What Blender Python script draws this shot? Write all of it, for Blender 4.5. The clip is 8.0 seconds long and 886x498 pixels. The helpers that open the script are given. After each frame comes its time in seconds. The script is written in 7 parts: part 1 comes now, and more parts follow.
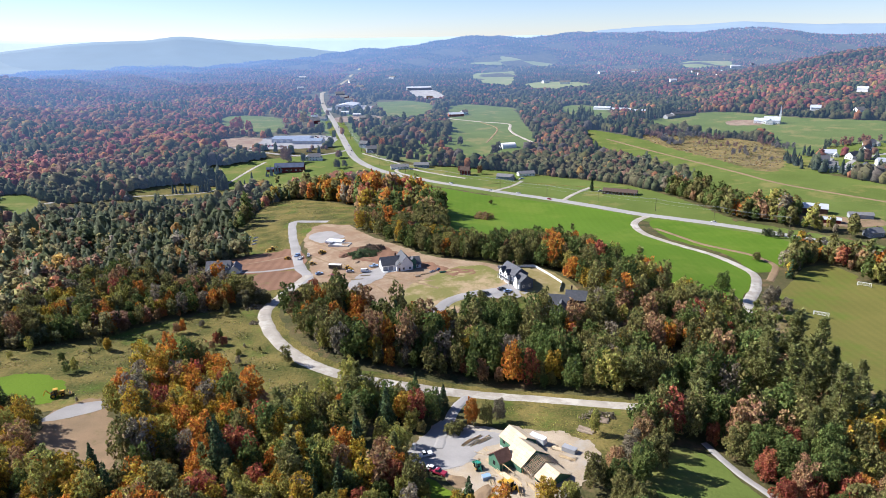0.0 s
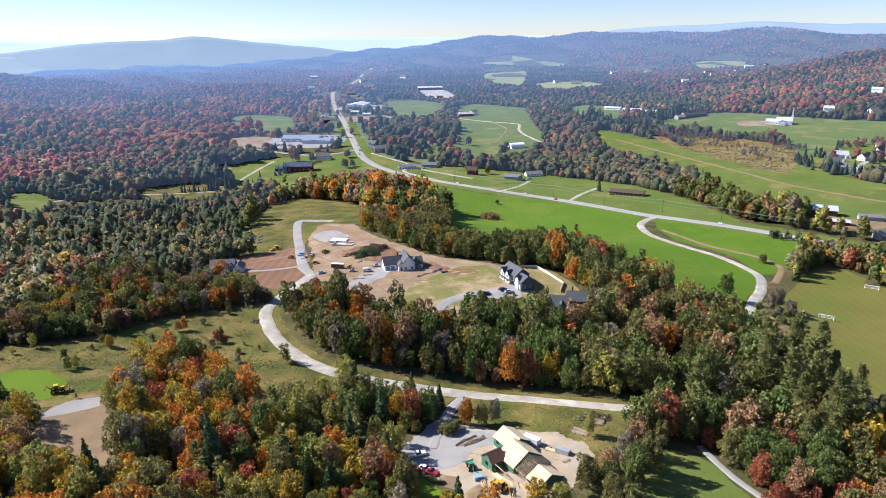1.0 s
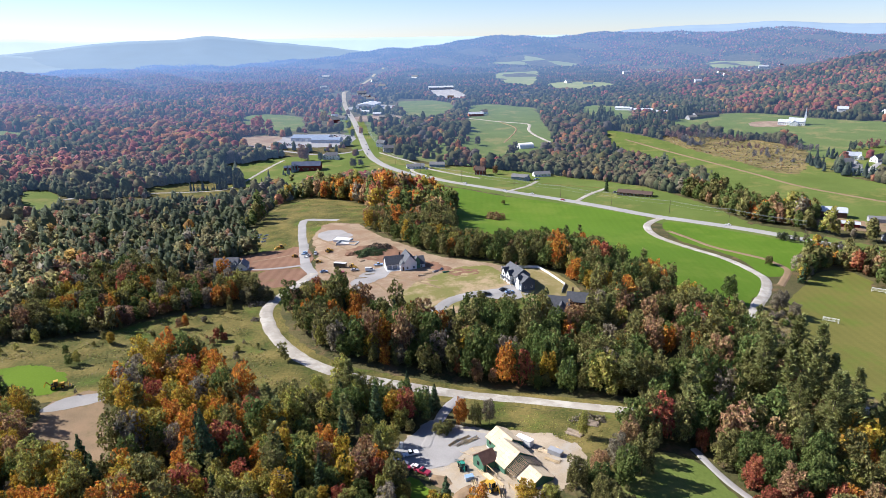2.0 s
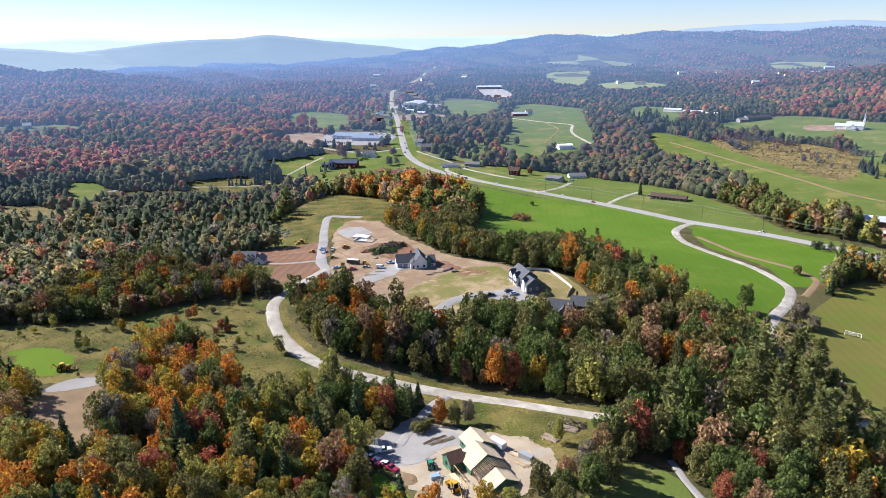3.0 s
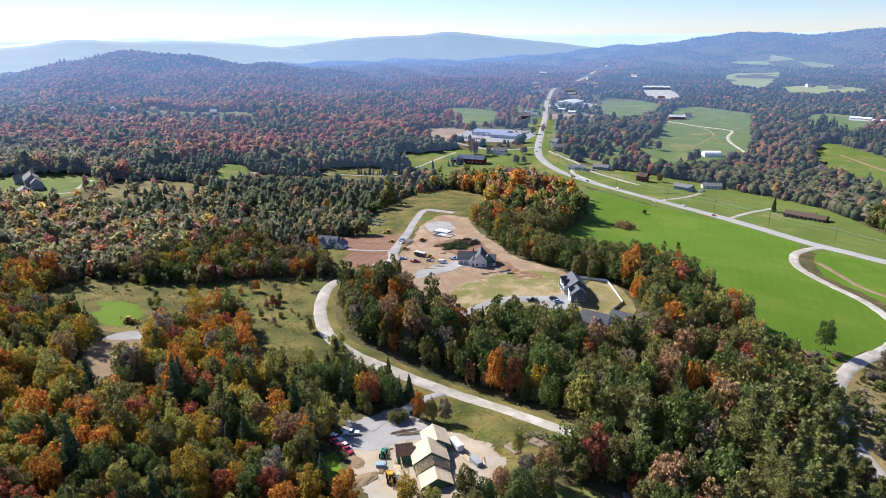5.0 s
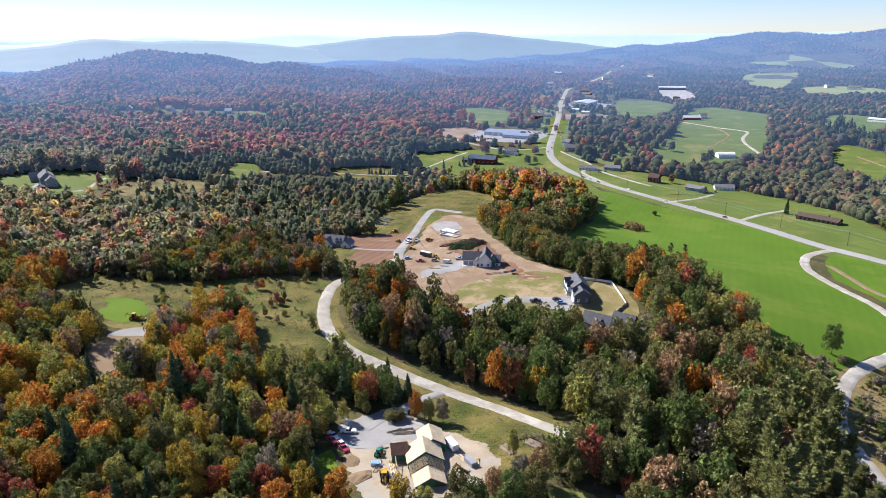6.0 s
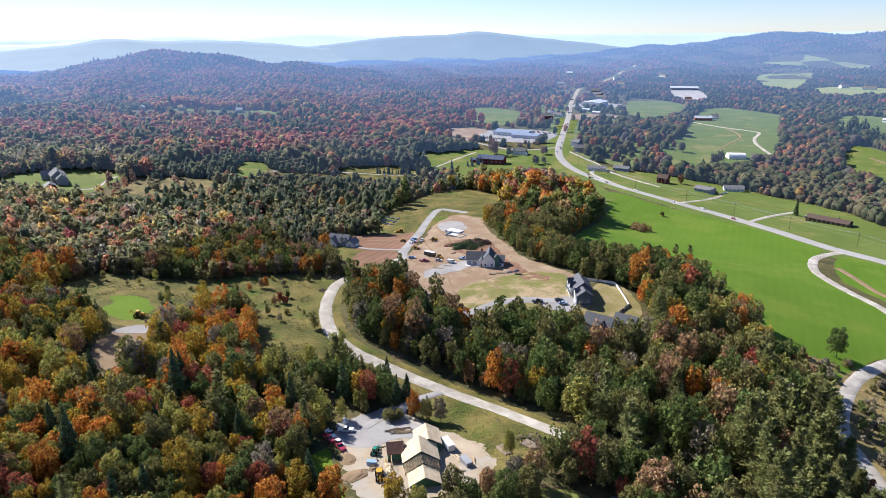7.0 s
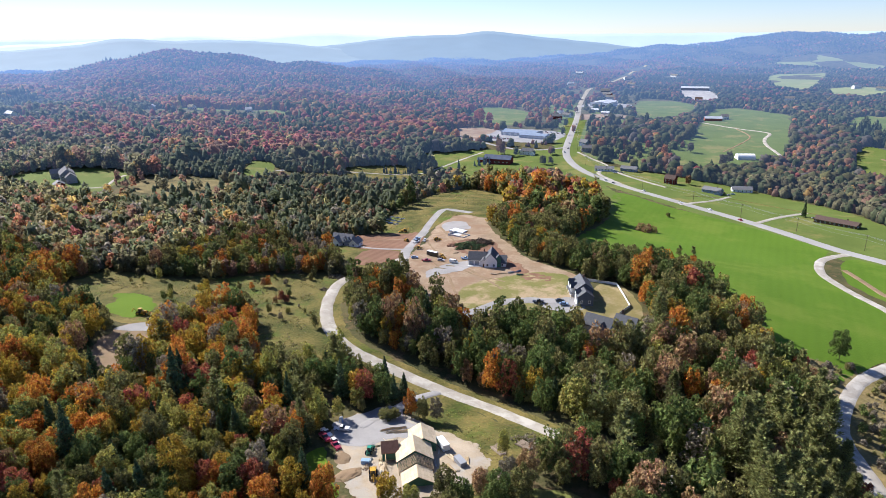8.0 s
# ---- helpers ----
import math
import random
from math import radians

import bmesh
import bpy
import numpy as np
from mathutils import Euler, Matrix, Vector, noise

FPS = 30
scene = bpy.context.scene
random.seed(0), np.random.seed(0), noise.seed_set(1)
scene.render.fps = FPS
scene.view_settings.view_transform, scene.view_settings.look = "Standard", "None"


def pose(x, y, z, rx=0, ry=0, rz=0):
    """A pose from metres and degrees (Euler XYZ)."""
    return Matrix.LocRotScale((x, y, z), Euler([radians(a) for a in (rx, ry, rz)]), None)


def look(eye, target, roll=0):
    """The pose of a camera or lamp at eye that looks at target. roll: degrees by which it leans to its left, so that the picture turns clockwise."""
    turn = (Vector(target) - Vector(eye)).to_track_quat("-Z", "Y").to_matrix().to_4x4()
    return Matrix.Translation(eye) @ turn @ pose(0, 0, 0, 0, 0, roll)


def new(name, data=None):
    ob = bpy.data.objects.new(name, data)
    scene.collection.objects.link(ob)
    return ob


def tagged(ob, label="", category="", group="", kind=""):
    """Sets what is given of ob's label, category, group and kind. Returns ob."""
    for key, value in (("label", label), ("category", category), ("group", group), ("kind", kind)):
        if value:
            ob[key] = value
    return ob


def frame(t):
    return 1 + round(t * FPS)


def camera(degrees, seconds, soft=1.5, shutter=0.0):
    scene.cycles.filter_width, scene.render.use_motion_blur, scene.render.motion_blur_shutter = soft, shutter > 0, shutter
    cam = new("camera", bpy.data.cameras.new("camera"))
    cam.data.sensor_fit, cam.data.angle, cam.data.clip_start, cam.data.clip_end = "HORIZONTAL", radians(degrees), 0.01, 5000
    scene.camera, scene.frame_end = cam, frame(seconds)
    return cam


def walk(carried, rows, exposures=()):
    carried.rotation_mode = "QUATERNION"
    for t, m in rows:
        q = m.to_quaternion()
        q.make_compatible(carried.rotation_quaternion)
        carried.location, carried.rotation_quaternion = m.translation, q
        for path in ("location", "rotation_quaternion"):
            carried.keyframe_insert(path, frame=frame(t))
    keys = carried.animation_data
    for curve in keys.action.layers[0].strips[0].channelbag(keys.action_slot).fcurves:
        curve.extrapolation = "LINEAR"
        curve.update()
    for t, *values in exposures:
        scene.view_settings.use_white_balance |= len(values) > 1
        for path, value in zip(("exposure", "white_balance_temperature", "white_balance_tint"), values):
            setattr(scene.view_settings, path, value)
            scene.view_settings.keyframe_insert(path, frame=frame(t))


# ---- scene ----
cam = camera(69.1, 8.0, soft=0.6)
PATH = [  # seconds, eye x y z, yaw, pitch, roll
    (0.0, 0.67, 0.30, 129.68, 0.36, -18.35, -0.82),
    (0.5, 3.46, 0.26, 129.69, 0.91, -18.35, -0.81),
    (1.0, 6.18, 0.24, 129.71, 1.45, -18.35, -0.80),
    (1.2, 7.26, 0.23, 129.72, 1.65, -18.35, -0.80),
    (2.2, 13.53, 0.28, 129.76, 2.85, -18.36, -0.79),
    (2.3, 14.45, 0.29, 129.76, 3.03, -18.36, -0.78),
    (2.5, 19.30, 0.42, 129.80, 3.99, -18.36, -0.77),
    (3.0, 36.4, 1.43, 129.96, 7.47, -18.37, -0.73),
    (3.5, 55.45, 3.91, 130.19, 11.86, -18.39, -0.67),
    (4.0, 74.5, 7.91, 130.49, 16.88, -18.41, -0.62),
    (4.5, 90.89, 12.52, 130.78, 21.39, -18.44, -0.58),
    (4.7, 95.15, 13.97, 130.86, 22.50, -18.45, -0.57),
    (4.9, 97.16, 14.68, 130.90, 23.02, -18.46, -0.57),
    (5.8, 102.58, 16.71, 131.01, 24.40, -18.47, -0.55),
    (6.0, 103.43, 17.05, 131.03, 24.61, -18.47, -0.55),
    (6.5, 105.68, 17.94, 131.08, 25.17, -18.48, -0.54),
    (7.0, 107.67, 18.76, 131.12, 25.67, -18.48, -0.54),
    (7.5, 109.75, 19.65, 131.17, 26.16, -18.48, -0.53),
    (8.0, 112.01, 20.63, 131.22, 26.62, -18.49, -0.53),
]
walk(cam, [(t, pose(x, y, z, 90 + pitch, 0, yaw) @ pose(0, 0, 0, 0, 0, roll)) for t, x, y, z, yaw, pitch, roll in PATH])

from mathutils.geometry import delaunay_2d_cdt

# ---- world, sun, exposure ----
SUN_EL, SUN_AZ = radians(38), radians(286)
world = bpy.data.worlds.new("sky")
scene.world = world
world.use_nodes = True
wn = world.node_tree.nodes
sky = wn.new("ShaderNodeTexSky")
sky.sky_type = "NISHITA"
sky.sun_disc = False
sky.sun_elevation, sky.sun_rotation = SUN_EL, SUN_AZ
sky.air_density, sky.dust_density, sky.ozone_density = 0.8, 0.02, 3.0
wn["Background"].inputs["Strength"].default_value = 0.062
tint = wn.new("ShaderNodeMix")
tint.data_type, tint.blend_type = "RGBA", "MULTIPLY"
tint.inputs["Factor"].default_value, tint.inputs["B"].default_value = 1.0, (0.905, 0.94, 1.18, 1)
world.node_tree.links.new(sky.outputs[0], tint.inputs["A"])
world.node_tree.links.new(tint.outputs["Result"], wn["Background"].inputs["Color"])

sun = new("sun", bpy.data.lights.new("sun", "SUN"))
sun.data.energy, sun.data.angle, sun.data.color = 4.25, radians(0.53), (1.0, 0.965, 0.94)
sun_dir = Vector((math.sin(SUN_AZ) * math.cos(SUN_EL), math.cos(SUN_AZ) * math.cos(SUN_EL), math.sin(SUN_EL)))
sun.matrix_world = look(sun_dir * 500, (0, 0, 0))
scene.view_settings.exposure = 1.1

# ---- materials ----
MATS = {}


def material(name, base, dark=None, scale=1.0, rough=0.85, bump=0.0, fine=12.0, metal=0.0, spec=0.06, island=0.0, obj=0.0, spread=0.5, third=None, third_scale=0.05, third_share=0.45, mow=0.0):
    """Two-scale mottled surface: base to dark by a broad and a fine noise, with relief and a change from piece to piece."""
    if name in MATS:
        return MATS[name]
    m = bpy.data.materials.new(name)
    m.use_nodes = True
    nt = m.node_tree
    nd, ln = nt.nodes, nt.links
    bs = nd["Principled BSDF"]
    bs.inputs["Roughness"].default_value, bs.inputs["Metallic"].default_value = rough, metal
    bs.inputs["Specular IOR Level"].default_value = spec
    dark = dark or tuple(c * 0.7 for c in base)
    geo = nd.new("ShaderNodeNewGeometry")
    n1, n2 = nd.new("ShaderNodeTexNoise"), nd.new("ShaderNodeTexNoise")
    n1.inputs["Scale"].default_value, n1.inputs["Detail"].default_value = scale, 5
    n2.inputs["Scale"].default_value, n2.inputs["Detail"].default_value = scale * fine, 3
    for n in (n1, n2):
        ln.new(geo.outputs["Position"], n.inputs["Vector"])
    add = nd.new("ShaderNodeMath")
    add.operation = "MULTIPLY_ADD"
    ln.new(n2.outputs["Fac"], add.inputs[0])
    add.inputs[1].default_value = 0.45
    ln.new(n1.outputs["Fac"], add.inputs[2])
    ramp = nd.new("ShaderNodeMapRange")
    ramp.inputs["From Min"].default_value, ramp.inputs["From Max"].default_value = 0.72 - spread * 0.45, 0.72 + spread * 0.45
    ln.new(add.outputs[0], ramp.inputs["Value"])
    fac = ramp.outputs["Result"]
    mix = nd.new("ShaderNodeMix")
    mix.data_type = "RGBA"
    mix.inputs["A"].default_value, mix.inputs["B"].default_value = (*dark, 1), (*base, 1)
    ln.new(fac, mix.inputs["Factor"])
    col = mix.outputs["Result"]
    if third:
        n3, cut, mx3 = nd.new("ShaderNodeTexNoise"), nd.new("ShaderNodeMapRange"), nd.new("ShaderNodeMix")
        n3.inputs["Scale"].default_value, n3.inputs["Detail"].default_value, n3.inputs["Roughness"].default_value = third_scale, 8, 0.68
        off = nd.new("ShaderNodeVectorMath")
        off.inputs[1].default_value = (91.0, 37.0, 5.0)
        ln.new(geo.outputs["Position"], off.inputs[0])
        ln.new(off.outputs[0], n3.inputs["Vector"])
        cut.inputs["From Min"].default_value, cut.inputs["From Max"].default_value = 0.98 - third_share, 1.1 - third_share
        ln.new(n3.outputs["Fac"], cut.inputs["Value"])
        mx3.data_type = "RGBA"
        mx3.inputs["B"].default_value = (*third, 1)
        ln.new(cut.outputs["Result"], mx3.inputs["Factor"])
        ln.new(col, mx3.inputs["A"])
        col = mx3.outputs["Result"]
    if mow:
        wv, rg, hs = nd.new("ShaderNodeTexWave"), nd.new("ShaderNodeMapRange"), nd.new("ShaderNodeHueSaturation")
        wv.inputs["Scale"].default_value, wv.inputs["Distortion"].default_value, wv.inputs["Detail"].default_value, wv.inputs["Detail Scale"].default_value = 0.055, 5.0, 3, 0.12
        ln.new(geo.outputs["Position"], wv.inputs["Vector"])
        rg.inputs["To Min"].default_value, rg.inputs["To Max"].default_value = 1 - mow, 1 + mow
        ln.new(wv.outputs["Fac"], rg.inputs["Value"])
        ln.new(rg.outputs["Result"], hs.inputs["Value"])
        ln.new(col, hs.inputs["Color"])
        col = hs.outputs["Color"]
    for amount, kind in ((island, "island"), (obj, "object")):
        if not amount:
            continue
        if kind == "island":
            src = geo.outputs["Random Per Island"]
        else:
            src = nd.new("ShaderNodeObjectInfo").outputs["Random"]
        rng = nd.new("ShaderNodeMapRange")
        rng.inputs["To Min"].default_value, rng.inputs["To Max"].default_value = 1 - amount, 1 + amount
        ln.new(src, rng.inputs["Value"])
        hsv = nd.new("ShaderNodeHueSaturation")
        ln.new(col, hsv.inputs["Color"])
        ln.new(rng.outputs["Result"], hsv.inputs["Value"])
        col = hsv.outputs["Color"]
    ln.new(col, bs.inputs["Base Color"])
    if bump:
        b = nd.new("ShaderNodeBump")
        b.inputs["Strength"].default_value, b.inputs["Distance"].default_value = bump, 0.15 / max(scale, 0.05)
        ln.new(add.outputs[0], b.inputs["Height"])
        ln.new(b.outputs["Normal"], bs.inputs["Normal"])
    MATS[name] = m
    return m


def foliage(name, base, other, light=0.3, rough=0.7, hues=0.05, vary=0.3, sprigs=0.5):
    """Leaves: two hues that drift within a crown and from clump to clump, with light that shines through."""
    m = material(name, base, other, scale=0.32, rough=rough, fine=5.0, island=vary, obj=0.2, spec=0.08, spread=0.7)
    nt = m.node_tree
    nd, ln = nt.nodes, nt.links
    bs, out = nd["Principled BSDF"], nd["Material Output"]
    src = bs.inputs["Base Color"].links[0].from_socket
    geo, wide = nd.new("ShaderNodeNewGeometry"), nd.new("ShaderNodeTexNoise")
    wide.inputs["Scale"].default_value, wide.inputs["Detail"].default_value = 0.09, 2
    ln.new(geo.outputs["Position"], wide.inputs["Vector"])
    add = nd.new("ShaderNodeMath")
    ln.new(wide.outputs["Fac"], add.inputs[0])
    ln.new(geo.outputs["Random Per Island"], add.inputs[1])
    rng = nd.new("ShaderNodeMapRange")
    rng.inputs["From Max"].default_value = 2.0
    rng.inputs["To Min"].default_value, rng.inputs["To Max"].default_value = 0.5 - hues, 0.5 + hues
    ln.new(add.outputs[0], rng.inputs["Value"])
    hue = nd.new("ShaderNodeHueSaturation")
    ln.new(rng.outputs["Result"], hue.inputs["Hue"])
    ln.new(src, hue.inputs["Color"])
    grain, span, sprig = nd.new("ShaderNodeTexNoise"), nd.new("ShaderNodeMapRange"), nd.new("ShaderNodeHueSaturation")
    grain.inputs["Scale"].default_value, grain.inputs["Detail"].default_value = 2.3, 4
    ln.new(geo.outputs["Position"], grain.inputs["Vector"])
    span.inputs["From Min"].default_value, span.inputs["From Max"].default_value = 0.34, 0.68
    span.inputs["To Min"].default_value, span.inputs["To Max"].default_value = 1 - sprigs, 1 + sprigs
    ln.new(grain.outputs["Fac"], span.inputs["Value"])
    ln.new(span.outputs["Result"], sprig.inputs["Value"])
    ln.new(hue.outputs["Color"], sprig.inputs["Color"])
    ln.new(sprig.outputs["Color"], bs.inputs["Base Color"])
    tr = nd.new("ShaderNodeBsdfTranslucent")
    ln.new(sprig.outputs["Color"], tr.inputs["Color"])
    mx = nd.new("ShaderNodeMixShader")
    mx.inputs["Fac"].default_value = light
    ln.new(bs.outputs[0], mx.inputs[1])
    ln.new(tr.outputs[0], mx.inputs[2])
    ln.new(mx.outputs[0], out.inputs["Surface"])
    return m


GREEN = foliage("leaf_green", (0.155, 0.185, 0.055), (0.085, 0.118, 0.036))
OLIVE = foliage("leaf_olive", (0.245, 0.215, 0.080), (0.145, 0.145, 0.052))
LIME = foliage("leaf_yellow_green", (0.386, 0.333, 0.086), (0.231, 0.241, 0.072))
GOLD = foliage("leaf_gold", (0.5, 0.315, 0.048), (0.25, 0.2, 0.042))
ORANGE = foliage("leaf_orange", (0.6, 0.225, 0.045), (0.32, 0.165, 0.042))
RED = foliage("leaf_red", (0.41, 0.12, 0.075), (0.27, 0.115, 0.06))
RUST = foliage("leaf_rust", (0.413, 0.234, 0.130), (0.245, 0.172, 0.086))
BARE = foliage("twig_grey", (0.285, 0.24, 0.175), (0.2, 0.17, 0.12))
PINE = foliage("needle_pine", (0.272, 0.266, 0.092), (0.154, 0.169, 0.065), light=0.3)
SPRUCE = foliage("needle_spruce", (0.096, 0.135, 0.060), (0.064, 0.096, 0.047), light=0.2)


def paint_haze(m):
    """Paints blue haze in as emission: none at 500 m, more with distance, and more towards the sun."""
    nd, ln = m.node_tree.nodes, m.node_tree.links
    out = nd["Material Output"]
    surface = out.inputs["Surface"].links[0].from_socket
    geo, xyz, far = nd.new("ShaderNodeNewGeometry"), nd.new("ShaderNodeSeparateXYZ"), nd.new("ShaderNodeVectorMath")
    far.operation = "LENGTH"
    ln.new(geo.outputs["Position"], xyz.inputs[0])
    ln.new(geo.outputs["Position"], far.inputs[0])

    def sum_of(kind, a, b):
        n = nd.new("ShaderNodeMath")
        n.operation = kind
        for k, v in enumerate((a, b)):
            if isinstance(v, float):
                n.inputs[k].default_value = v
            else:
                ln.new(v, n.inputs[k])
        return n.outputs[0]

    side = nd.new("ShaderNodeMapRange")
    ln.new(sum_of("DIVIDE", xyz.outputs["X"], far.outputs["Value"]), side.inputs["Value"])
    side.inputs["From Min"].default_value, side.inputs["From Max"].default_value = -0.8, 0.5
    side.inputs["To Min"].default_value, side.inputs["To Max"].default_value = HAZE_LEFT, HAZE_RIGHT
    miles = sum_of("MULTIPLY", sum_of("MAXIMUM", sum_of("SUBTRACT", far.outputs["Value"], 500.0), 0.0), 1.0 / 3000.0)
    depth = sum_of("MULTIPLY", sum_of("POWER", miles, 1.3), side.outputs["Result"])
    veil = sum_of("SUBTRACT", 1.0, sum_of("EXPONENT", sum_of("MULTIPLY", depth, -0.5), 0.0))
    # Haze painted as a blue emission mixed over the surface.
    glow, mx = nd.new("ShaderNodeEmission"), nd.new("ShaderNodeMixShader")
    glow.inputs["Color"].default_value = (*HAZE, 1)
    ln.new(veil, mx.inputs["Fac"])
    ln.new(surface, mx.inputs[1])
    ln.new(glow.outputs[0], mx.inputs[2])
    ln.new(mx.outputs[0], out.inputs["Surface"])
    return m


HAZE, HAZE_LEFT, HAZE_RIGHT = (0.155, 0.27, 0.55), 2.6, 0.95


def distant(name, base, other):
    """Leaves of woods some 800 m or more away, with blue haze painted in."""
    return paint_haze(foliage(name, base, other, light=0.55, hues=0.02, vary=0.18, sprigs=0.3))


HAZED_COVER = {}


def hazed_cover(mat):
    """A copy of a ground cover with blue haze painted in, for far stretches."""
    if mat.name not in HAZED_COVER:
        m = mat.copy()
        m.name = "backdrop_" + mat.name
        HAZED_COVER[mat.name] = paint_haze(m)
    return HAZED_COVER[mat.name]


LEAVES = [GREEN, OLIVE, LIME, GOLD, ORANGE, RED, RUST, BARE, PINE, SPRUCE]
NAMES = ("green", "olive", "lime", "gold", "orange", "red", "rust", "grey", "pine", "spruce")
# Leaf tones bluer and duller than LEAVES: haze painted into the base colours.
FAR_HAZE_TONES = [(0.125, 0.150, 0.070), (0.180, 0.170, 0.080), (0.225, 0.215, 0.085), (0.46, 0.31, 0.10), (0.52, 0.24, 0.11), (0.45, 0.15, 0.12), (0.32, 0.185, 0.115), (0.205, 0.18, 0.15), (0.105, 0.13, 0.062), (0.072, 0.10, 0.055)]
MID_HAZE_TONES = [(0.165, 0.188, 0.098), (0.240, 0.218, 0.122), (0.315, 0.285, 0.130), (0.46, 0.30, 0.11), (0.45, 0.215, 0.125), (0.42, 0.15, 0.14), (0.34, 0.205, 0.145), (0.285, 0.25, 0.205), (0.180, 0.205, 0.122), (0.132, 0.166, 0.116)]
FAR_LEAVES = [distant("far_" + n, tuple(c * 0.97 for c in b), tuple(c * 0.63 for c in b)) for n, b in zip(NAMES, FAR_HAZE_TONES)]
MID_LEAVES = [paint_haze(foliage("mid_" + n, tuple(c * 0.98 for c in b), tuple(c * 0.6 for c in b), light=0.6, hues=0.03, vary=0.2, sprigs=0.3)) for n, b in zip(NAMES, MID_HAZE_TONES)]
# Outer leaves lightened, the dark hue most, as painted-in glare haze.
OUTER_LEAVES = [paint_haze(foliage("outer_" + n, tuple(c * 1.3 for c in b), tuple(c * 0.95 for c in b), light=0.6, hues=0.04, vary=0.22, sprigs=0.35)) for n, b in zip(NAMES, MID_HAZE_TONES)]
BARK = material("bark", (0.16, 0.125, 0.095), (0.09, 0.07, 0.055), scale=2.0, bump=0.5)

FLOOR = material("woodland_floor", (0.115, 0.10, 0.045), (0.055, 0.06, 0.025), scale=0.05, fine=18, bump=0.4, spread=0.4, third=(0.16, 0.11, 0.06), third_scale=0.12)
HAY = material("mown_grass", (0.102, 0.178, 0.02), (0.076, 0.14, 0.015), scale=0.02, fine=40, bump=0.15, spread=0.7, third=(0.12, 0.18, 0.025), third_scale=0.018, third_share=0.5, mow=0.02)
LAWN = material("lawn_grass", (0.132, 0.172, 0.044), (0.090, 0.125, 0.028), scale=0.03, fine=24, bump=0.2, spread=0.6, third=(0.195, 0.185, 0.062), third_scale=0.025, third_share=0.46)
YARD_GRASS = material("bright_grass", (0.125, 0.195, 0.02), (0.09, 0.15, 0.015), scale=0.05, fine=24, bump=0.2, spread=0.6)
PITCH = material("pitch_grass", (0.172, 0.155, 0.044), (0.125, 0.125, 0.032), scale=0.03, fine=30, bump=0.15, spread=0.6, third=(0.125, 0.15, 0.03), third_scale=0.03, third_share=0.5, mow=0.03)
MEADOW = material("rough_meadow", (0.205, 0.16, 0.056), (0.062, 0.072, 0.02), scale=0.07, fine=13, bump=0.6, spread=0.42, third=(0.088, 0.13, 0.024), third_scale=0.032, third_share=0.44)
SCRUB = material("dry_scrub", (0.27, 0.2, 0.09), (0.13, 0.12, 0.05), scale=0.04, fine=16, bump=0.4, spread=0.5, third=(0.1, 0.085, 0.04), third_scale=0.03, third_share=0.47)
TAN = material("bare_earth", (0.365, 0.275, 0.19), (0.215, 0.155, 0.103), scale=0.07, fine=11, bump=0.2, spread=0.55, third=(0.25, 0.165, 0.108), third_scale=0.05, third_share=0.52)
SAND = material("trampled_sand", (0.44, 0.36, 0.265), (0.30, 0.24, 0.17), scale=0.12, fine=16, bump=0.35, spread=0.5, third=(0.36, 0.325, 0.275), third_scale=0.07, third_share=0.5)
SOIL = material("tilled_soil", (0.235, 0.132, 0.088), (0.165, 0.095, 0.062), scale=0.06, fine=20, bump=0.3, third=(0.16, 0.14, 0.06), third_scale=0.06, third_share=0.36, mow=0.08)
GRAVEL = material("pale_gravel", (0.40, 0.365, 0.315), (0.29, 0.262, 0.225), scale=0.2, fine=24, bump=0.2, spread=0.6, third=(0.47, 0.44, 0.39), third_scale=0.1, third_share=0.5)
DRIVE = material("grey_gravel", (0.34, 0.325, 0.315), (0.25, 0.24, 0.23), scale=0.1, fine=24, bump=0.2)
ASPHALT = material("worn_asphalt", (0.36, 0.35, 0.335), (0.29, 0.28, 0.27), scale=0.05, fine=30, bump=0.05)
UNDERLAY = material("brown_underlay", (0.24, 0.135, 0.10), (0.17, 0.10, 0.075), scale=0.8, fine=6)
NEWLAWN = material("thin_new_lawn", (0.215, 0.188, 0.075), (0.15, 0.155, 0.048), scale=0.07, fine=14, bump=0.3, spread=0.6, third=(0.36, 0.27, 0.165), third_scale=0.06, third_share=0.53)
PLOTGRASS = material("dry_lawn", (0.25, 0.202, 0.088), (0.18, 0.158, 0.062), scale=0.08, fine=14, bump=0.2, spread=0.6, third=(0.31, 0.245, 0.14), third_scale=0.06, third_share=0.52)
DUST = material("brown_track", (0.29, 0.2, 0.125), (0.2, 0.145, 0.09), scale=0.12, fine=18, bump=0.4, spread=0.6, third=(0.14, 0.125, 0.055), third_scale=0.12, third_share=0.42)
PINKWALL = material("faded_red_boards", (0.40, 0.16, 0.13), (0.30, 0.12, 0.10), scale=0.5, fine=8)
WHITE = material("white_siding", (0.82, 0.82, 0.81), (0.76, 0.76, 0.75), scale=0.3, fine=9)
SLATEWALL = material("dark_slate_siding", (0.125, 0.14, 0.17), (0.095, 0.11, 0.135), scale=0.3, fine=9)
GREYWALL = material("grey_siding", (0.33, 0.34, 0.36), (0.27, 0.28, 0.30), scale=0.3, fine=9)
DARKROOF = material("dark_shingle", (0.085, 0.09, 0.105), (0.055, 0.06, 0.07), scale=0.8, fine=6, bump=0.3, spec=0.4, rough=0.7)
BROWNROOF = material("brown_shingle", (0.13, 0.09, 0.075), (0.09, 0.065, 0.055), scale=0.8, fine=6, bump=0.3)
GREYROOF = material("grey_shingle", (0.22, 0.22, 0.225), (0.16, 0.16, 0.165), scale=0.8, fine=6, bump=0.3)
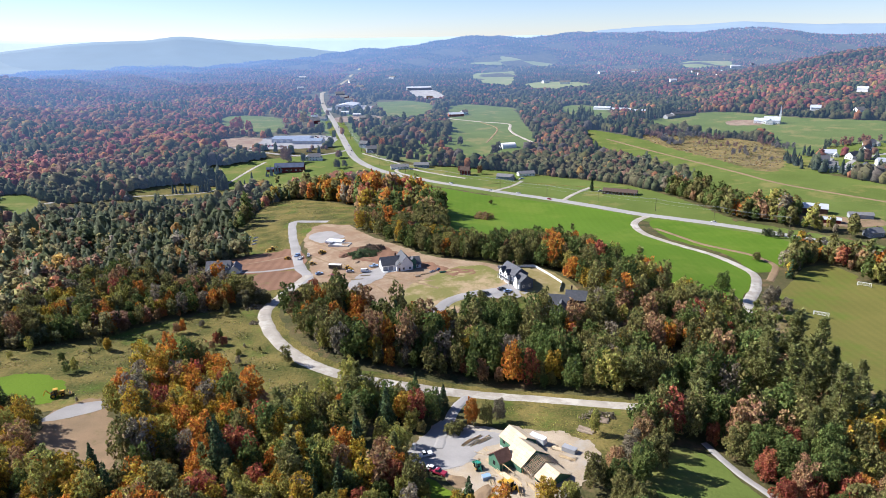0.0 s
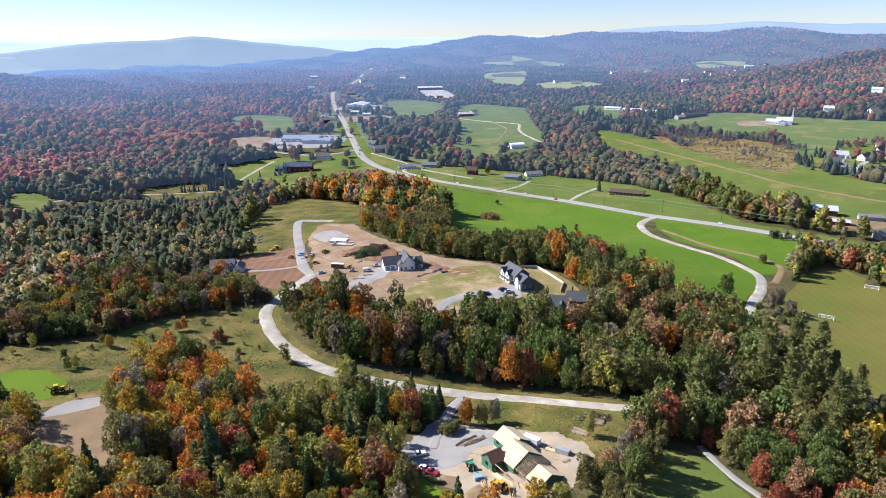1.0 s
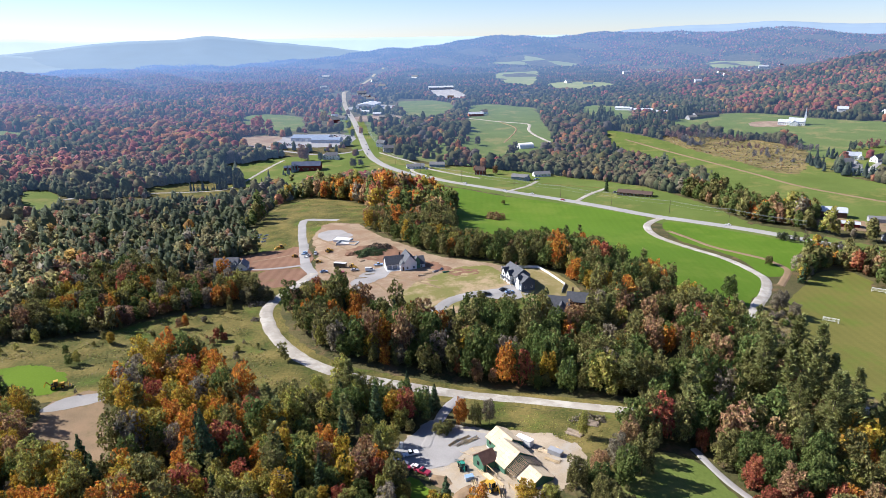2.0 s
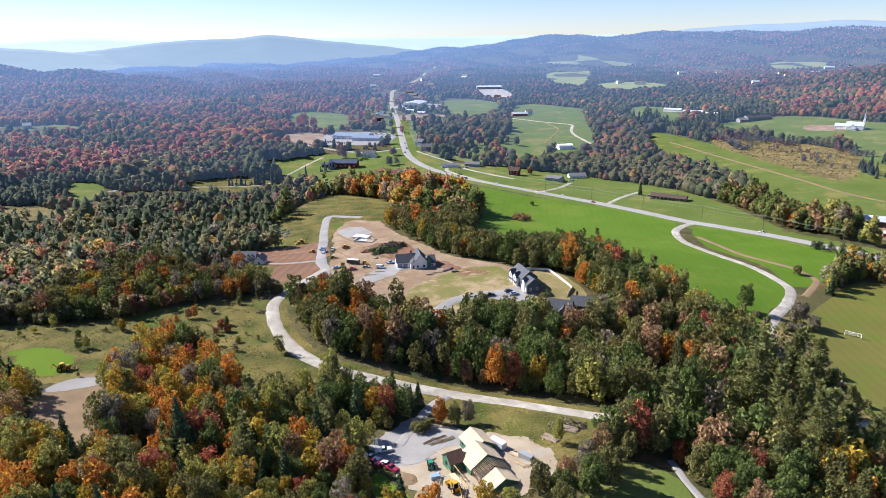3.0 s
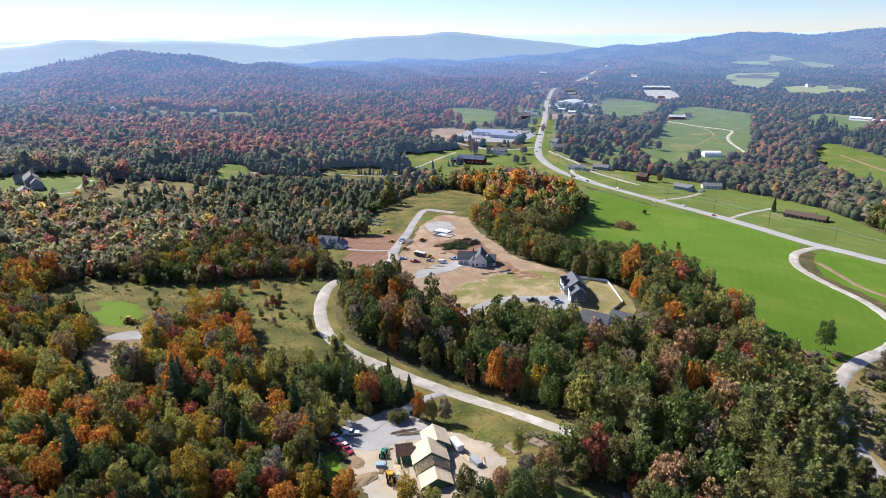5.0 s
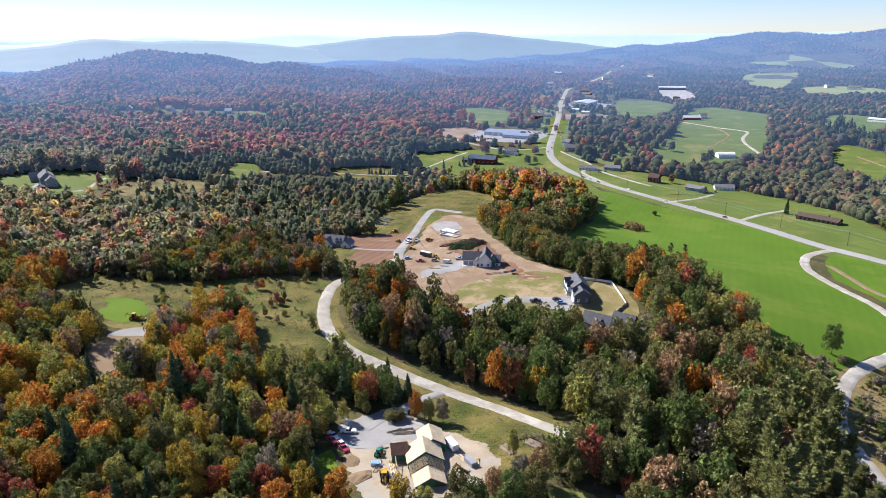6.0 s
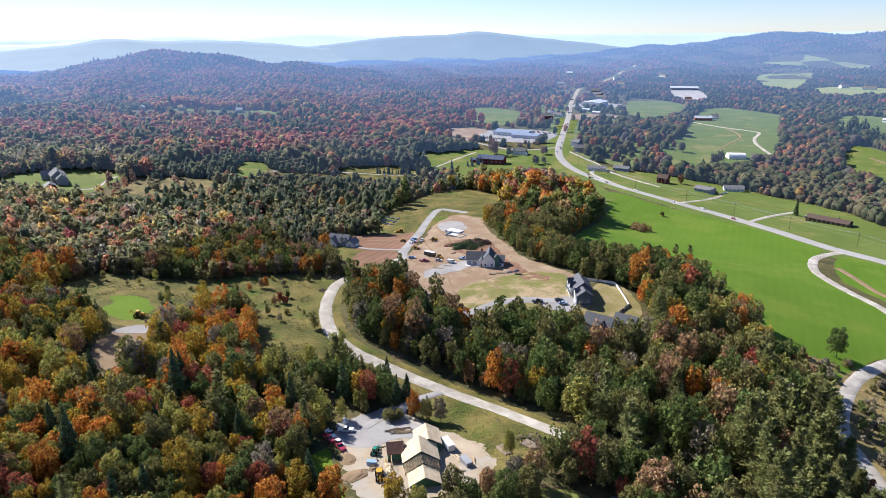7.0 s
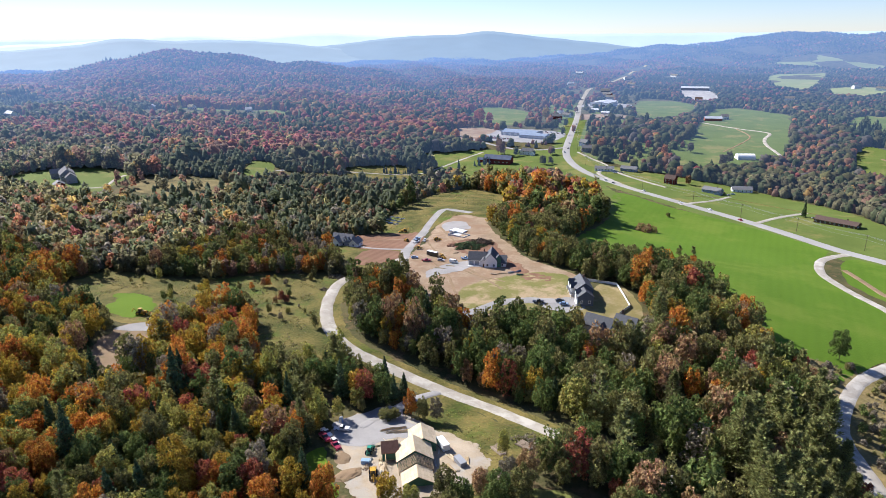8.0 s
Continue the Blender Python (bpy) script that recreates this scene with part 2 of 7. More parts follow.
METALROOF = material("pale_metal_roof", (0.55, 0.58, 0.62), (0.45, 0.48, 0.53), scale=0.2, fine=8, rough=0.45, spec=0.5)
BLUEROOF = material("blue_grey_metal_roof", (0.24, 0.30, 0.40), (0.19, 0.24, 0.33), scale=0.2, fine=8, rough=0.6, spec=0.2)
NAVYROOF = material("navy_metal_roof", (0.085, 0.11, 0.175), (0.06, 0.08, 0.13), scale=0.2, fine=8, rough=0.6, spec=0.2)
PASTURE = material("pale_pasture", (0.27, 0.29, 0.10), (0.20, 0.23, 0.075), scale=0.01, fine=20, third=(0.32, 0.29, 0.12), third_scale=0.006)
REDWALL = material("red_barn_boards", (0.20, 0.045, 0.04), (0.13, 0.03, 0.03), scale=0.5, fine=8)
BROWNWALL = material("brown_siding", (0.14, 0.085, 0.06), (0.10, 0.06, 0.045), scale=0.5, fine=8)
GLASS = material("window_glass", (0.03, 0.035, 0.045), (0.02, 0.025, 0.03), rough=0.08, spec=0.8)
TRIM = material("white_trim", (0.8, 0.8, 0.78), (0.72, 0.72, 0.7))
PLY = material("plywood_sheathing", (0.66, 0.545, 0.385), (0.58, 0.46, 0.31), scale=0.4, fine=8, obj=0.08)
GREENWRAP = material("green_sheathing", (0.10, 0.22, 0.15), (0.08, 0.17, 0.115), scale=0.4, fine=8)
OLDWOOD = material("grey_cut_wood", (0.36, 0.29, 0.22), (0.22, 0.17, 0.13), scale=0.9, obj=0.2)
LUMBER = material("raw_lumber", (0.52, 0.40, 0.25), (0.40, 0.30, 0.18), scale=0.7, obj=0.15)
CONCRETE = material("pale_concrete", (0.55, 0.55, 0.54), (0.45, 0.45, 0.44), scale=0.3, fine=12)
STEEL = material("galvanised_steel", (0.45, 0.46, 0.47), (0.36, 0.37, 0.38), rough=0.5, metal=0.6)
RUBBER_AND_SHADE = material("black_rubber", (0.03, 0.03, 0.032), (0.02, 0.02, 0.02), rough=0.8)

# ---- terrain ----
GROUND_NEAR = [
    (-300, 0, 20), (-90, 130, 8), (-40, 130, 5), (40, 100, 2), (91, 162, 1), (160, 150, -3), (300, 150, -14), (-135, 195, 6), (-5, 180, -1),
    (25, 178, 1), (60, 207, -2), (-12, 238, -4), (-44, 232, -1), (35, 240, -8), (-90, 284, -1), (-100, 260, -1), (-220, 250, 4)]
GROUND_MID = [
    (-25, 355, 0), (35, 330, 2), (62, 306, -1), (-80, 415, -4), (-92, 475, -5), (-114, 409, -8), (-135, 365, -5), (110, 280, -7), (161, 322, -13),
    (204, 322, -19), (250, 400, -21), (37, 549, -25), (163, 535, -24), (56, 660, -26), (152, 612, -24), (130, 723, -31), (8, 710, -27), (300, 530, -20)]
GROUND_FAR = [
    (-274, 696, -29), (-327, 701, -24), (-198, 794, -29), (-130, 887, -22), (25, 769, -30), (-441, 428, 2), (-415, 546, -3), (-320, 1757, -20),
    (-251, 1677, -24), (123, 1141, -26), (450, 1215, -18), (173, 2368, -5), (-1249, 1773, 2), (0, -300, 10), (900, 300, -10), (-900, 300, 15),
    (1500, 1500, -10), (0, 3500, 0), (-2700, 1600, -22), (-3300, 3000, -40)]
# wooded hills: centre, height, half-widths
HILLS = [(-1578, 1580, 66, 240, 260), (-1500, 1750, 8, 500, 400), (1250, 1500, 92, 340, 420), (1750, 1400, 40, 400, 400)]
# the long wooded ridge across the valley: bearing in degrees, height
RIDGE = np.array([(-17, 0), (-12, 28), (-8.5, 50), (-6.5, 58), (-4, 72), (0, 102), (1.6, 108), (4.5, 124), (7.3, 111), (10, 121), (12.4, 131), (14.6, 134), (18, 125), (20, 126), (22.3, 134), (24.3, 134), (27, 129), (28.5, 118), (33, 103), (50, 70)])
KNOTS = np.array(GROUND_NEAR + GROUND_MID + GROUND_FAR, float)
_n = len(KNOTS)
_a = np.ones((_n + 1, _n + 1))
_a[:_n, :_n] = np.sqrt(((KNOTS[:, None, :2] - KNOTS[None, :, :2]) ** 2).sum(-1) + 3600.0)
_a[_n, _n] = 0
WEIGHTS = np.linalg.solve(_a, np.r_[KNOTS[:, 2], 0])


def height(x, y):
    """The ground's height, for arrays or numbers."""
    x, y = np.asarray(x, float), np.asarray(y, float)
    z = np.sqrt((x[..., None] - KNOTS[:, 0]) ** 2 + (y[..., None] - KNOTS[:, 1]) ** 2 + 3600.0) @ WEIGHTS[:_n] + WEIGHTS[_n]
    for hx, hy, top, sx, sy in HILLS:
        z = z + top * np.exp(-0.5 * (((x - hx) / sx) ** 2 + ((y - hy) / sy) ** 2))
    r = np.hypot(x, y)
    z = z + np.interp(np.degrees(np.arctan2(x, y)), RIDGE[:, 0], RIDGE[:, 1]) * np.exp(-0.5 * ((r - 3620) / 340) ** 2)
    # low swells of the far woods
    w = np.clip((r - 1000) / 600, 0, 1) * np.clip(np.maximum(np.maximum((-x - 350) / 300, (x - 650) / 300), (y - 2200) / 500), 0, 1)
    return z + w * (10 * np.sin(x * 0.011 + 1.3 * np.sin(y * 0.006)) * np.sin(y * 0.009 + 0.7) + 4 * np.sin(x * 0.023 + y * 0.017))


def link(name, verts, faces, mats, mat_index=None, smooth=False):
    """One mesh object out of arrays."""
    me = bpy.data.meshes.new(name)
    verts = np.asarray(verts, np.float32)
    faces = np.asarray(faces, np.int32)
    k = faces.shape[1]
    me.vertices.add(len(verts))
    me.vertices.foreach_set("co", verts.ravel())
    me.loops.add(faces.size)
    me.loops.foreach_set("vertex_index", faces.ravel())
    me.polygons.add(len(faces))
    me.polygons.foreach_set("loop_start", np.arange(len(faces), dtype=np.int32) * k)
    for m in mats if isinstance(mats, (list, tuple)) else [mats]:
        me.materials.append(m)
    if mat_index is not None:
        me.polygons.foreach_set("material_index", np.asarray(mat_index, np.int32))
    me.polygons.foreach_set("use_smooth", np.full(len(faces), smooth))
    me.update(calc_edges=True)
    return new(name, me)


def graded(lo, a, b, hi, step):
    mid = np.arange(a, b + 0.1, step)
    up, w = [b], step
    while up[-1] < hi:
        w *= 1.09
        up.append(up[-1] + w)
    down, w = [a], step
    while down[-1] > lo:
        w *= 1.09
        down.append(down[-1] - w)
    return np.r_[down[:0:-1], mid, up[1:]]


gx, gy = graded(-4700, -260, 330, 4700, 5.0), graded(-1500, 100, 720, 4850, 5.0)
GX, GY = np.meshgrid(gx, gy)
GZ = height(GX, GY)
nx, ny = len(gx), len(gy)
idx = np.arange(nx * ny).reshape(ny, nx)
quads = np.stack([idx[:-1, :-1], idx[:-1, 1:], idx[1:, 1:], idx[1:, :-1]], -1).reshape(-1, 4)
# Beyond 950 m the floor has blue haze painted in.
beyond = np.hypot(GX[:-1, :-1], GY[:-1, :-1]).ravel() > 950
ground = link("ground", np.stack([GX, GY, GZ], -1).reshape(-1, 3), quads, [FLOOR, hazed_cover(FLOOR)], beyond, smooth=True)
tagged(ground, "rolling autumn ground of leaf litter and rough grass", "ground", kind="structure")


def spline(pts, step, closed=False):
    """Points along a smooth line through pts."""
    p = [Vector((*q, 0)) for q in pts]
    n = len(p)
    out = []
    for i in range(n if closed else n - 1):
        if closed:
            a, b, c, d = p[i - 1], p[i], p[(i + 1) % n], p[(i + 2) % n]
        else:
            a, b, c, d = p[max(i - 1, 0)], p[i], p[i + 1], p[min(i + 2, n - 1)]
        m = max(1, int((c - b).length / step))
        for k in range(m):
            t = k / m
            out.append(0.5 * (2 * b + (c - a) * t + (2 * a - 5 * b + 4 * c - d) * t * t + (3 * b - a - 3 * c + d) * t ** 3))
    if not closed:
        out.append(p[-1])
    return np.array([(v.x, v.y) for v in out])


ROADS, CLEAR = [], []


def road(name, pts, width, mat, label, lift=0.22, rough_edge=0.55, crown=0.05, category="road", clear=0.0):
    """A ribbon laid on the ground along pts, its edges a little ragged."""
    c = spline(pts, 3.0)
    d = np.gradient(c, axis=0)
    d /= np.linalg.norm(d, axis=1)[:, None] + 1e-9
    nrm = np.stack([-d[:, 1], d[:, 0]], 1)
    rows = []
    across = np.linspace(-1, 1, 7)
    for i in range(len(c)):
        w = width / 2
        e = [rough_edge * noise.noise(Vector((c[i][0] * 0.3, c[i][1] * 0.3, s * 9.0))) for s in (-1, 1)]
        rows.append([c[i] + nrm[i] * (a * w + (e[0] if a < 0 else e[1]) * abs(a)) for a in across])
    v = np.array(rows).reshape(-1, 2)
    z = height(v[:, 0], v[:, 1]).reshape(-1, 7)
    z = z + lift + crown * (1 - across ** 2)
    z[:, 0] -= lift + 0.1
    z[:, -1] -= lift + 0.1
    ii = np.arange(len(c) * 7).reshape(-1, 7)
    f = np.stack([ii[:-1, 1:], ii[:-1, :-1], ii[1:, :-1], ii[1:, 1:]], -1).reshape(-1, 4)[:, ::-1]
    ob = link(name, np.c_[v, z.reshape(-1)], f, mat, smooth=True)
    ROADS.append((c, max(clear, width / 2)))
    return tagged(ob, label, category, kind="structure")


def patch(name, pts, mat, label, level=0, step=6.0, ragged=1.2, clear=True, category="ground"):
    """A stretch of other ground cover laid on the ground, with an uneven outline."""
    c = spline(pts, max(1.2, step * 0.3), closed=True)
    for i in range(len(c)):
        q = Vector((c[i][0] * 0.12, c[i][1] * 0.12, level))
        c[i] += ragged * np.array([noise.noise(q) + 0.5 * noise.noise(q * 4.3), noise.noise(q + Vector((7, 3, 1))) + 0.5 * noise.noise(q * 4.3 + Vector((2, 9, 1)))])
    lo, hi = c.min(0), c.max(0)
    xs, ys = np.meshgrid(np.arange(lo[0], hi[0], step), np.arange(lo[1], hi[1], step))
    inner = np.c_[xs.ravel(), ys.ravel()] + np.random.default_rng(5).uniform(-0.3, 0.3, (xs.size, 2)) * step
    inner = inner[inside(inner, c)]
    n = len(c)
    vin = [Vector(p) for p in np.r_[c, inner]]
    vo, _, fo, _, _, _ = delaunay_2d_cdt(vin, [(i, (i + 1) % n) for i in range(n)], [], 1, 0.001)
    v = np.array([(p.x, p.y) for p in vo])
    z = height(v[:, 0], v[:, 1]) + 0.08 + 0.06 * level
    # Covers centred beyond 1000 m use the copy with painted haze.
    ob = link(name, np.c_[v, z], [list(f) for f in fo], hazed_cover(mat) if math.hypot(*c.mean(0)) > 1000 else mat, smooth=True)
    if clear:
        CLEAR.append(c)
    return tagged(ob, label, category, kind="structure")


def inside(p, poly):
    """Which of the points lie in the polygon."""
    a, b = poly, np.roll(poly, -1, axis=0)
    res = np.zeros(len(p), bool)
    for (x0, y0), (x1, y1) in zip(a, b):
        if y0 == y1:
            continue
        hit = ((y0 > p[:, 1]) != (y1 > p[:, 1])) & (p[:, 0] < (x1 - x0) * (p[:, 1] - y0) / (y1 - y0) + x0)
        res ^= hit
    return res


def near_line(p, line, reach):
    res = np.zeros(len(p), bool)
    for a, b in zip(line[:-1], line[1:]):
        d = b - a
        t = np.clip(((p - a) @ d) / (d @ d + 1e-9), 0, 1)
        res |= ((p - a - t[:, None] * d) ** 2).sum(1) < reach * reach
    return res


# ---- ground cover and roads ----
patch("hayfield", [(-17, 678), (41, 641), (95, 610), (159, 559), (163, 540), (157, 501), (171, 456), (192, 420), (195, 383), (175, 349), (150, 308), (132, 306), (120, 340), (100, 378), (85, 412), (55, 405), (25, 392), (4, 410), (-2, 581)], HAY, "bright green mown hayfield beside the highway", step=10, ragged=2)
patch("hayfield", [(179, 536), (225, 498), (258, 458), (231, 414), (202, 392), (196, 431), (171, 477)], HAY, "green grass strip between lane and highway", step=8)
patch("roadside_lawn", [(-150, 930), (-64, 828), (30, 805), (104, 774), (174, 715), (207, 657), (236, 564), (236, 512), (161, 563), (91, 622), (20, 688), (-46, 742), (-92, 800)], LAWN, "mown green lawns along the highway", step=12, ragged=3)
patch("long_field", [(239, 1086), (281, 1031), (330, 910), (364, 803), (401, 738), (450, 640), (560, 480), (480, 400), (352, 470), (300, 560), (262, 600), (262, 750), (228, 849), (215, 943)], LAWN, "long green field with a dirt strip", step=14, ragged=4)
patch("church_field", [(348, 1136), (447, 1200), (523, 1190), (593, 1090), (700, 990), (800, 850), (603, 860), (535, 871), (445, 815), (470, 931), (395, 1002)], LAWN, "pale green field below the church", step=16, ragged=4)
patch("scrub_land", [(315, 1023), (395, 985), (455, 895), (420, 791), (369, 726), (339, 830), (309, 948)], SCRUB, "tan dry scrub between green fields", level=1, step=12, ragged=6)
patch("soccer_pitch", [(188, 338), (216, 377), (241, 405), (260, 407), (266, 390), (273, 373), (420, 330), (340, 200), (260, 130), (190, 150), (176, 200), (170, 256), (178, 303)], PITCH, "olive green mown soccer pitch", step=8)
patch("barn_lawn", [(-305, 801), (-265, 837), (-240, 860), (-144, 880), (-110, 800), (-165, 705), (-210, 685), (-246, 706), (-255, 745), (-284, 761)], LAWN, "green lawn round the red barn", step=12, ragged=3)
patch("lane_meadow", [(-330, 655), (-301, 716), (-259, 715), (-214, 684), (-222, 640), (-301, 612)], MEADOW, "rough meadow along a farm lane", step=10, ragged=3)
MEADOW_EDGE = np.array([(-215, 240), (-191, 250), (-168, 259), (-143, 282), (-128, 292), (-111, 301), (-93, 303), (-79, 266), (-54, 237), (-42, 216), (-59, 200), (-79, 214), (-96, 236), (-118, 228), (-124, 208), (-147, 196), (-200, 206)], float)
patch("meadow", [tuple(p) for p in MEADOW_EDGE], MEADOW, "rough olive meadow with scattered shrubs", step=5, ragged=2.5)
patch("lawn_patch", [(-176, 219), (-166, 227), (-151, 223), (-143, 207), (-157, 201)], YARD_GRASS, "bright green lawn patch in the meadow", level=1, step=3, ragged=4)
patch("earth_patch", [(-139, 188), (-136, 203), (-127, 206), (-113, 191), (-100, 173), (-98, 160), (-107, 155), (-120, 160)], DUST, "bare brown earth pad in the woods", level=1, step=3, ragged=3.5)
patch("gravel_pad", [(-138, 189), (-136, 201), (-126, 206), (-122, 201), (-129, 194)], DRIVE, "grey gravel tip of a track", level=2, step=3, ragged=0.6)
patch("field_soil", [(-119, 417), (-99, 411), (-88, 371), (-125, 361), (-150, 386)], SOIL, "freshly graded brown soil", level=2, step=5)
patch("field_soil", [(-112, 358), (-84, 362), (-78, 344), (-90, 329), (-105, 330)], SOIL, "freshly graded brown soil", level=2, step=5)
patch("building_site", [(-109, 470), (-81, 472), (-55, 432), (-33, 406), (-7, 376), (30, 354), (36, 327), (4, 294), (-25, 286), (-42, 296), (-75, 345), (-90, 400)], TAN, "bare sandy earth of a building site", level=1, step=5, ragged=2)
patch("grass_bank", [(-163, 564), (-148, 609), (-86, 565), (-66, 469), (-97, 466), (-104, 417), (-142, 416), (-150, 453)], MEADOW, "rough grass at the end of a new road", level=2, step=6, ragged=2)
patch("lawn_patch", [(-24, 320), (-12, 336), (8, 354), (24, 351), (34, 328), (30, 318), (5, 296), (-8, 292), (-20, 300)], NEWLAWN, "thin new lawn on sandy ground", level=2, step=4, ragged=2)
patch("yard", [(44, 350), (57, 348), (70, 321), (64, 300), (40, 310)], PLOTGRASS, "fenced back yard of dry yellow-green grass", level=3, step=4)
patch("building_plot", [(-13, 180), (-8, 193), (0, 204), (8, 198), (21, 194), (42, 188), (48, 176), (43, 165), (36, 157), (27, 150), (14, 149), (4, 158), (-4, 170)], SAND, "trampled sandy earth round a house under construction", level=1, step=3, ragged=3.2)
patch("gravel_yard", [(-12, 180), (-8, 192), (0, 203), (8, 196), (20, 190), (14, 182), (4, 172), (-4, 172)], DRIVE, "grey gravel parking yard", level=2, step=3, ragged=2.0)
patch("grass_bank", [(-6, 166), (0, 160), (7, 152), (13, 146), (8, 143), (0, 150), (-8, 160)], YARD_GRASS, "green bank below the builders' yard", level=1, step=3, ragged=1.5)
patch("grass_slope", [(11, 220), (48, 208), (66, 203), (60, 173), (49, 160), (42, 186), (21, 195), (9, 203)], MEADOW, "green grass slope below the gravel road", step=4)
patch("grass_glade", [(58, 164), (65, 175), (76, 179), (84, 173), (89, 160), (97, 142), (84, 128), (64, 130), (54, 146)], LAWN, "shaded green glade among trees", step=4)
patch("roadside_meadow", [(-170, 625), (-142, 694), (-106, 718), (-59, 686), (-27, 638), (-6, 568), (0, 610), (-17, 676), (-60, 742), (-108, 806), (-150, 790), (-185, 700)], LAWN, "green grass between grove and highway", step=10, ragged=3)
patch("grass_verge", [(-158, 326), (-141, 336), (-124, 335), (-109, 323), (-95, 311), (-84, 302), (-76, 345), (-85, 366), (-125, 364), (-152, 388)], MEADOW, "rough grass round a new house", step=5, ragged=1.5)
patch("grass_verge", [(-80, 292), (-70, 302), (-54, 306), (-30, 295), (-13, 284), (3, 281), (19, 294), (38, 291), (48, 290), (56, 285), (68, 288), (76, 302), (70, 321), (30, 345), (-40, 340), (-74, 330)], MEADOW, "rough grass and leaf litter below the new houses", step=5, ragged=1.5)
patch("lane_verge", [(120, 322), (133, 312), (143, 294), (145, 270), (144, 240), (144, 205), (152, 188), (176, 188), (172, 256), (178, 303), (188, 340), (170, 335)], SCRUB, "dry brushy verge along the gravel lane", step=5, ragged=1.5)
patch("field_soil", [(-66, 398), (-45, 405), (-20, 372), (4, 352), (18, 346), (6, 338), (-12, 352), (-36, 366), (-58, 378)], SOIL, "reddish disturbed soil behind a new house", level=2, step=4, ragged=4)
patch("gravel_apron", [(-54, 332), (-52, 344), (-45, 353), (-38, 360), (-33, 352), (-37, 341), (-43, 332), (-50, 323)], DRIVE, "grey gravel before a new white house", level=3, step=3, ragged=2.0)
patch("gravel_apron", [(20, 311), (27, 320), (36, 324), (43, 315), (34, 308)], DRIVE, "grey gravel apron before a garage", level=3, step=3, ragged=0.6)
patch("gravel_lot", [(-205, 1225), (-150, 1240), (-110, 1290), (-160, 1330), (-215, 1300)], TAN, "tan gravel lot beside the highway", level=2, step=20, ragged=5)
patch("gravel_lot", [(-262, 1440), (-180, 1450), (-165, 1530), (-240, 1540)], DRIVE, "grey lot round a warehouse", level=2, step=20, ragged=5)
patch("gravel_lot", [(-106, 1880), (-38, 1888), (2, 1690), (-44, 1640)], GRAVEL, "pale lot before a long store", level=2, step=20, ragged=5)
patch("gravel_lot", [(468, 1066), (480, 1104), (527, 1098), (512, 1054)], TAN, "tan gravel lot beside the church", level=2, step=14, ragged=4)
patch("far_field", [(-436, 1300), (-333, 1291), (-283, 1094), (-375, 1112)], LAWN, "distant green field", step=30, ragged=8)
patch("far_field", [(-164, 1654), (-36, 1561), (-47, 1287), (-109, 1291)], LAWN, "distant green field", step=30, ragged=8)
patch("far_field", [(17, 1500), (137, 1408), (145, 1222), (136, 977), (69, 842), (20, 880), (10, 1088)], LAWN, "green pasture behind the houses", step=20, ragged=6)
patch("far_field", [(111, 2463), (258, 2575), (185, 1915), (112, 2077)], PASTURE, "distant green field", step=40, ragged=12)
patch("far_field", [(262, 1429), (331, 1356), (287, 1151), (228, 1182)], LAWN, "distant green field", step=30, ragged=8)
patch("village_lawn", [(-118, 915), (-150, 1010), (-168, 1122), (-205, 1337), (-228, 1480), (-190, 1500), (-150, 1345), (-101, 1162), (-66, 1039), (20, 1100), (12, 1000), (20, 890), (44, 840), (20, 815), (-60, 840), (-100, 870)], LAWN, "village lawns and rough grass behind the houses", level=-0.6, step=20, ragged=6, clear=False)
patch("village_lawn", [(-170, 960), (-150, 905), (-190, 1110), (-232, 1300), (-290, 1520), (-330, 1500), (-300, 1340), (-250, 1200), (-200, 1080)], LAWN, "village lawns on the far side of the highway", level=-0.6, step=20, ragged=6, clear=False)
patch("far_field", [(128, 2850), (128, 2950), (244, 3095), (482, 3035), (440, 2790), (265, 2740)], PASTURE, "pale green farm fields below the ridge", step=40, ragged=12)
patch("far_field", [(965, 2737), (1145, 2754), (1060, 2470), (900, 2460)], PASTURE, "small distant clearing", step=40, ragged=10)
patch("far_field", [(242, 1990), (300, 2040), (367, 2030), (420, 1950), (385, 1800), (250, 1820)], PASTURE, "narrow distant field with houses", step=30, ragged=8)
patch("far_field", [(41, 1520), (81, 1500), (150, 1420), (140, 1380), (60, 1440)], LAWN, "green pasture behind a grove", level=1, step=20, ragged=5)
patch("home_lawn", [(-1013, 699), (-987, 700), (-940, 640), (-945, 600), (-990, 630)], LAWN, "green clearing in the woods", step=12, ragged=4)
patch("home_lawn", [(-895, 900), (-800, 925), (-690, 935), (-660, 960), (-750, 1010), (-860, 965)], LAWN, "green clearing round country houses", step=20, ragged=6)
patch("home_lawn", [(-1455, 1880), (-1482, 2000), (-1273, 2063), (-1160, 1960), (-1260, 1850)], LAWN, "green clearing on a far ridge", step=40, ragged=10)
patch("rough_ground", [(-394, 402), (-419, 435), (-411, 461), (-384, 468), (-345, 485), (-318, 461), (-310, 425), (-350, 400)], SCRUB, "dry tan ground between scattered trees", step=8, ragged=4, clear=False)
patch("village_lawn", [(395, 739), (445, 815), (520, 880), (600, 890), (640, 840), (540, 720), (460, 690)], LAWN, "lawns between white suburban houses", level=-0.6, step=20, ragged=5, clear=False)
patch("farm_yard", [(292, 520), (315, 532), (332, 522), (359, 511), (352, 495), (321, 494), (298, 502)], DUST, "trodden earth of a farm yard", level=1, step=8, ragged=3)
patch("home_lawn", [(-407, 573), (-398, 590), (-372, 570), (-340, 520), (-345, 490)], LAWN, "small green clearing", step=10)
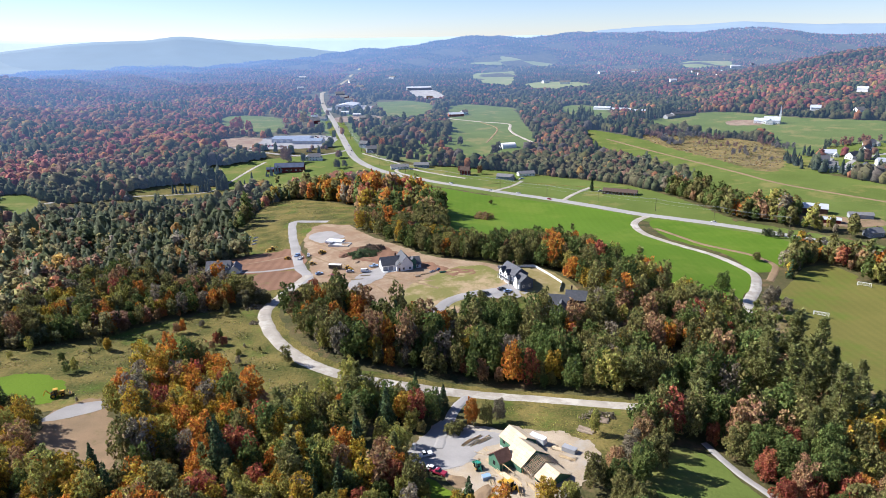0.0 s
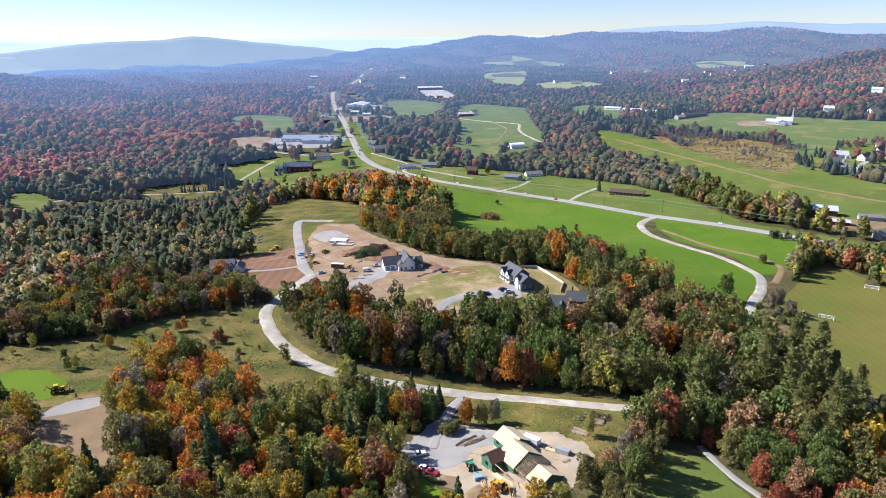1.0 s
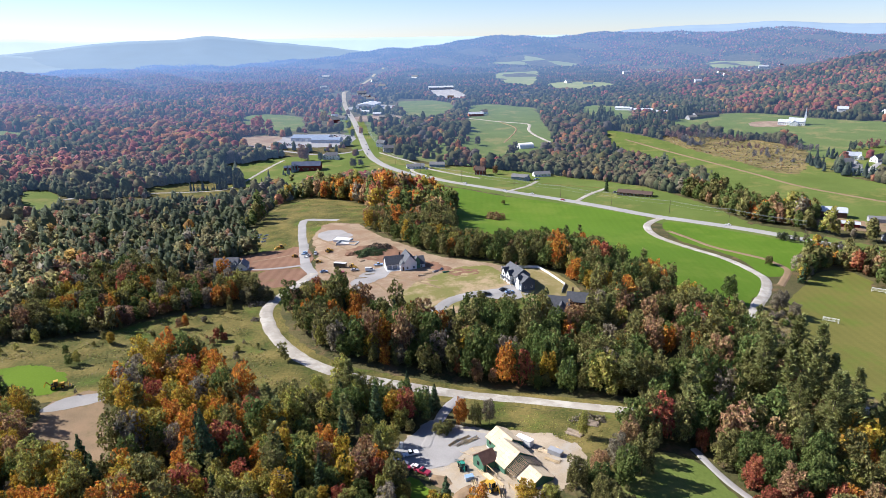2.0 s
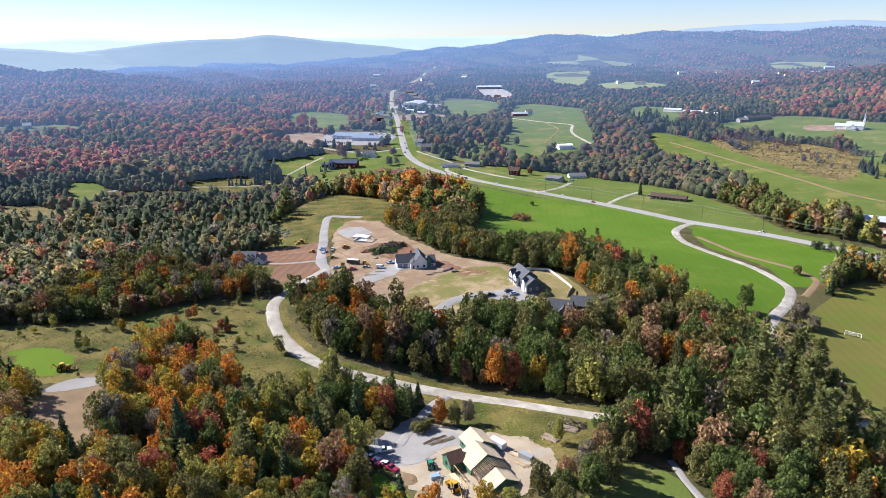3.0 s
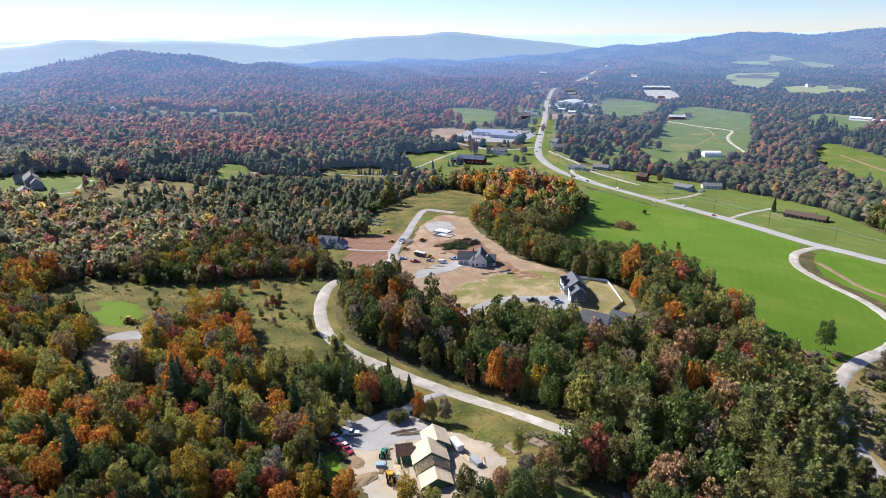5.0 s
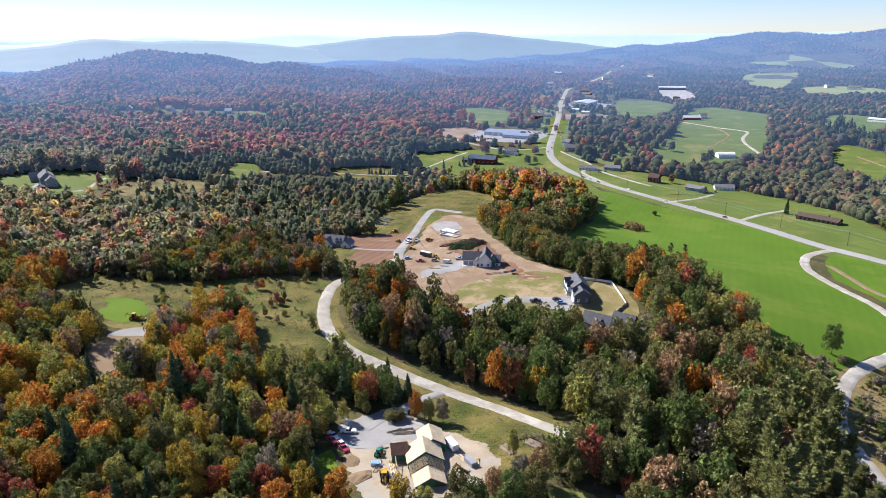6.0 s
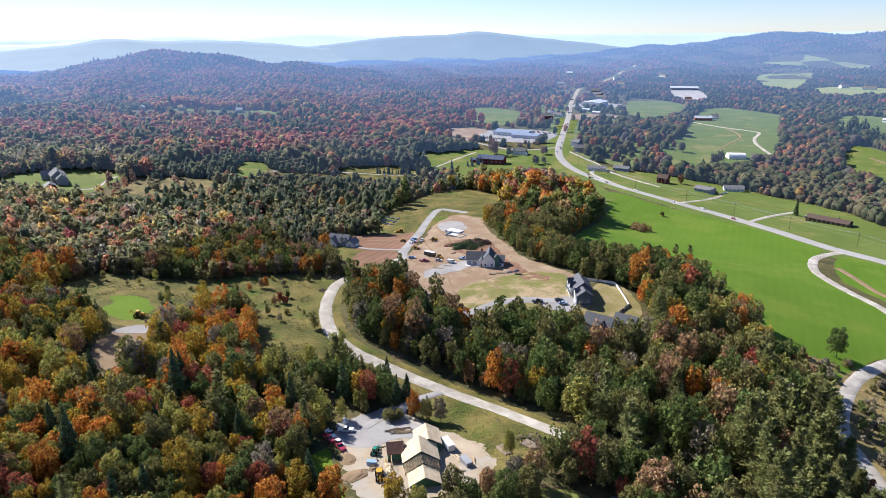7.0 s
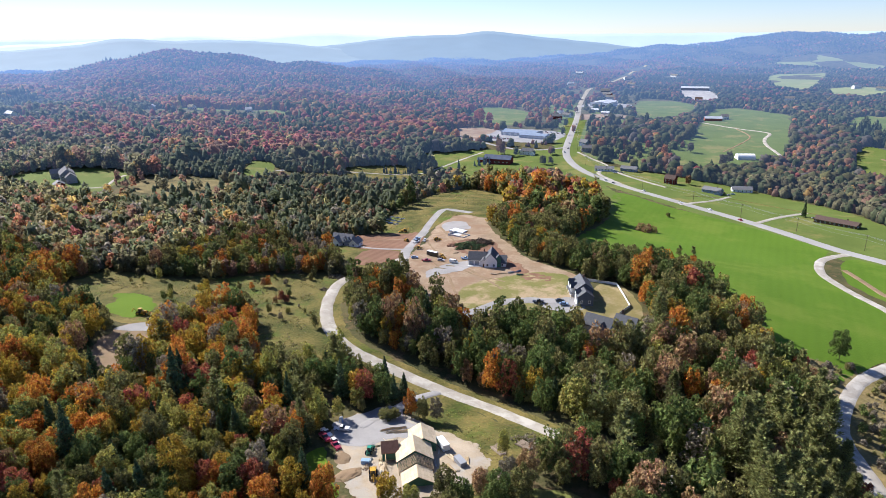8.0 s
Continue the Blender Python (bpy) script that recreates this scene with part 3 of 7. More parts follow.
patch("home_lawn", [(-525, 385), (-515, 428), (-485, 450), (-444, 442), (-415, 400), (-402, 366), (-425, 345), (-490, 350)], LAWN, "green lawn round a country house", step=10)
patch("works_yard", [(-288, 935), (-190, 928), (-168, 960), (-178, 1035), (-250, 1050), (-300, 1000)], DRIVE, "grey gravel yard round a workshop", step=20, ragged=5)
patch("field_soil", [(-330, 960), (-290, 905), (-290, 1020), (-350, 1020)], TAN, "tan ploughed field", level=1, step=20, ragged=5)

HIGHWAY = [(-338, 1850), (-334, 1790), (-278, 1510), (-212, 1239), (-161, 1016), (-131, 887), (-109, 828), (-75, 777), (-32, 732), (7, 696), (54, 659), (97, 626), (138, 588), (172, 556), (200, 535), (240, 500), (290, 450), (360, 380)]
road("grass_verge", HIGHWAY[3:], 46, LAWN, "mown green verge of the highway", lift=0.06, rough_edge=5.0, crown=0.0, category="verge")
road("grass_verge", [(-88, 317), (-91, 297), (-85, 279), (-76, 263), (-66, 250), (-54, 239), (-38, 231), (-20, 228), (-4, 226), (15, 224), (33, 221), (50, 215), (65, 210), (79, 207), (110, 200)], 19, MEADOW, "rough grass verge of the gravel road", lift=0.05, rough_edge=2.5, crown=0.0, category="verge")
road("highway", HIGHWAY, 11.5, ASPHALT, "pale worn two-lane asphalt highway", lift=0.3, clear=9)
ROADS.append((spline(HIGHWAY[5:], 3.0), 21))
road("highway", [(-338, 1920), (-330, 2000), (-328, 2120), (-333, 2300), (-345, 2500), (-350, 2760)], 11.0, ASPHALT, "far pale stretch of the highway over a crest", lift=0.6, clear=13)
LANE = len(ROADS)
road("gravel_lane", [(180, 549), (166, 536), (158, 518), (158, 487), (170, 455), (187, 427), (195, 404), (197, 386), (187, 362), (170, 334), (160, 312), (153, 281), (153, 263), (157, 248), (165, 215)], 7.0, GRAVEL, "pale curving gravel lane", lift=0.28, clear=7)
NEAR_ROAD = len(ROADS)
road("gravel_road", [(-80, 351), (-88, 317), (-91, 297), (-85, 279), (-76, 263), (-66, 250), (-54, 239), (-38, 231), (-20, 228), (-4, 226), (15, 224), (33, 221), (50, 215), (65, 210), (79, 207), (110, 200)], 7.4, GRAVEL, "pale curving gravel road", lift=0.34, clear=9.5)
road("new_road", [(-78, 335), (-81, 352), (-88, 366), (-96, 392), (-104, 421), (-112, 450), (-118, 482), (-105, 480), (-90, 476)], 8.0, DRIVE, "new grey gravel road through a building site", lift=0.3)
road("side_road", [(-135, 905), (-160, 880), (-195, 875), (-232, 890), (-290, 925), (-345, 960)], 6.0, DRIVE, "grey side road past the workshop", lift=0.35)
road("pasture_lane", [(67, 1212), (84, 1170), (91, 1131), (86, 1090), (78, 1050), (63, 985)], 3.0, TAN, "thin worn path over the pasture", lift=0.35)
road("farm_lane", [(-359, 557), (-345, 592), (-309, 634), (-282, 660), (-258, 690), (-253, 745), (-247, 800), (-238, 845)], 4.5, GRAVEL, "narrow pale farm lane", lift=0.3)
road("pasture_lane", [(6, 1274), (62, 1224), (108, 1195), (118, 1175), (112, 1120), (116, 1065), (134, 990)], 6.0, GRAVEL, "narrow pale lane over a pasture", lift=0.4)
road("dirt_strip", [(250, 1000), (305, 838), (334, 734), (355, 648), (420, 540)], 5.0, DUST, "tan dirt strip along a field", lift=0.35)
road("brown_track", [(172, 506), (181, 481), (190, 457), (204, 441), (214, 431), (219, 420), (221, 408), (214, 394), (202, 376)], 5.0, DUST, "brown worn field track beside the lane", lift=0.27)
road("driveway", [(-10, 288), (-4, 298), (3, 308), (15, 314), (34, 318)], 8.0, DRIVE, "grey driveway to a new house", lift=0.35)
road("side_road", [(440, 700), (470, 745), (500, 775), (540, 795), (600, 815)], 7.0, ASPHALT, "grey street between suburban houses", lift=0.35)
road("driveway", [(47, 655), (72, 689), (88, 728)], 5.0, GRAVEL, "pale driveway of a roadside house", lift=0.35)
road("driveway", [(114, 611), (134, 645), (155, 676)], 5.5, GRAVEL, "pale driveway of a ranch house", lift=0.35)
road("driveway", [(-113, 879), (-86, 850), (-62, 826), (-50, 800)], 4.0, GRAVEL, "pale path behind roadside houses", lift=0.35)
road("driveway", [(-60, 818), (-38, 790), (-15, 769), (6, 752), (24, 738)], 5.5, GRAVEL, "pale dirt lane to a red house", lift=0.35)
road("driveway", [(-425, 381), (-418, 392), (-428, 408), (-440, 424), (-446, 438)], 4.0, GRAVEL, "pale driveway of a country house", lift=0.3)
road("driveway", [(5, 696), (-39, 748), (-60, 780), (-52, 812)], 5.5, GRAVEL, "pale driveway behind the highway", lift=0.35)
for pts in ([(-86, 392), (-62, 364), (-34, 345), (-4, 322)], [(-79, 347), (-52, 351), (-28, 338), (-6, 332)], [(-96, 432), (-72, 402), (-46, 374)], [(-62, 352), (-40, 330), (-20, 300)]):
    road("wheel_track", pts, 2.0, DUST, "brown tyre track over bare earth", lift=0.19, rough_edge=1.0)
road("wheel_track", [(-128, 386), (-110, 396), (-100, 400)], 2.0, TAN, "pale tyre track over graded soil", lift=0.3, rough_edge=0.9)
road("field_path", [(47, 700), (90, 716), (140, 690), (165, 672)], 2.0, MEADOW, "worn path over a roadside lawn", lift=0.3, rough_edge=0.9)
road("forest_track", [(100, 140), (95, 155), (91, 162), (88, 170), (85, 182)], 3.0, DRIVE, "narrow gravel track between trees", lift=0.3)
road("driveway", [(-3, 183), (-1.3, 192), (0.7, 201), (3.5, 213), (9, 224)], 4.5, DRIVE, "grey gravel drive down to the builders' yard", lift=0.3)
road("driveway", [(-139, 369), (-116, 364), (-92, 369)], 4.0, DRIVE, "grey driveway to a new house", lift=0.3)

# ---- building kit ----
KEEP_OUT = []  # plots and camera sight lines kept clear of trees: x, y, reach


def gz(x, y):
    return float(height(x, y))


def part(name, bm, mat, parent, label="", m=None):
    """Links a bmesh as one mesh under a thing or a part."""
    me = bpy.data.meshes.new(name)
    bm.to_mesh(me)
    bm.free()
    return piece(name, me, mat, parent, label, m)


def piece(name, me, mat, parent, label="", m=None):
    """Links a shared mesh under a thing or a part, with its own material."""
    if not me.materials:
        me.materials.append(mat)
    ob = new(name, me)
    ob.parent = parent
    if me.materials[0] != mat:
        ob.material_slots[0].link = "OBJECT"
        ob.material_slots[0].material = mat
    if m is not None:
        ob.matrix_basis = m
    return tagged(ob, label)


def thing(name, x, y, yaw, label, category, group="", z=None, clear=0.0):
    base = new(name)
    base.empty_display_size = 0.5
    base.matrix_basis = pose(x, y, gz(x, y) if z is None else z, 0, 0, yaw)
    if clear:
        KEEP_OUT.append((x, y, clear))
    return tagged(base, label, category, group)


def box(bm, x0, x1, y0, y1, z0, z1, taper=0.0):
    """A box, its top drawn in by taper."""
    v = [bm.verts.new(c) for c in ((x0, y0, z0), (x1, y0, z0), (x1, y1, z0), (x0, y1, z0), (x0 + taper, y0 + taper, z1), (x1 - taper, y0 + taper, z1), (x1 - taper, y1 - taper, z1), (x0 + taper, y1 - taper, z1))]
    for f in ((3, 2, 1, 0), (4, 5, 6, 7), (0, 1, 5, 4), (1, 2, 6, 5), (2, 3, 7, 6), (3, 0, 4, 7)):
        bm.faces.new([v[i] for i in f])
    return bm


def boxes(*rows):
    bm = bmesh.new()
    for r in rows:
        box(bm, *r)
    return bm


def beam(bm, a, b, w):
    """A square bar from a to b."""
    a, b = Vector(a), Vector(b)
    ax = (b - a).normalized()
    u = ax.orthogonal().normalized() * w / 2
    t = ax.cross(u).normalized() * w / 2
    v = [bm.verts.new(c + s * u + r * t) for c in (a, b) for s, r in ((-1, -1), (1, -1), (1, 1), (-1, 1))]
    for f in ((0, 1, 2, 3), (7, 6, 5, 4), (0, 4, 5, 1), (1, 5, 6, 2), (2, 6, 7, 3), (3, 7, 4, 0)):
        bm.faces.new([v[i] for i in f])
    return bm


def tube(pts, r):
    """A thin square tube along pts."""
    bm = bmesh.new()
    rings = []
    for i, p in enumerate(pts):
        ax = (pts[min(i + 1, len(pts) - 1)] - pts[max(i - 1, 0)]).normalized()
        u = ax.cross(Vector((0, 0, 1))).normalized() * r
        w = ax.cross(u).normalized() * r
        rings.append([bm.verts.new(p + s * u + t * w) for s, t in ((-1, -1), (1, -1), (1, 1), (-1, 1))])
    for a, b in zip(rings[:-1], rings[1:]):
        for k in range(4):
            bm.faces.new((a[k], a[(k + 1) % 4], b[(k + 1) % 4], b[k]))
    return bm


def gable_wall(l, w, h, rise, drop=0.6):
    """Walls with gable ends; the ridge runs along x."""
    bm = bmesh.new()
    a = [bm.verts.new(c) for c in ((-l / 2, -w / 2, -drop), (-l / 2, w / 2, -drop), (-l / 2, w / 2, h), (-l / 2, 0, h + rise), (-l / 2, -w / 2, h))]
    b = [bm.verts.new((-v.co.x, v.co.y, v.co.z)) for v in a]
    bm.faces.new(a[::-1])
    bm.faces.new(b)
    for i in range(5):
        j = (i + 1) % 5
        bm.faces.new((a[i], a[j], b[j], b[i]))
    bmesh.ops.recalc_face_normals(bm, faces=bm.faces)
    return bm


def gable_roof(l, w, h, rise, over=0.45, thick=0.22):
    """Two roof slabs with eaves, meeting at the ridge."""
    bm = bmesh.new()
    slope = rise / (w / 2)
    e = w / 2 + over
    ze = h - over * slope
    prof = [(-e, ze + 0.02), (0, h + rise + 0.02), (e, ze + 0.02), (e, ze + thick), (0, h + rise + thick * 1.15), (-e, ze + thick)]
    rings = [[bm.verts.new((x, y, z)) for y, z in prof] for x in (-l / 2 - over, l / 2 + over)]
    for i in range(6):
        j = (i + 1) % 6
        bm.faces.new((rings[0][i], rings[0][j], rings[1][j], rings[1][i]))
    for r in rings:
        bm.faces.new((r[0], r[1], r[4], r[5]))
        bm.faces.new((r[1], r[2], r[3], r[4]))
    bmesh.ops.recalc_face_normals(bm, faces=bm.faces)
    return bm


WINDOW = {}


def window_mesh(w, h):
    if (w, h) not in WINDOW:
        fr = boxes((-w / 2 - 0.12, w / 2 + 0.12, -0.06, 0.02, -0.12, 0.02), (-w / 2 - 0.12, w / 2 + 0.12, -0.05, 0.02, h, h + 0.14),
                   (-w / 2 - 0.12, -w / 2, -0.05, 0.02, 0.02, h), (w / 2, w / 2 + 0.12, -0.05, 0.02, 0.02, h), (-0.03, 0.03, -0.04, 0.02, 0.02, h))
        a, b = bpy.data.meshes.new("window"), bpy.data.meshes.new("pane")
        fr.to_mesh(a)
        boxes((-w / 2, w / 2, -0.015, 0.02, 0.02, h)).to_mesh(b)
        WINDOW[(w, h)] = (a, b)
    return WINDOW[(w, h)]


def add_window(parent, x, y, z, yaw, w=1.0, h=1.4, trim=TRIM):
    a, b = window_mesh(w, h)
    o = piece("window", a, trim, parent, "", pose(x, y, z, 0, 0, yaw))
    piece("pane", b, GLASS, o)


def wing(parent, cx, cy, yaw, l, w, h, rise, wall, roof, windows=True, storeys=1, doors=(), over=0.45):
    """A gabled volume of a building: walls, roof and windows all round."""
    m = pose(cx, cy, 0, 0, 0, yaw)
    part("wall", gable_wall(l, w, h, rise), wall, parent, "", m)
    part("roof", gable_roof(l, w, h, rise, over), roof, parent, "", m)
    if windows:
        for s in range(storeys):
            z = 0.95 + s * 2.7
            for side, (run, dep, yw) in enumerate(((l, w, 0), (l, w, 180), (w, l, 90), (w, l, 270))):
                n = max(1, int(run / 3.4))
                for i in range(n):
                    u = (i + 0.5) / n * run - run / 2
                    if side == 0 and s == 0 and i in doors:
                        continue
                    p = m @ pose(0, 0, 0, 0, 0, yw) @ Vector((u, -dep / 2, z))
                    add_window(parent, p.x, p.y, p.z, yaw + yw)
    for i in doors:
        n = max(1, int(l / 3.4))
        u = (i + 0.5) / n * l - l / 2
        p = m @ Vector((u, -w / 2, 0))
        part("door", boxes((-0.5, 0.5, -0.06, 0.02, 0, 2.1)), GREYWALL, parent, "", pose(p.x, p.y, 0.05, 0, 0, yaw))


def chimney(parent, x, y, z0, z1):
    part("chimney", boxes((x - 0.4, x + 0.4, y - 0.4, y + 0.4, z0, z1), (x - 0.48, x + 0.48, y - 0.48, y + 0.48, z1, z1 + 0.18)), BROWNWALL, parent)


def simple_house(x, y, yaw, l, w, h, rise, wall, roof, label, name="house", storeys=1, group="", extra=(), windows=True, stack=True, category="house", clear=None):
    ob = thing(name, x, y, yaw, label, category, group, clear=clear or max(l, w) * 0.62)
    wing(ob, 0, 0, 0, l, w, h, rise, wall, roof, windows, storeys, doors=(1,) if windows else ())
    for cx, cy, yw, l2, w2, h2, r2 in extra:
        wing(ob, cx, cy, yw, l2, w2, h2, r2, wall, roof, windows, 1)
    if stack:
        chimney(ob, l * 0.22, w * 0.08, h, h + rise + 0.9)
    return ob


# ---- the new houses of the building site ----
def house_white():
    ob = thing("house", -26, 357, 18, "new white house with dark roofs and unfinished siding", "house", "new houses", clear=19)
    wing(ob, -6.5, 2.5, 0, 11, 8.5, 3.4, 3.6, WHITE, DARKROOF)
    wing(ob, 1.5, 0.5, 90, 13, 7.5, 4.6, 4.2, WHITE, DARKROOF, storeys=1)
    wing(ob, 6.2, 0, 0, 8.5, 9.5, 3.0, 3.2, WHITE, DARKROOF)
    part("foundation", boxes((-12.2, 10.6, -4.7, 6.6, -1.2, 0.12)), CONCRETE, ob)
    for x in (-10.2, -7.0):
        part("garage_door", boxes((x - 1.25, x + 1.25, -1.87, -1.76, 0.1, 2.4)), GREYWALL, ob)
    part("entry_gable", gable_wall(4.2, 3.6, 3.4, 2.0), WHITE, ob, "", pose(-2.6, -3.2, 0, 0, 0, 90))
    part("entry_roof", gable_roof(4.2, 3.6, 3.4, 2.0, 0.3), DARKROOF, ob, "", pose(-2.6, -3.2, 0, 0, 0, 90))
    part("entry_door", boxes((-0.55, 0.55, -0.05, 0.02, 0.1, 2.2)), BROWNWALL, ob, "", pose(-2.6, -5.33, 0))
    part("dormer", gable_wall(3.0, 3.2, 5.4, 1.9), GREENWRAP, ob, "green sheathed gable", pose(6.0, -3.4, 0, 0, 0, 90))
    part("dormer_roof", gable_roof(3.0, 3.2, 5.4, 1.9, 0.25), DARKROOF, ob, "", pose(6.0, -3.4, 0, 0, 0, 90))
    part("porch_deck", boxes((10.6, 14.5, -3.0, 2.0, -0.4, 0.1)), CONCRETE, ob)
    chimney(ob, -3.0, 3.4, 5.6, 8.6)


def house_grey():
    ob = thing("house", 38.5, 328, -64, "new two-storey slate-grey and white house with dark shingle roofs", "house", "new houses", clear=16)
    wing(ob, -3, 0, 0, 15, 9.5, 5.8, 3.6, SLATEWALL, DARKROOF, storeys=2)
    wing(ob, 8, -1, 0, 8.5, 8.5, 4.6, 3.0, SLATEWALL, DARKROOF, storeys=1)
    for cx in (-7, -1.5):
        part("gable_wall", gable_wall(3, 4.2, 5.4, 2.4), WHITE, ob, "", pose(cx, -5.1, 0, 0, 0, 90))
        part("gable_roof", gable_roof(3, 4.2, 5.4, 2.4, 0.35), DARKROOF, ob, "", pose(cx, -5.1, 0, 0, 0, 90))
        add_window(ob, cx, -6.62, 3.4, 0, 1.4, 1.5)
        add_window(ob, cx, -6.62, 0.8, 0, 1.8, 1.6)
    part("dormer", gable_wall(2.6, 3, 5.8, 1.6), WHITE, ob, "", pose(8, -4.4, 0, 0, 0, 90))
    part("dormer_roof", gable_roof(2.6, 3, 5.8, 1.6, 0.3), DARKROOF, ob, "", pose(8, -4.4, 0, 0, 0, 90))
    part("porch_roof", boxes((-9.6, 3.5, -7.6, -6.2, 2.7, 2.92)), DARKROOF, ob)
    for x in (-9.2, -5, -0.8, 3.2):
        part("porch_post", boxes((x - 0.1, x + 0.1, -7.4, -7.2, -0.3, 2.7)), TRIM, ob)
    for x in (6.2, 9.8):
        part("garage_door", boxes((x - 1.35, x + 1.35, -5.36, -5.22, 0, 2.4)), TRIM, ob)
    chimney(ob, -6, 1.2, 6, 10.2)
    ob.scale = (0.93,) * 3


def house_gable():
    ob = thing("house", 58, 298.5, -12, "white house with dark grey roof and a brown barn wing", "house", "new houses", clear=12.5)
    wing(ob, -3, -2, 0, 13, 8.5, 4.6, 4.0, WHITE, DARKROOF, storeys=1)
    part("gable_wall", gable_wall(4.5, 5, 4.2, 2.8), GREYWALL, ob, "", pose(0, -6.6, 0, 0, 0, 90))
    part("gable_roof", gable_roof(4.5, 5, 4.2, 2.8, 0.35), DARKROOF, ob, "", pose(0, -6.6, 0, 0, 0, 90))
    add_window(ob, 0, -8.88, 1.0, 0, 1.8, 1.5)
    add_window(ob, 0, -8.88, 3.6, 0, 1.2, 1.3)
    wing(ob, 7, 5.5, 0, 10, 8, 5.0, 3.4, BROWNWALL, DARKROOF, storeys=1)
    chimney(ob, 4.5, 6.4, 6.5, 10.4)


def house_slate():
    ob = thing("house", -137, 366, 8, "new grey house with blue-grey shingle gables", "house", "new houses", clear=14)
    wing(ob, 0, 0, 0, 14, 9, 3.4, 4.2, GREYWALL, GREYROOF)
    wing(ob, -3, -3.5, 90, 8, 7, 3.2, 3.6, WHITE, GREYROOF)
    wing(ob, 9.5, -1, 90, 8.5, 6, 3.0, 2.6, WHITE, GREYROOF)
    for cx in (2.5, 5.2):
        part("dormer", gable_wall(2.4, 1.8, 5.2, 1.0), WHITE, ob, "", pose(cx, -2.8, 0, 0, 0, 90))
        part("dormer_roof", gable_roof(2.4, 1.8, 5.2, 1.0, 0.2), GREYROOF, ob, "", pose(cx, -2.8, 0, 0, 0, 90))
        add_window(ob, cx, -4.0, 4.0, 0, 0.9, 1.0)


def roof_sheets(parent, cx, l, w, h, rise, side, mat, gap=0.05, cy=0.0):
    """Sheathing boards on one roof slope, laid in staggered rows; each sheet its own piece."""
    run = math.hypot(w / 2, rise)
    ang = math.degrees(math.atan2(rise, w / 2))
    rows = max(2, round((run + 0.4) / 1.22))
    rl = (run + 0.4) / rows
    cols = max(2, round(l / 2.44))
    cl = l / cols
    me = bpy.data.meshes.new("roof_sheet")
    bm = boxes((gap / 2, cl - gap / 2, gap / 2, rl - gap / 2, 0, 0.03))
    bm.to_mesh(me)
    bm.free()
    for r in range(rows):
        for c in range(cols):
            m = pose(cx, cy, h + rise, 0, 0, 0) @ (pose(0, 0, 0, 0, 0, 0) if side < 0 else pose(0, 0, 0, 0, 0, 180)) @ pose(0, 0, 0.16, ang, 0, 0)
            piece("roof_sheet", me, mat, parent, "", m @ pose(-l / 2 + c * cl, -rl * (r + 1), 0))


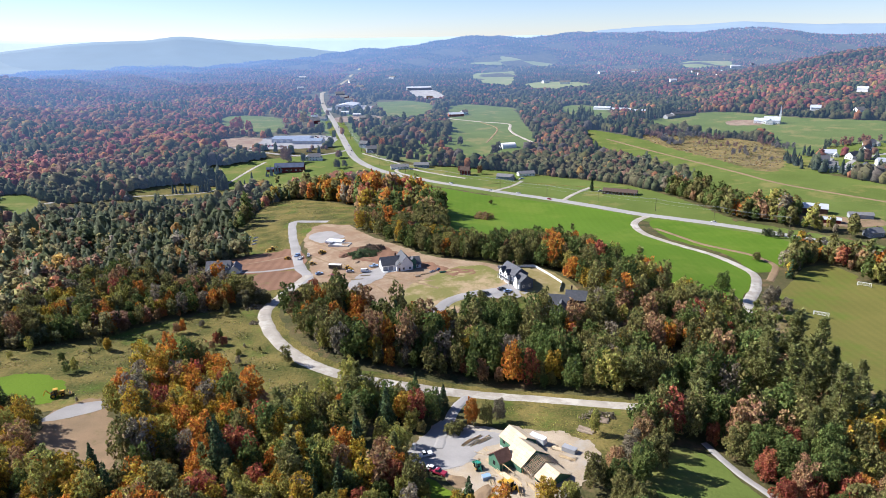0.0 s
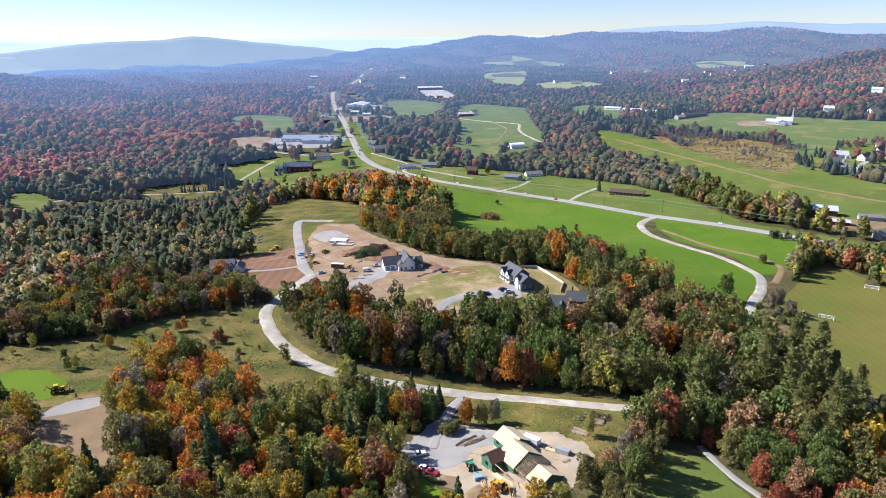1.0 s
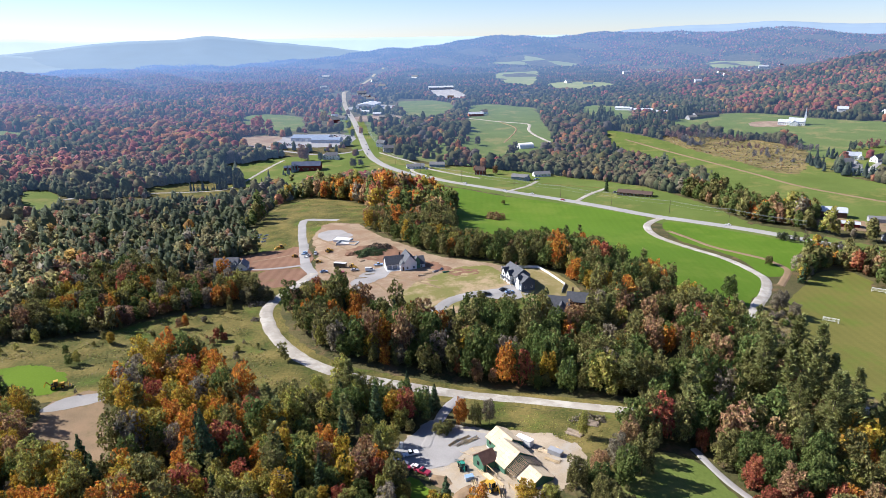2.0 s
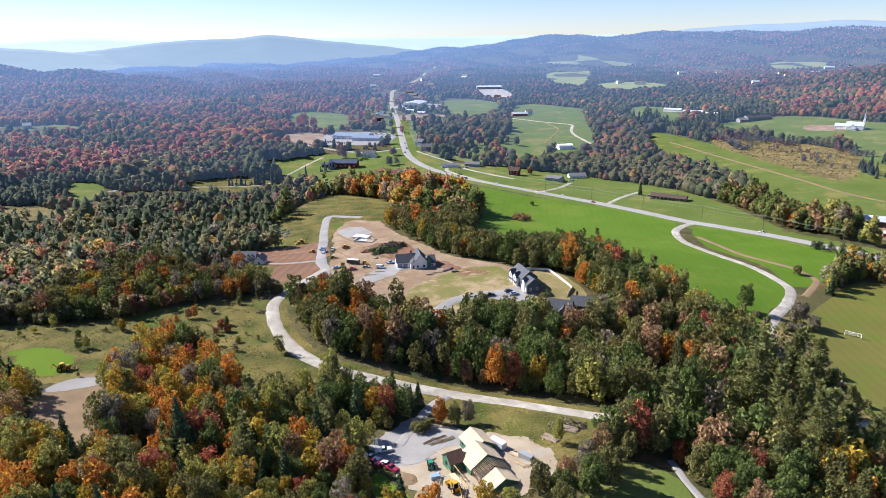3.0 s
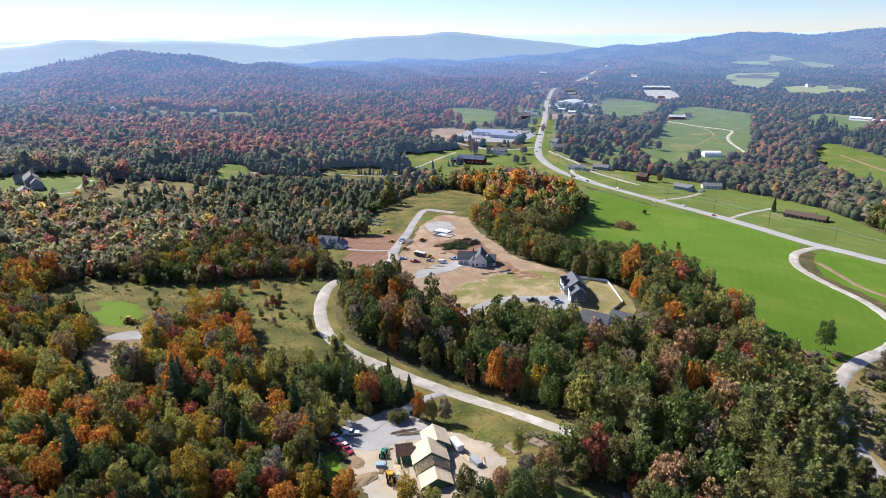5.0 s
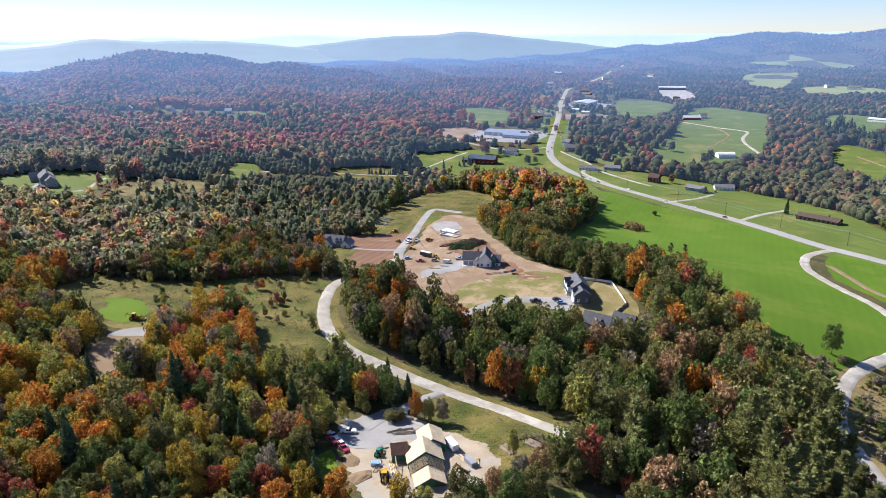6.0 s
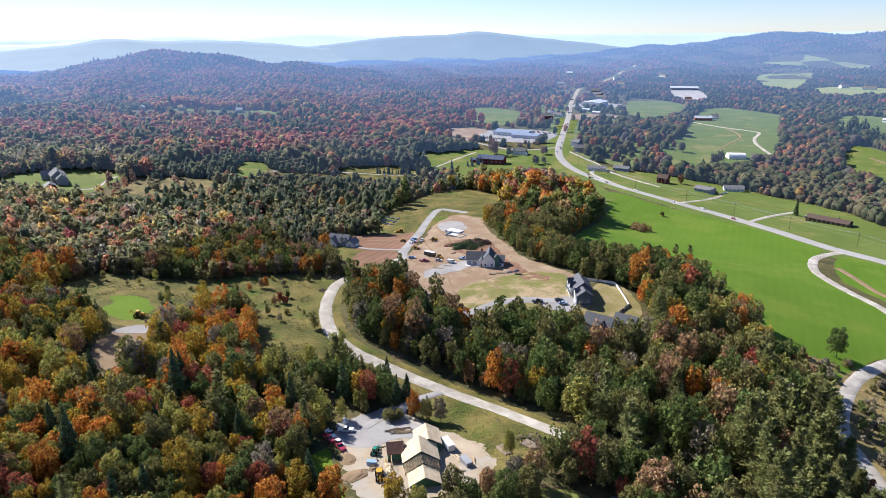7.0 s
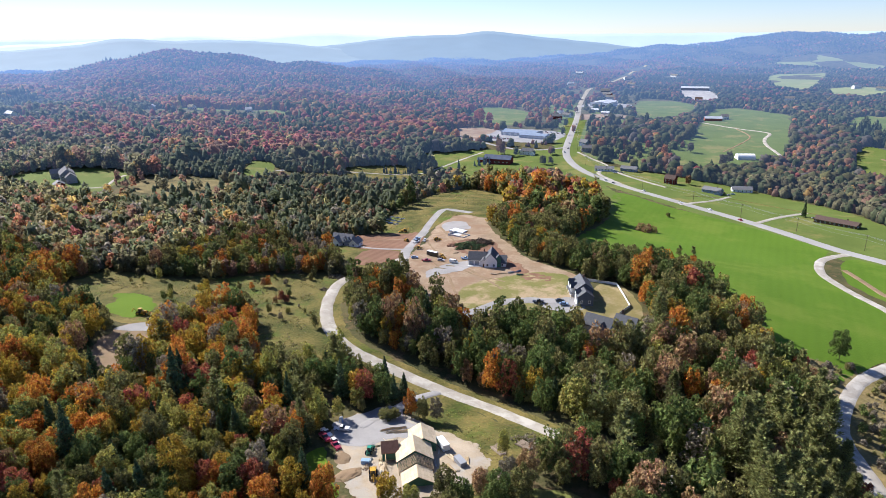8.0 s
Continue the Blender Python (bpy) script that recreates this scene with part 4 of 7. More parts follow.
def house_under_construction():
    ob = thing("house_under_construction", 25.3, 171.8, -56, "half-built timber house with pale sheathed roofs and green walls", "house", clear=19, z=gz(24, 174) + 0.2)
    part("foundation", boxes((-4.7, 14.2, -4.4, 4.4, -2.5, 0.0)), CONCRETE, ob)
    # far wing, tall middle, garage towards the open side
    part("foundation", boxes((-13.2, -4.8, -0.6, 7.4, -2.5, 0.0)), CONCRETE, ob)
    for cx, cy, l, w, h, rise in ((-8.8, 3.4, 8.4, 8.2, 2.7, 2.4), (-0.6, 0, 8.0, 11.2, 2.8, 3.6), (11.3, 0, 5.6, 9.2, 2.3, 2.5)):
        part("wall", gable_wall(l, w, h, rise), GREENWRAP, ob, "green sheathed wall", pose(cx, cy, 0))
        part("roof_deck", gable_roof(l, w, h, rise, 0.35, 0.14), LUMBER, ob, "", pose(cx, cy, 0))
        for side in (-1, 1):
            roof_sheets(ob, cx, l + 0.7, w, h, rise, side, PLY, cy=cy)
    # bare trusses between middle and garage
    for i in range(8):
        x = 3.7 + i * 0.61
        bm = bmesh.new()
        for s in (-1, 1):
            beam(bm, (x, s * 5.4, 2.5), (x, 0, 5.5), 0.16)
            beam(bm, (x, s * 2.6, 2.55), (x, s * 1.6, 4.5), 0.11)
        beam(bm, (x, -5.4, 2.5), (x, 5.4, 2.5), 0.15)
        part("truss", bm, PLY, ob)
    for s in (-1, 1):
        for i in range(6):
            x = 3.8 + i * 0.8
            part("stud", beam(bmesh.new(), (x, s * 5.3, -0.3), (x, s * 5.3, 2.5), 0.14), LUMBER, ob)
        part("plate", beam(bmesh.new(), (3.5, s * 5.3, 2.5), (8.2, s * 5.3, 2.5), 0.14), LUMBER, ob)
    # side wing with a dark underlay roof, and dormer
    part("wall", gable_wall(5.0, 5.6, 2.9, 2.3), GREENWRAP, ob, "green sheathed wall", pose(-4.2, -7.6, 0, 0, 0, 90))
    part("roof", gable_roof(5.0, 5.6, 2.9, 2.3, 0.3), UNDERLAY, ob, "brown roof underlay", pose(-4.2, -7.6, 0, 0, 0, 90))
    # Flat black plates painted in for the dark inside unglazed windows.
    for x, y, yw, z in ((-4.2, -10.13, 0, 1.0), (-11.0, -0.73, 0, 1.0), (10, -4.63, 0, 0.6), (12.4, -4.63, 0, 0.6)):
        part("window_opening", boxes((-0.6, 0.6, -0.03, 0.02, 0, 1.4)), RUBBER_AND_SHADE, ob, "", pose(x, y, z, 0, 0, yw))
    for i in range(8):  # porch frame on the yard side
        x = -1.2 + i * 0.75
        part("porch_joist", beam(bmesh.new(), (x, -6.3, 0.35), (x, -9.2, 0.3), 0.16), LUMBER, ob)
    for x in (-1.2, 1.6, 4.2):
        part("porch_post", beam(bmesh.new(), (x, -9.1, -0.8), (x, -9.1, 2.6), 0.18), LUMBER, ob)
    part("porch_beam", beam(bmesh.new(), (-1.4, -9.1, 2.65), (4.4, -9.1, 2.65), 0.2), LUMBER, ob)


house_white()
house_grey()
house_gable()
house_slate()
house_under_construction()

# ---- farm, highway and village buildings ----
def red_barn():
    ob = thing("barn", -194, 794, 3, "long dark red barn with a navy metal roof", "barn", clear=24)
    wing(ob, 0, 0, 0, 36, 13, 6.5, 4.2, REDWALL, NAVYROOF, windows=False)
    for i in range(6):
        add_window(ob, -14 + i * 5.6, -6.52, 2.2, 0, 1.4, 1.2)
    part("barn_door", boxes((-2, 2, -6.62, -6.5, 0, 4.0)), BROWNWALL, ob)
    wing(ob, -25, 4, 10, 9, 8, 3, 2.0, REDWALL, NAVYROOF, windows=False)


red_barn()
simple_house(-173, 849, 8, 15, 8.5, 5.0, 3.6, WHITE, GREYROOF, "white farmhouse with a grey roof beside the barn", storeys=2, extra=((-9, 2, 90, 9, 6, 4, 2.6), (7, -3, 90, 8, 6, 3.4, 2.4)))
ob = thing("workshop", -226, 985, -6, "long low workshop with a blue-grey metal roof", "workshop", clear=50)
wing(ob, -8, 6, 0, 58, 30, 5.0, 3.0, METALROOF, BLUEROOF, windows=False)
wing(ob, 22, -12, 0, 44, 20, 4.6, 2.4, METALROOF, BLUEROOF, windows=False)
for i in range(5):
    part("bay_door", boxes((-34 + i * 10, -29 + i * 10, -9.16, -9.0, 0, 3.8)), WHITE, ob)
ob = thing("warehouse", -219, 1490, -8, "large white warehouse with a pale low roof", "warehouse", clear=42)
wing(ob, 0, 0, 90, 62, 40, 8.0, 3.0, WHITE, METALROOF, windows=False)
for i in range(3):
    part("bay_door", boxes((-15 + i * 11, -8 + i * 11, -31.2, -31.0, 0, 5)), GREYWALL, ob)
wing(ob, -26, 22, 0, 14, 22, 5.0, 2.5, GREYWALL, GREYROOF, windows=False)
simple_house(-150, 1270, 5, 32, 18, 4.5, 3.0, GREYWALL, GREYROOF, "grey shop with a low shingle roof by the highway", "shop", windows=False, stack=False, category="shop")
simple_house(-241, 1204, 20, 18, 12, 6, 4, REDWALL, GREYROOF, "dark red barn with grey roof in the village", "barn", windows=False, stack=False, category="barn")
simple_house(-235, 1248, -15, 16, 9, 4.5, 3.4, WHITE, GREYROOF, "white village house with grey roof", group="village houses")
simple_house(-74, 1905, 8, 70, 30, 6, 3.0, GREYWALL, METALROOF, "long grey store with a pale roof", "store", windows=False, stack=False, category="store")
simple_house(-38, 1655, 0, 15, 10, 5, 4, BROWNWALL, BROWNROOF, "brown village building with dark roof", "store", windows=False, stack=False, category="store")
simple_house(-102, 888, 12, 14, 9, 5.6, 3.6, GREYWALL, GREYROOF, "grey two-storey house at the road junction", storeys=2, group="houses along the highway")
simple_house(-116, 926, -30, 13, 9, 5.6, 3.8, BLUEROOF, DARKROOF, "dark blue two-storey house among maples", storeys=2, group="houses along the highway")
simple_house(-103, 1118, 20, 15, 9, 4.6, 3.4, WHITE, GREYROOF, "white village house between trees", group="village houses", extra=((8, -3, 90, 8, 6, 3, 2.4),))
simple_house(-206, 1366, -8, 20, 12, 4.0, 2.0, WHITE, METALROOF, "low white shop beside a tan lot", "shop", windows=False, stack=False, category="shop")
simple_house(-178, 1325, -8, 16, 10, 4.0, 2.0, METALROOF, METALROOF, "pale metal shed beside a tan lot", "shed", windows=False, stack=False, category="shed")
simple_house(-280, 1763, 12, 24, 16, 7, 5, GREYWALL, GREYROOF, "grey village building by the highway", "store", windows=False, stack=False, category="store")
simple_house(-262, 1700, -10, 26, 14, 6, 4, PINKWALL, GREYROOF, "faded red village barn near the warehouse", "barn", windows=False, stack=False, category="barn")
simple_house(-238, 1640, 0, 22, 14, 6, 4, WHITE, GREYROOF, "white village building near the warehouse", "store", windows=False, stack=False, category="store")
simple_house(22, 1310, 14, 30, 12, 4.5, 3.2, PINKWALL, METALROOF, "pink-red farm barn with a pale roof", "barn", windows=False, stack=False, category="barn")
simple_house(40, 1338, 14, 13, 9, 5.4, 3.6, WHITE, GREYROOF, "white farmhouse behind a pasture barn", group="village houses")
simple_house(-255, 1275, 35, 13, 9, 4.6, 3.4, WHITE, METALROOF, "white village house with a pale roof", group="village houses")
simple_house(-57, 795, 10, 22, 9, 3.0, 2.4, WHITE, GREYROOF, "low white house with a grey roof", group="houses along the highway")
simple_house(-30, 808, -4, 19, 9, 3.2, 2.6, BLUEROOF, GREYROOF, "blue-grey bungalow with a grey roof", group="houses along the highway")
simple_house(24, 766, -14, 11.5, 9.5, 6.0, 3.6, REDWALL, BROWNROOF, "red two-storey house with a dark roof", storeys=2, group="houses along the highway")
simple_house(70, 740, -22, 19, 9.5, 3.6, 2.6, BLUEROOF, GREYROOF, "blue-grey house with a pale grey roof", group="houses along the highway", extra=((9, -4, 90, 7, 6, 2.8, 2.0),))
simple_house(97, 765, 14, 20, 9.5, 3.2, 2.6, WHITE, GREYROOF, "white ranch house with a grey roof", group="houses along the highway")
simple_house(98, 800, 14, 6, 5, 2.6, 1.6, BROWNWALL, BROWNROOF, "small brown garden shed", "shed", windows=False, stack=False, category="shed")
simple_house(176, 634, -24, 33, 11, 3.0, 2.2, BROWNWALL, BROWNROOF, "long brown ranch house with a brown roof", group="houses along the highway")
ob = thing("quonset_hut", 92, 948, 20, "white domed storage hut between trees", "hut", clear=14)
bm = bmesh.new()
for k in range(13):
    t0, t1 = math.pi * k / 13, math.pi * (k + 1) / 13
    bm.faces.new([bm.verts.new((x, 8 * math.cos(t), 7 * math.sin(t))) for x, t in ((-11, t0), (11, t0), (11, t1), (-11, t1))])
for x in (-11, 11):
    bm.faces.new([bm.verts.new((x, 8 * math.cos(math.pi * k / 13), 7 * math.sin(math.pi * k / 13))) for k in range(14)])
part("shell", bm, WHITE, ob)


CHURCH = (532, 1060)


def church():
    ob = thing("church", CHURCH[0], CHURCH[1], -28, "white church with a slim pointed steeple", "church", clear=40)
    wing(ob, 0, 0, 0, 30, 20, 7.0, 7.0, WHITE, METALROOF)
    wing(ob, -24, 0, 0, 20, 16, 5.0, 5.0, WHITE, METALROOF)
    wing(ob, -4, -14, 90, 14, 14, 5.0, 5.0, WHITE, METALROOF)
    part("tower", boxes((12, 16, -2, 2, 0, 19)), WHITE, ob)
    part("belfry", boxes((12.5, 15.5, -1.5, 1.5, 19, 23)), WHITE, ob)
    part("spire", boxes((12.3, 15.7, -1.7, 1.7, 23, 37, 1.62)), METALROOF, ob)
    ob.scale = (0.78,) * 3


church()
simple_house(430, 1183, 18, 46, 16, 5.0, 3.5, GREYWALL, DARKROOF, "long dark low hall with a dark roof", "hall", windows=False, stack=False, category="hall")
simple_house(402, 1170, 18, 16, 13, 4.0, 3.0, GREYWALL, GREYROOF, "grey side building of the hall", "hall", windows=False, stack=False, category="hall")
for x, y, yw, l in ((322, 1338, -30, 34), (350, 1298, -18, 36), (374, 1258, -10, 22)):
    simple_house(x, y, yw, l, 12, 4.0, 2.4, WHITE, METALROOF, "long white farm shed with a pale roof", "farm_shed", windows=False, stack=False, group="white farm sheds", category="shed")
simple_house(318, 538, -22, 19, 10, 5.0, 3.2, BROWNWALL, METALROOF, "weathered brown barn with a pale metal roof", "barn", windows=False, stack=False, category="barn")
simple_house(315, 507, -22, 13, 6, 3.0, 1.4, REDWALL, METALROOF, "low red shed with a white roof", "shed", windows=False, stack=False, category="shed")
simple_house(346, 519, -15, 18, 7, 3.2, 1.6, GREYWALL, GREYROOF, "grey shed in a gravel yard", "shed", windows=False, stack=False, category="shed")
simple_house(326, 470, 10, 12, 8, 3.6, 3.0, GREYWALL, GREYROOF, "grey house with a steep roof", group="houses along the highway")
for i, (x, y, yw) in enumerate(((451, 764, 10), (478, 800, -15), (496, 780, 30), (440, 730, -20), (452, 700, 15), (470, 712, 60), (560, 850, 20), (505, 735, -10), (533, 815, 40))):
    simple_house(x, y, yw, 15 + i % 3, 9.5, 4.6, 4.0, WHITE, (GREYROOF, METALROOF, DARKROOF)[i % 3], "white suburban house among dark spruces", storeys=1, group="white suburban houses", extra=((7, -4, 90, 8, 6, 3.2, 2.8),))
simple_house(-471, 396, -30, 21, 12, 6.6, 4.6, GREYWALL, GREYROOF, "grey country house with white trim", storeys=2, extra=((15, 2, 0, 13, 9, 5.4, 3.6), (-13, -6, 90, 13, 10, 5.0, 3.8)), group="country house")
simple_house(-446, 371, -30, 11, 9, 3.2, 2.6, REDWALL, DARKROOF, "dark red garage beside the country house", "garage", windows=False, stack=False, category="garage")
for i, (x, y, l) in enumerate(((-913, 868, 18), (-860, 912, 15), (-776, 972, 12), (-1375, 1866, 24), (-1293, 1918, 18), (-1395, 1816, 20), (-1019, 674, 20), (-1235, 850, 16), (-1179, 861, 26), (801, 2128, 30), (946, 2260, 24), (761, 1973, 22), (306, 2012, 24), (357, 1964, 30), (545, 2309, 26), (681, 2374, 26), (622, 1809, 18), (1173, 2553, 26), (1030, 2368, 30), (769, 1868, 18), (645, 1141, 16), (690, 1090, 16), (785, 1242, 18), (150, 1700, 20), (-300, 2150, 22), (-250, 1960, 22), (-420, 1930, 18), (-180, 2300, 26), (-480, 2250, 24))):
    simple_house(x, y, (i * 37) % 90 - 45, l, 10, 5.5, 4, WHITE, (METALROOF, GREYROOF)[i % 2], "small white house far off among trees", storeys=1, windows=y < 1000, stack=False, group="far houses", clear=l)
    KEEP_OUT.append((x * 0.982, y * 0.982, l * 1.3))
    if x < 0 and y < 1000:  # trees kept off the line towards the camera so the houses show
        KEEP_OUT += [(x + (110 - x) * k, y + (20 - y) * k, l * 1.2) for k in (0.03, 0.055, 0.08)]


# ---- vehicles and machines ----
def paint(name, col):
    return material(name, col, tuple(c * 0.9 for c in col), scale=0.5, rough=0.3, spec=0.6)


P_WHITE, P_RED, P_BLUE, P_BLACK, P_SILVER = (paint(n, c) for n, c in (("paint_white", (0.75, 0.75, 0.75)), ("paint_red", (0.32, 0.03, 0.06)), ("paint_blue", (0.28, 0.42, 0.62)), ("paint_black", (0.025, 0.027, 0.03)), ("paint_silver", (0.42, 0.43, 0.45))))
P_GREEN, P_YELLOW = paint("paint_green", (0.03, 0.27, 0.19)), paint("paint_yellow", (0.62, 0.36, 0.04))
COLOUR = {"white": P_WHITE, "red": P_RED, "blue": P_BLUE, "black": P_BLACK, "silver": P_SILVER}
PARTS = {}


def shared(key, build):
    if key not in PARTS:
        me = bpy.data.meshes.new(key)
        bm = build()
        bmesh.ops.recalc_face_normals(bm, faces=bm.faces)
        bm.to_mesh(me)
        bm.free()
        PARTS[key] = me
    return PARTS[key]


def wheel_bm(r, w):
    bm = bmesh.new()
    bmesh.ops.create_cone(bm, cap_ends=True, segments=12, radius1=r, radius2=r, depth=w)
    bmesh.ops.rotate(bm, verts=bm.verts, cent=(0, 0, 0), matrix=Matrix.Rotation(math.pi / 2, 3, "X"))
    return bm


def side_profile(prof, half, top_in=0.0):
    """A shape drawn from the side (x, z), as wide as 2 * half; points above the sill lean in."""
    bm = bmesh.new()
    zlo = min(z for _, z in prof)
    zhi = max(z for _, z in prof)
    rows = [[bm.verts.new((x, s * (half - top_in * (z - zlo) / (zhi - zlo)), z)) for x, z in prof] for s in (-1, 1)]
    n = len(prof)
    bm.faces.new(rows[0])
    bm.faces.new(rows[1][::-1])
    for i in range(n):
        j = (i + 1) % n
        bm.faces.new((rows[0][i], rows[1][i], rows[1][j], rows[0][j]))
    return bm


def vehicle(x, y, yaw, colour, kind="car", group="", z=None, label=""):
    """A car, pickup or van: body, cabin glass, roof, lamps, wheels with rims."""
    ob = thing({"car": "car", "pickup": "pickup_truck", "van": "van"}[kind], x, y, yaw, label or f"{colour} parked {kind} with dark windows", kind, group, z)
    mat = COLOUR[colour]
    if kind == "pickup":
        body = shared("body_pickup", lambda: side_profile([(-2.8, 0.45), (2.75, 0.45), (2.8, 0.95), (2.6, 1.12), (1.15, 1.2), (-0.75, 1.2), (-0.75, 0.75), (-2.65, 0.75), (-2.65, 1.2), (-2.8, 1.2)], 0.95, 0.05))
        glass = shared("glass_pickup", lambda: side_profile([(-0.7, 1.21), (1.1, 1.21), (0.4, 1.78), (-0.55, 1.78)], 0.9, 0.14))
        roof = shared("roof_pickup", lambda: boxes((-0.55, 0.4, -0.76, 0.76, 1.785, 1.85, 0.05)))
        wb, wr = (-1.75, 1.75), 0.4
    elif kind == "van":
        body = shared("body_van", lambda: side_profile([(-2.6, 0.4), (2.5, 0.4), (2.55, 0.95), (1.9, 1.2), (1.3, 2.0), (1.1, 2.1), (-2.6, 2.1)], 0.95, 0.06))
        glass = shared("glass_van", lambda: side_profile([(1.32, 1.3), (1.86, 1.25), (1.4, 1.95), (0.5, 1.95), (0.5, 1.3)], 0.955, 0.04))
        roof = shared("roof_van", lambda: boxes((-2.5, 1.0, -0.86, 0.86, 2.1, 2.16, 0.05)))
        wb, wr = (-1.6, 1.65), 0.36
    else:
        body = shared("body_car", lambda: side_profile([(-2.2, 0.35), (2.2, 0.35), (2.25, 0.7), (2.05, 0.86), (1.05, 0.97), (-1.5, 1.0), (-2.15, 0.95), (-2.25, 0.7)], 0.9, 0.05))
        glass = shared("glass_car", lambda: side_profile([(-1.7, 0.985), (1.0, 0.975), (0.3, 1.45), (-1.1, 1.47)], 0.84, 0.16))
        roof = shared("roof_car", lambda: boxes((-1.1, 0.3, -0.68, 0.68, 1.46, 1.52, 0.05)))
        wb, wr = (-1.35, 1.35), 0.33
    piece("body", body, mat, ob)
    piece("window_glass", glass, GLASS, ob)
    piece("roof", roof, mat, ob)
    fx = max(v.co.x for v in body.vertices)
    lamp = shared("headlight", lambda: boxes((-0.06, 0.05, -0.18, 0.18, 0, 0.16)))
    for s in (-1, 1):
        piece("headlight", lamp, P_SILVER, ob, "", pose(fx - 0.06, s * 0.62, 0.68))
        piece("tail_light", lamp, P_RED, ob, "", pose(-fx + 0.0, s * 0.68, 0.75))
    tyre, rim = shared(f"tyre_{wr}", lambda: wheel_bm(wr, 0.24)), shared(f"rim_{wr}", lambda: wheel_bm(wr * 0.6, 0.26))
    for wx in wb:
        for s in (-1, 1):
            t = piece("wheel", tyre, RUBBER_AND_SHADE, ob, "", pose(wx, s * 0.82, wr))
            piece("rim", rim, STEEL, t)
    return ob


site = "vehicles on the building site"
for x, y, yw, c, k in ((-97, 397, 80, "blue", "pickup"), (-93, 389, 75, "white", "pickup"), (-89, 394, 100, "white", "pickup"), (-56, 353, 10, "silver", "car"), (-74, 352, 25, "blue", "car"), (-64, 349, 15, "red", "pickup"), (-43, 361, 10, "blue", "pickup"), (-47, 352, 5, "white", "van"), (-128, 367, 10, "silver", "car")):
    vehicle(x, y, yw, c, k, site, gz(x, y) + 0.3)
for x, y, yw, c, k in ((-7.5, 178.5, 20, "white", "pickup"), (-10.5, 173.5, -25, "white", "pickup"), (-9.2, 170.8, -25, "red", "pickup"), (-4.6, 170.2, -30, "white", "car"), (-2.8, 168.2, -30, "red", "pickup")):
    vehicle(x, y, yw, c, k, "cars of the builders", gz(x, y) + 0.2)
vehicle(29.5, 317.5, 30, "black", "car", "", gz(29.5, 317.5) + 0.4)
vehicle(19.7, 312.7, 15, "black", "pickup", "", gz(19.7, 312.7) + 0.4)
vehicle(32.5, 314.8, 20, "blue", "car", "", gz(32.5, 314.8) + 0.4)
hw = spline(HIGHWAY, 3.0)
for k, (x, y, c, side) in enumerate(((-62, 764, "silver", 1), (-30, 730, "black", -1), (4, 698, "white", 1), (49, 663, "white", -1), (73, 645, "white", 1), (104, 620, "red", -1), (-134, 895, "black", 1), (-125, 870, "silver", -1), (-142, 935, "white", 1), (-40, 742, "white", -1), (222, 515, "white", 1), (-190, 1145, "black", 1), (-230, 1310, "white", -1))):
    i = int(np.argmin(((hw - (x, y)) ** 2).sum(1)))
    d = hw[min(i + 1, len(hw) - 1)] - hw[max(i - 1, 0)]
    d /= np.linalg.norm(d)
    n = np.array((-d[1], d[0])) * 2.4 * side
    px, py = hw[i] + n
    vehicle(px, py, math.degrees(math.atan2(d[1], d[0])) + (180 if side > 0 else 0), c, "car", "cars on the highway", gz(px, py) + 0.36, f"{c} car on the highway lane")
for i in range(26):
    x, y = (-272 + (i % 9) * 4.2, 944 + (i // 9) * 9) if i < 14 else (-228 + (i % 12) * 4.4, 1024 + (i % 2) * 7)
    vehicle(x, y, 80 + (i * 13) % 20, ("white", "silver", "black", "red", "blue")[i % 5], "car", "cars in the workshop yard", gz(x, y) + 0.2)

for i, (x, y, yw) in enumerate(((-42, 786, 20), (-36, 792, 35), (86, 735, 60), (90, 742, 20), (80, 745, 40), (160, 650, 10), (-160, 1250, 10), (-168, 1256, 40), (-140, 1246, 80), (-175, 1262, 15), (-205, 1440, 30), (-198, 1446, 60), (-190, 1440, 10), (-55, 1690, 20), (-40, 1680, 70))):
    vehicle(x, y, yw, ("silver", "black", "white", "blue", "red")[i % 5], "car", "cars parked by the highway", gz(x, y) + 0.3)


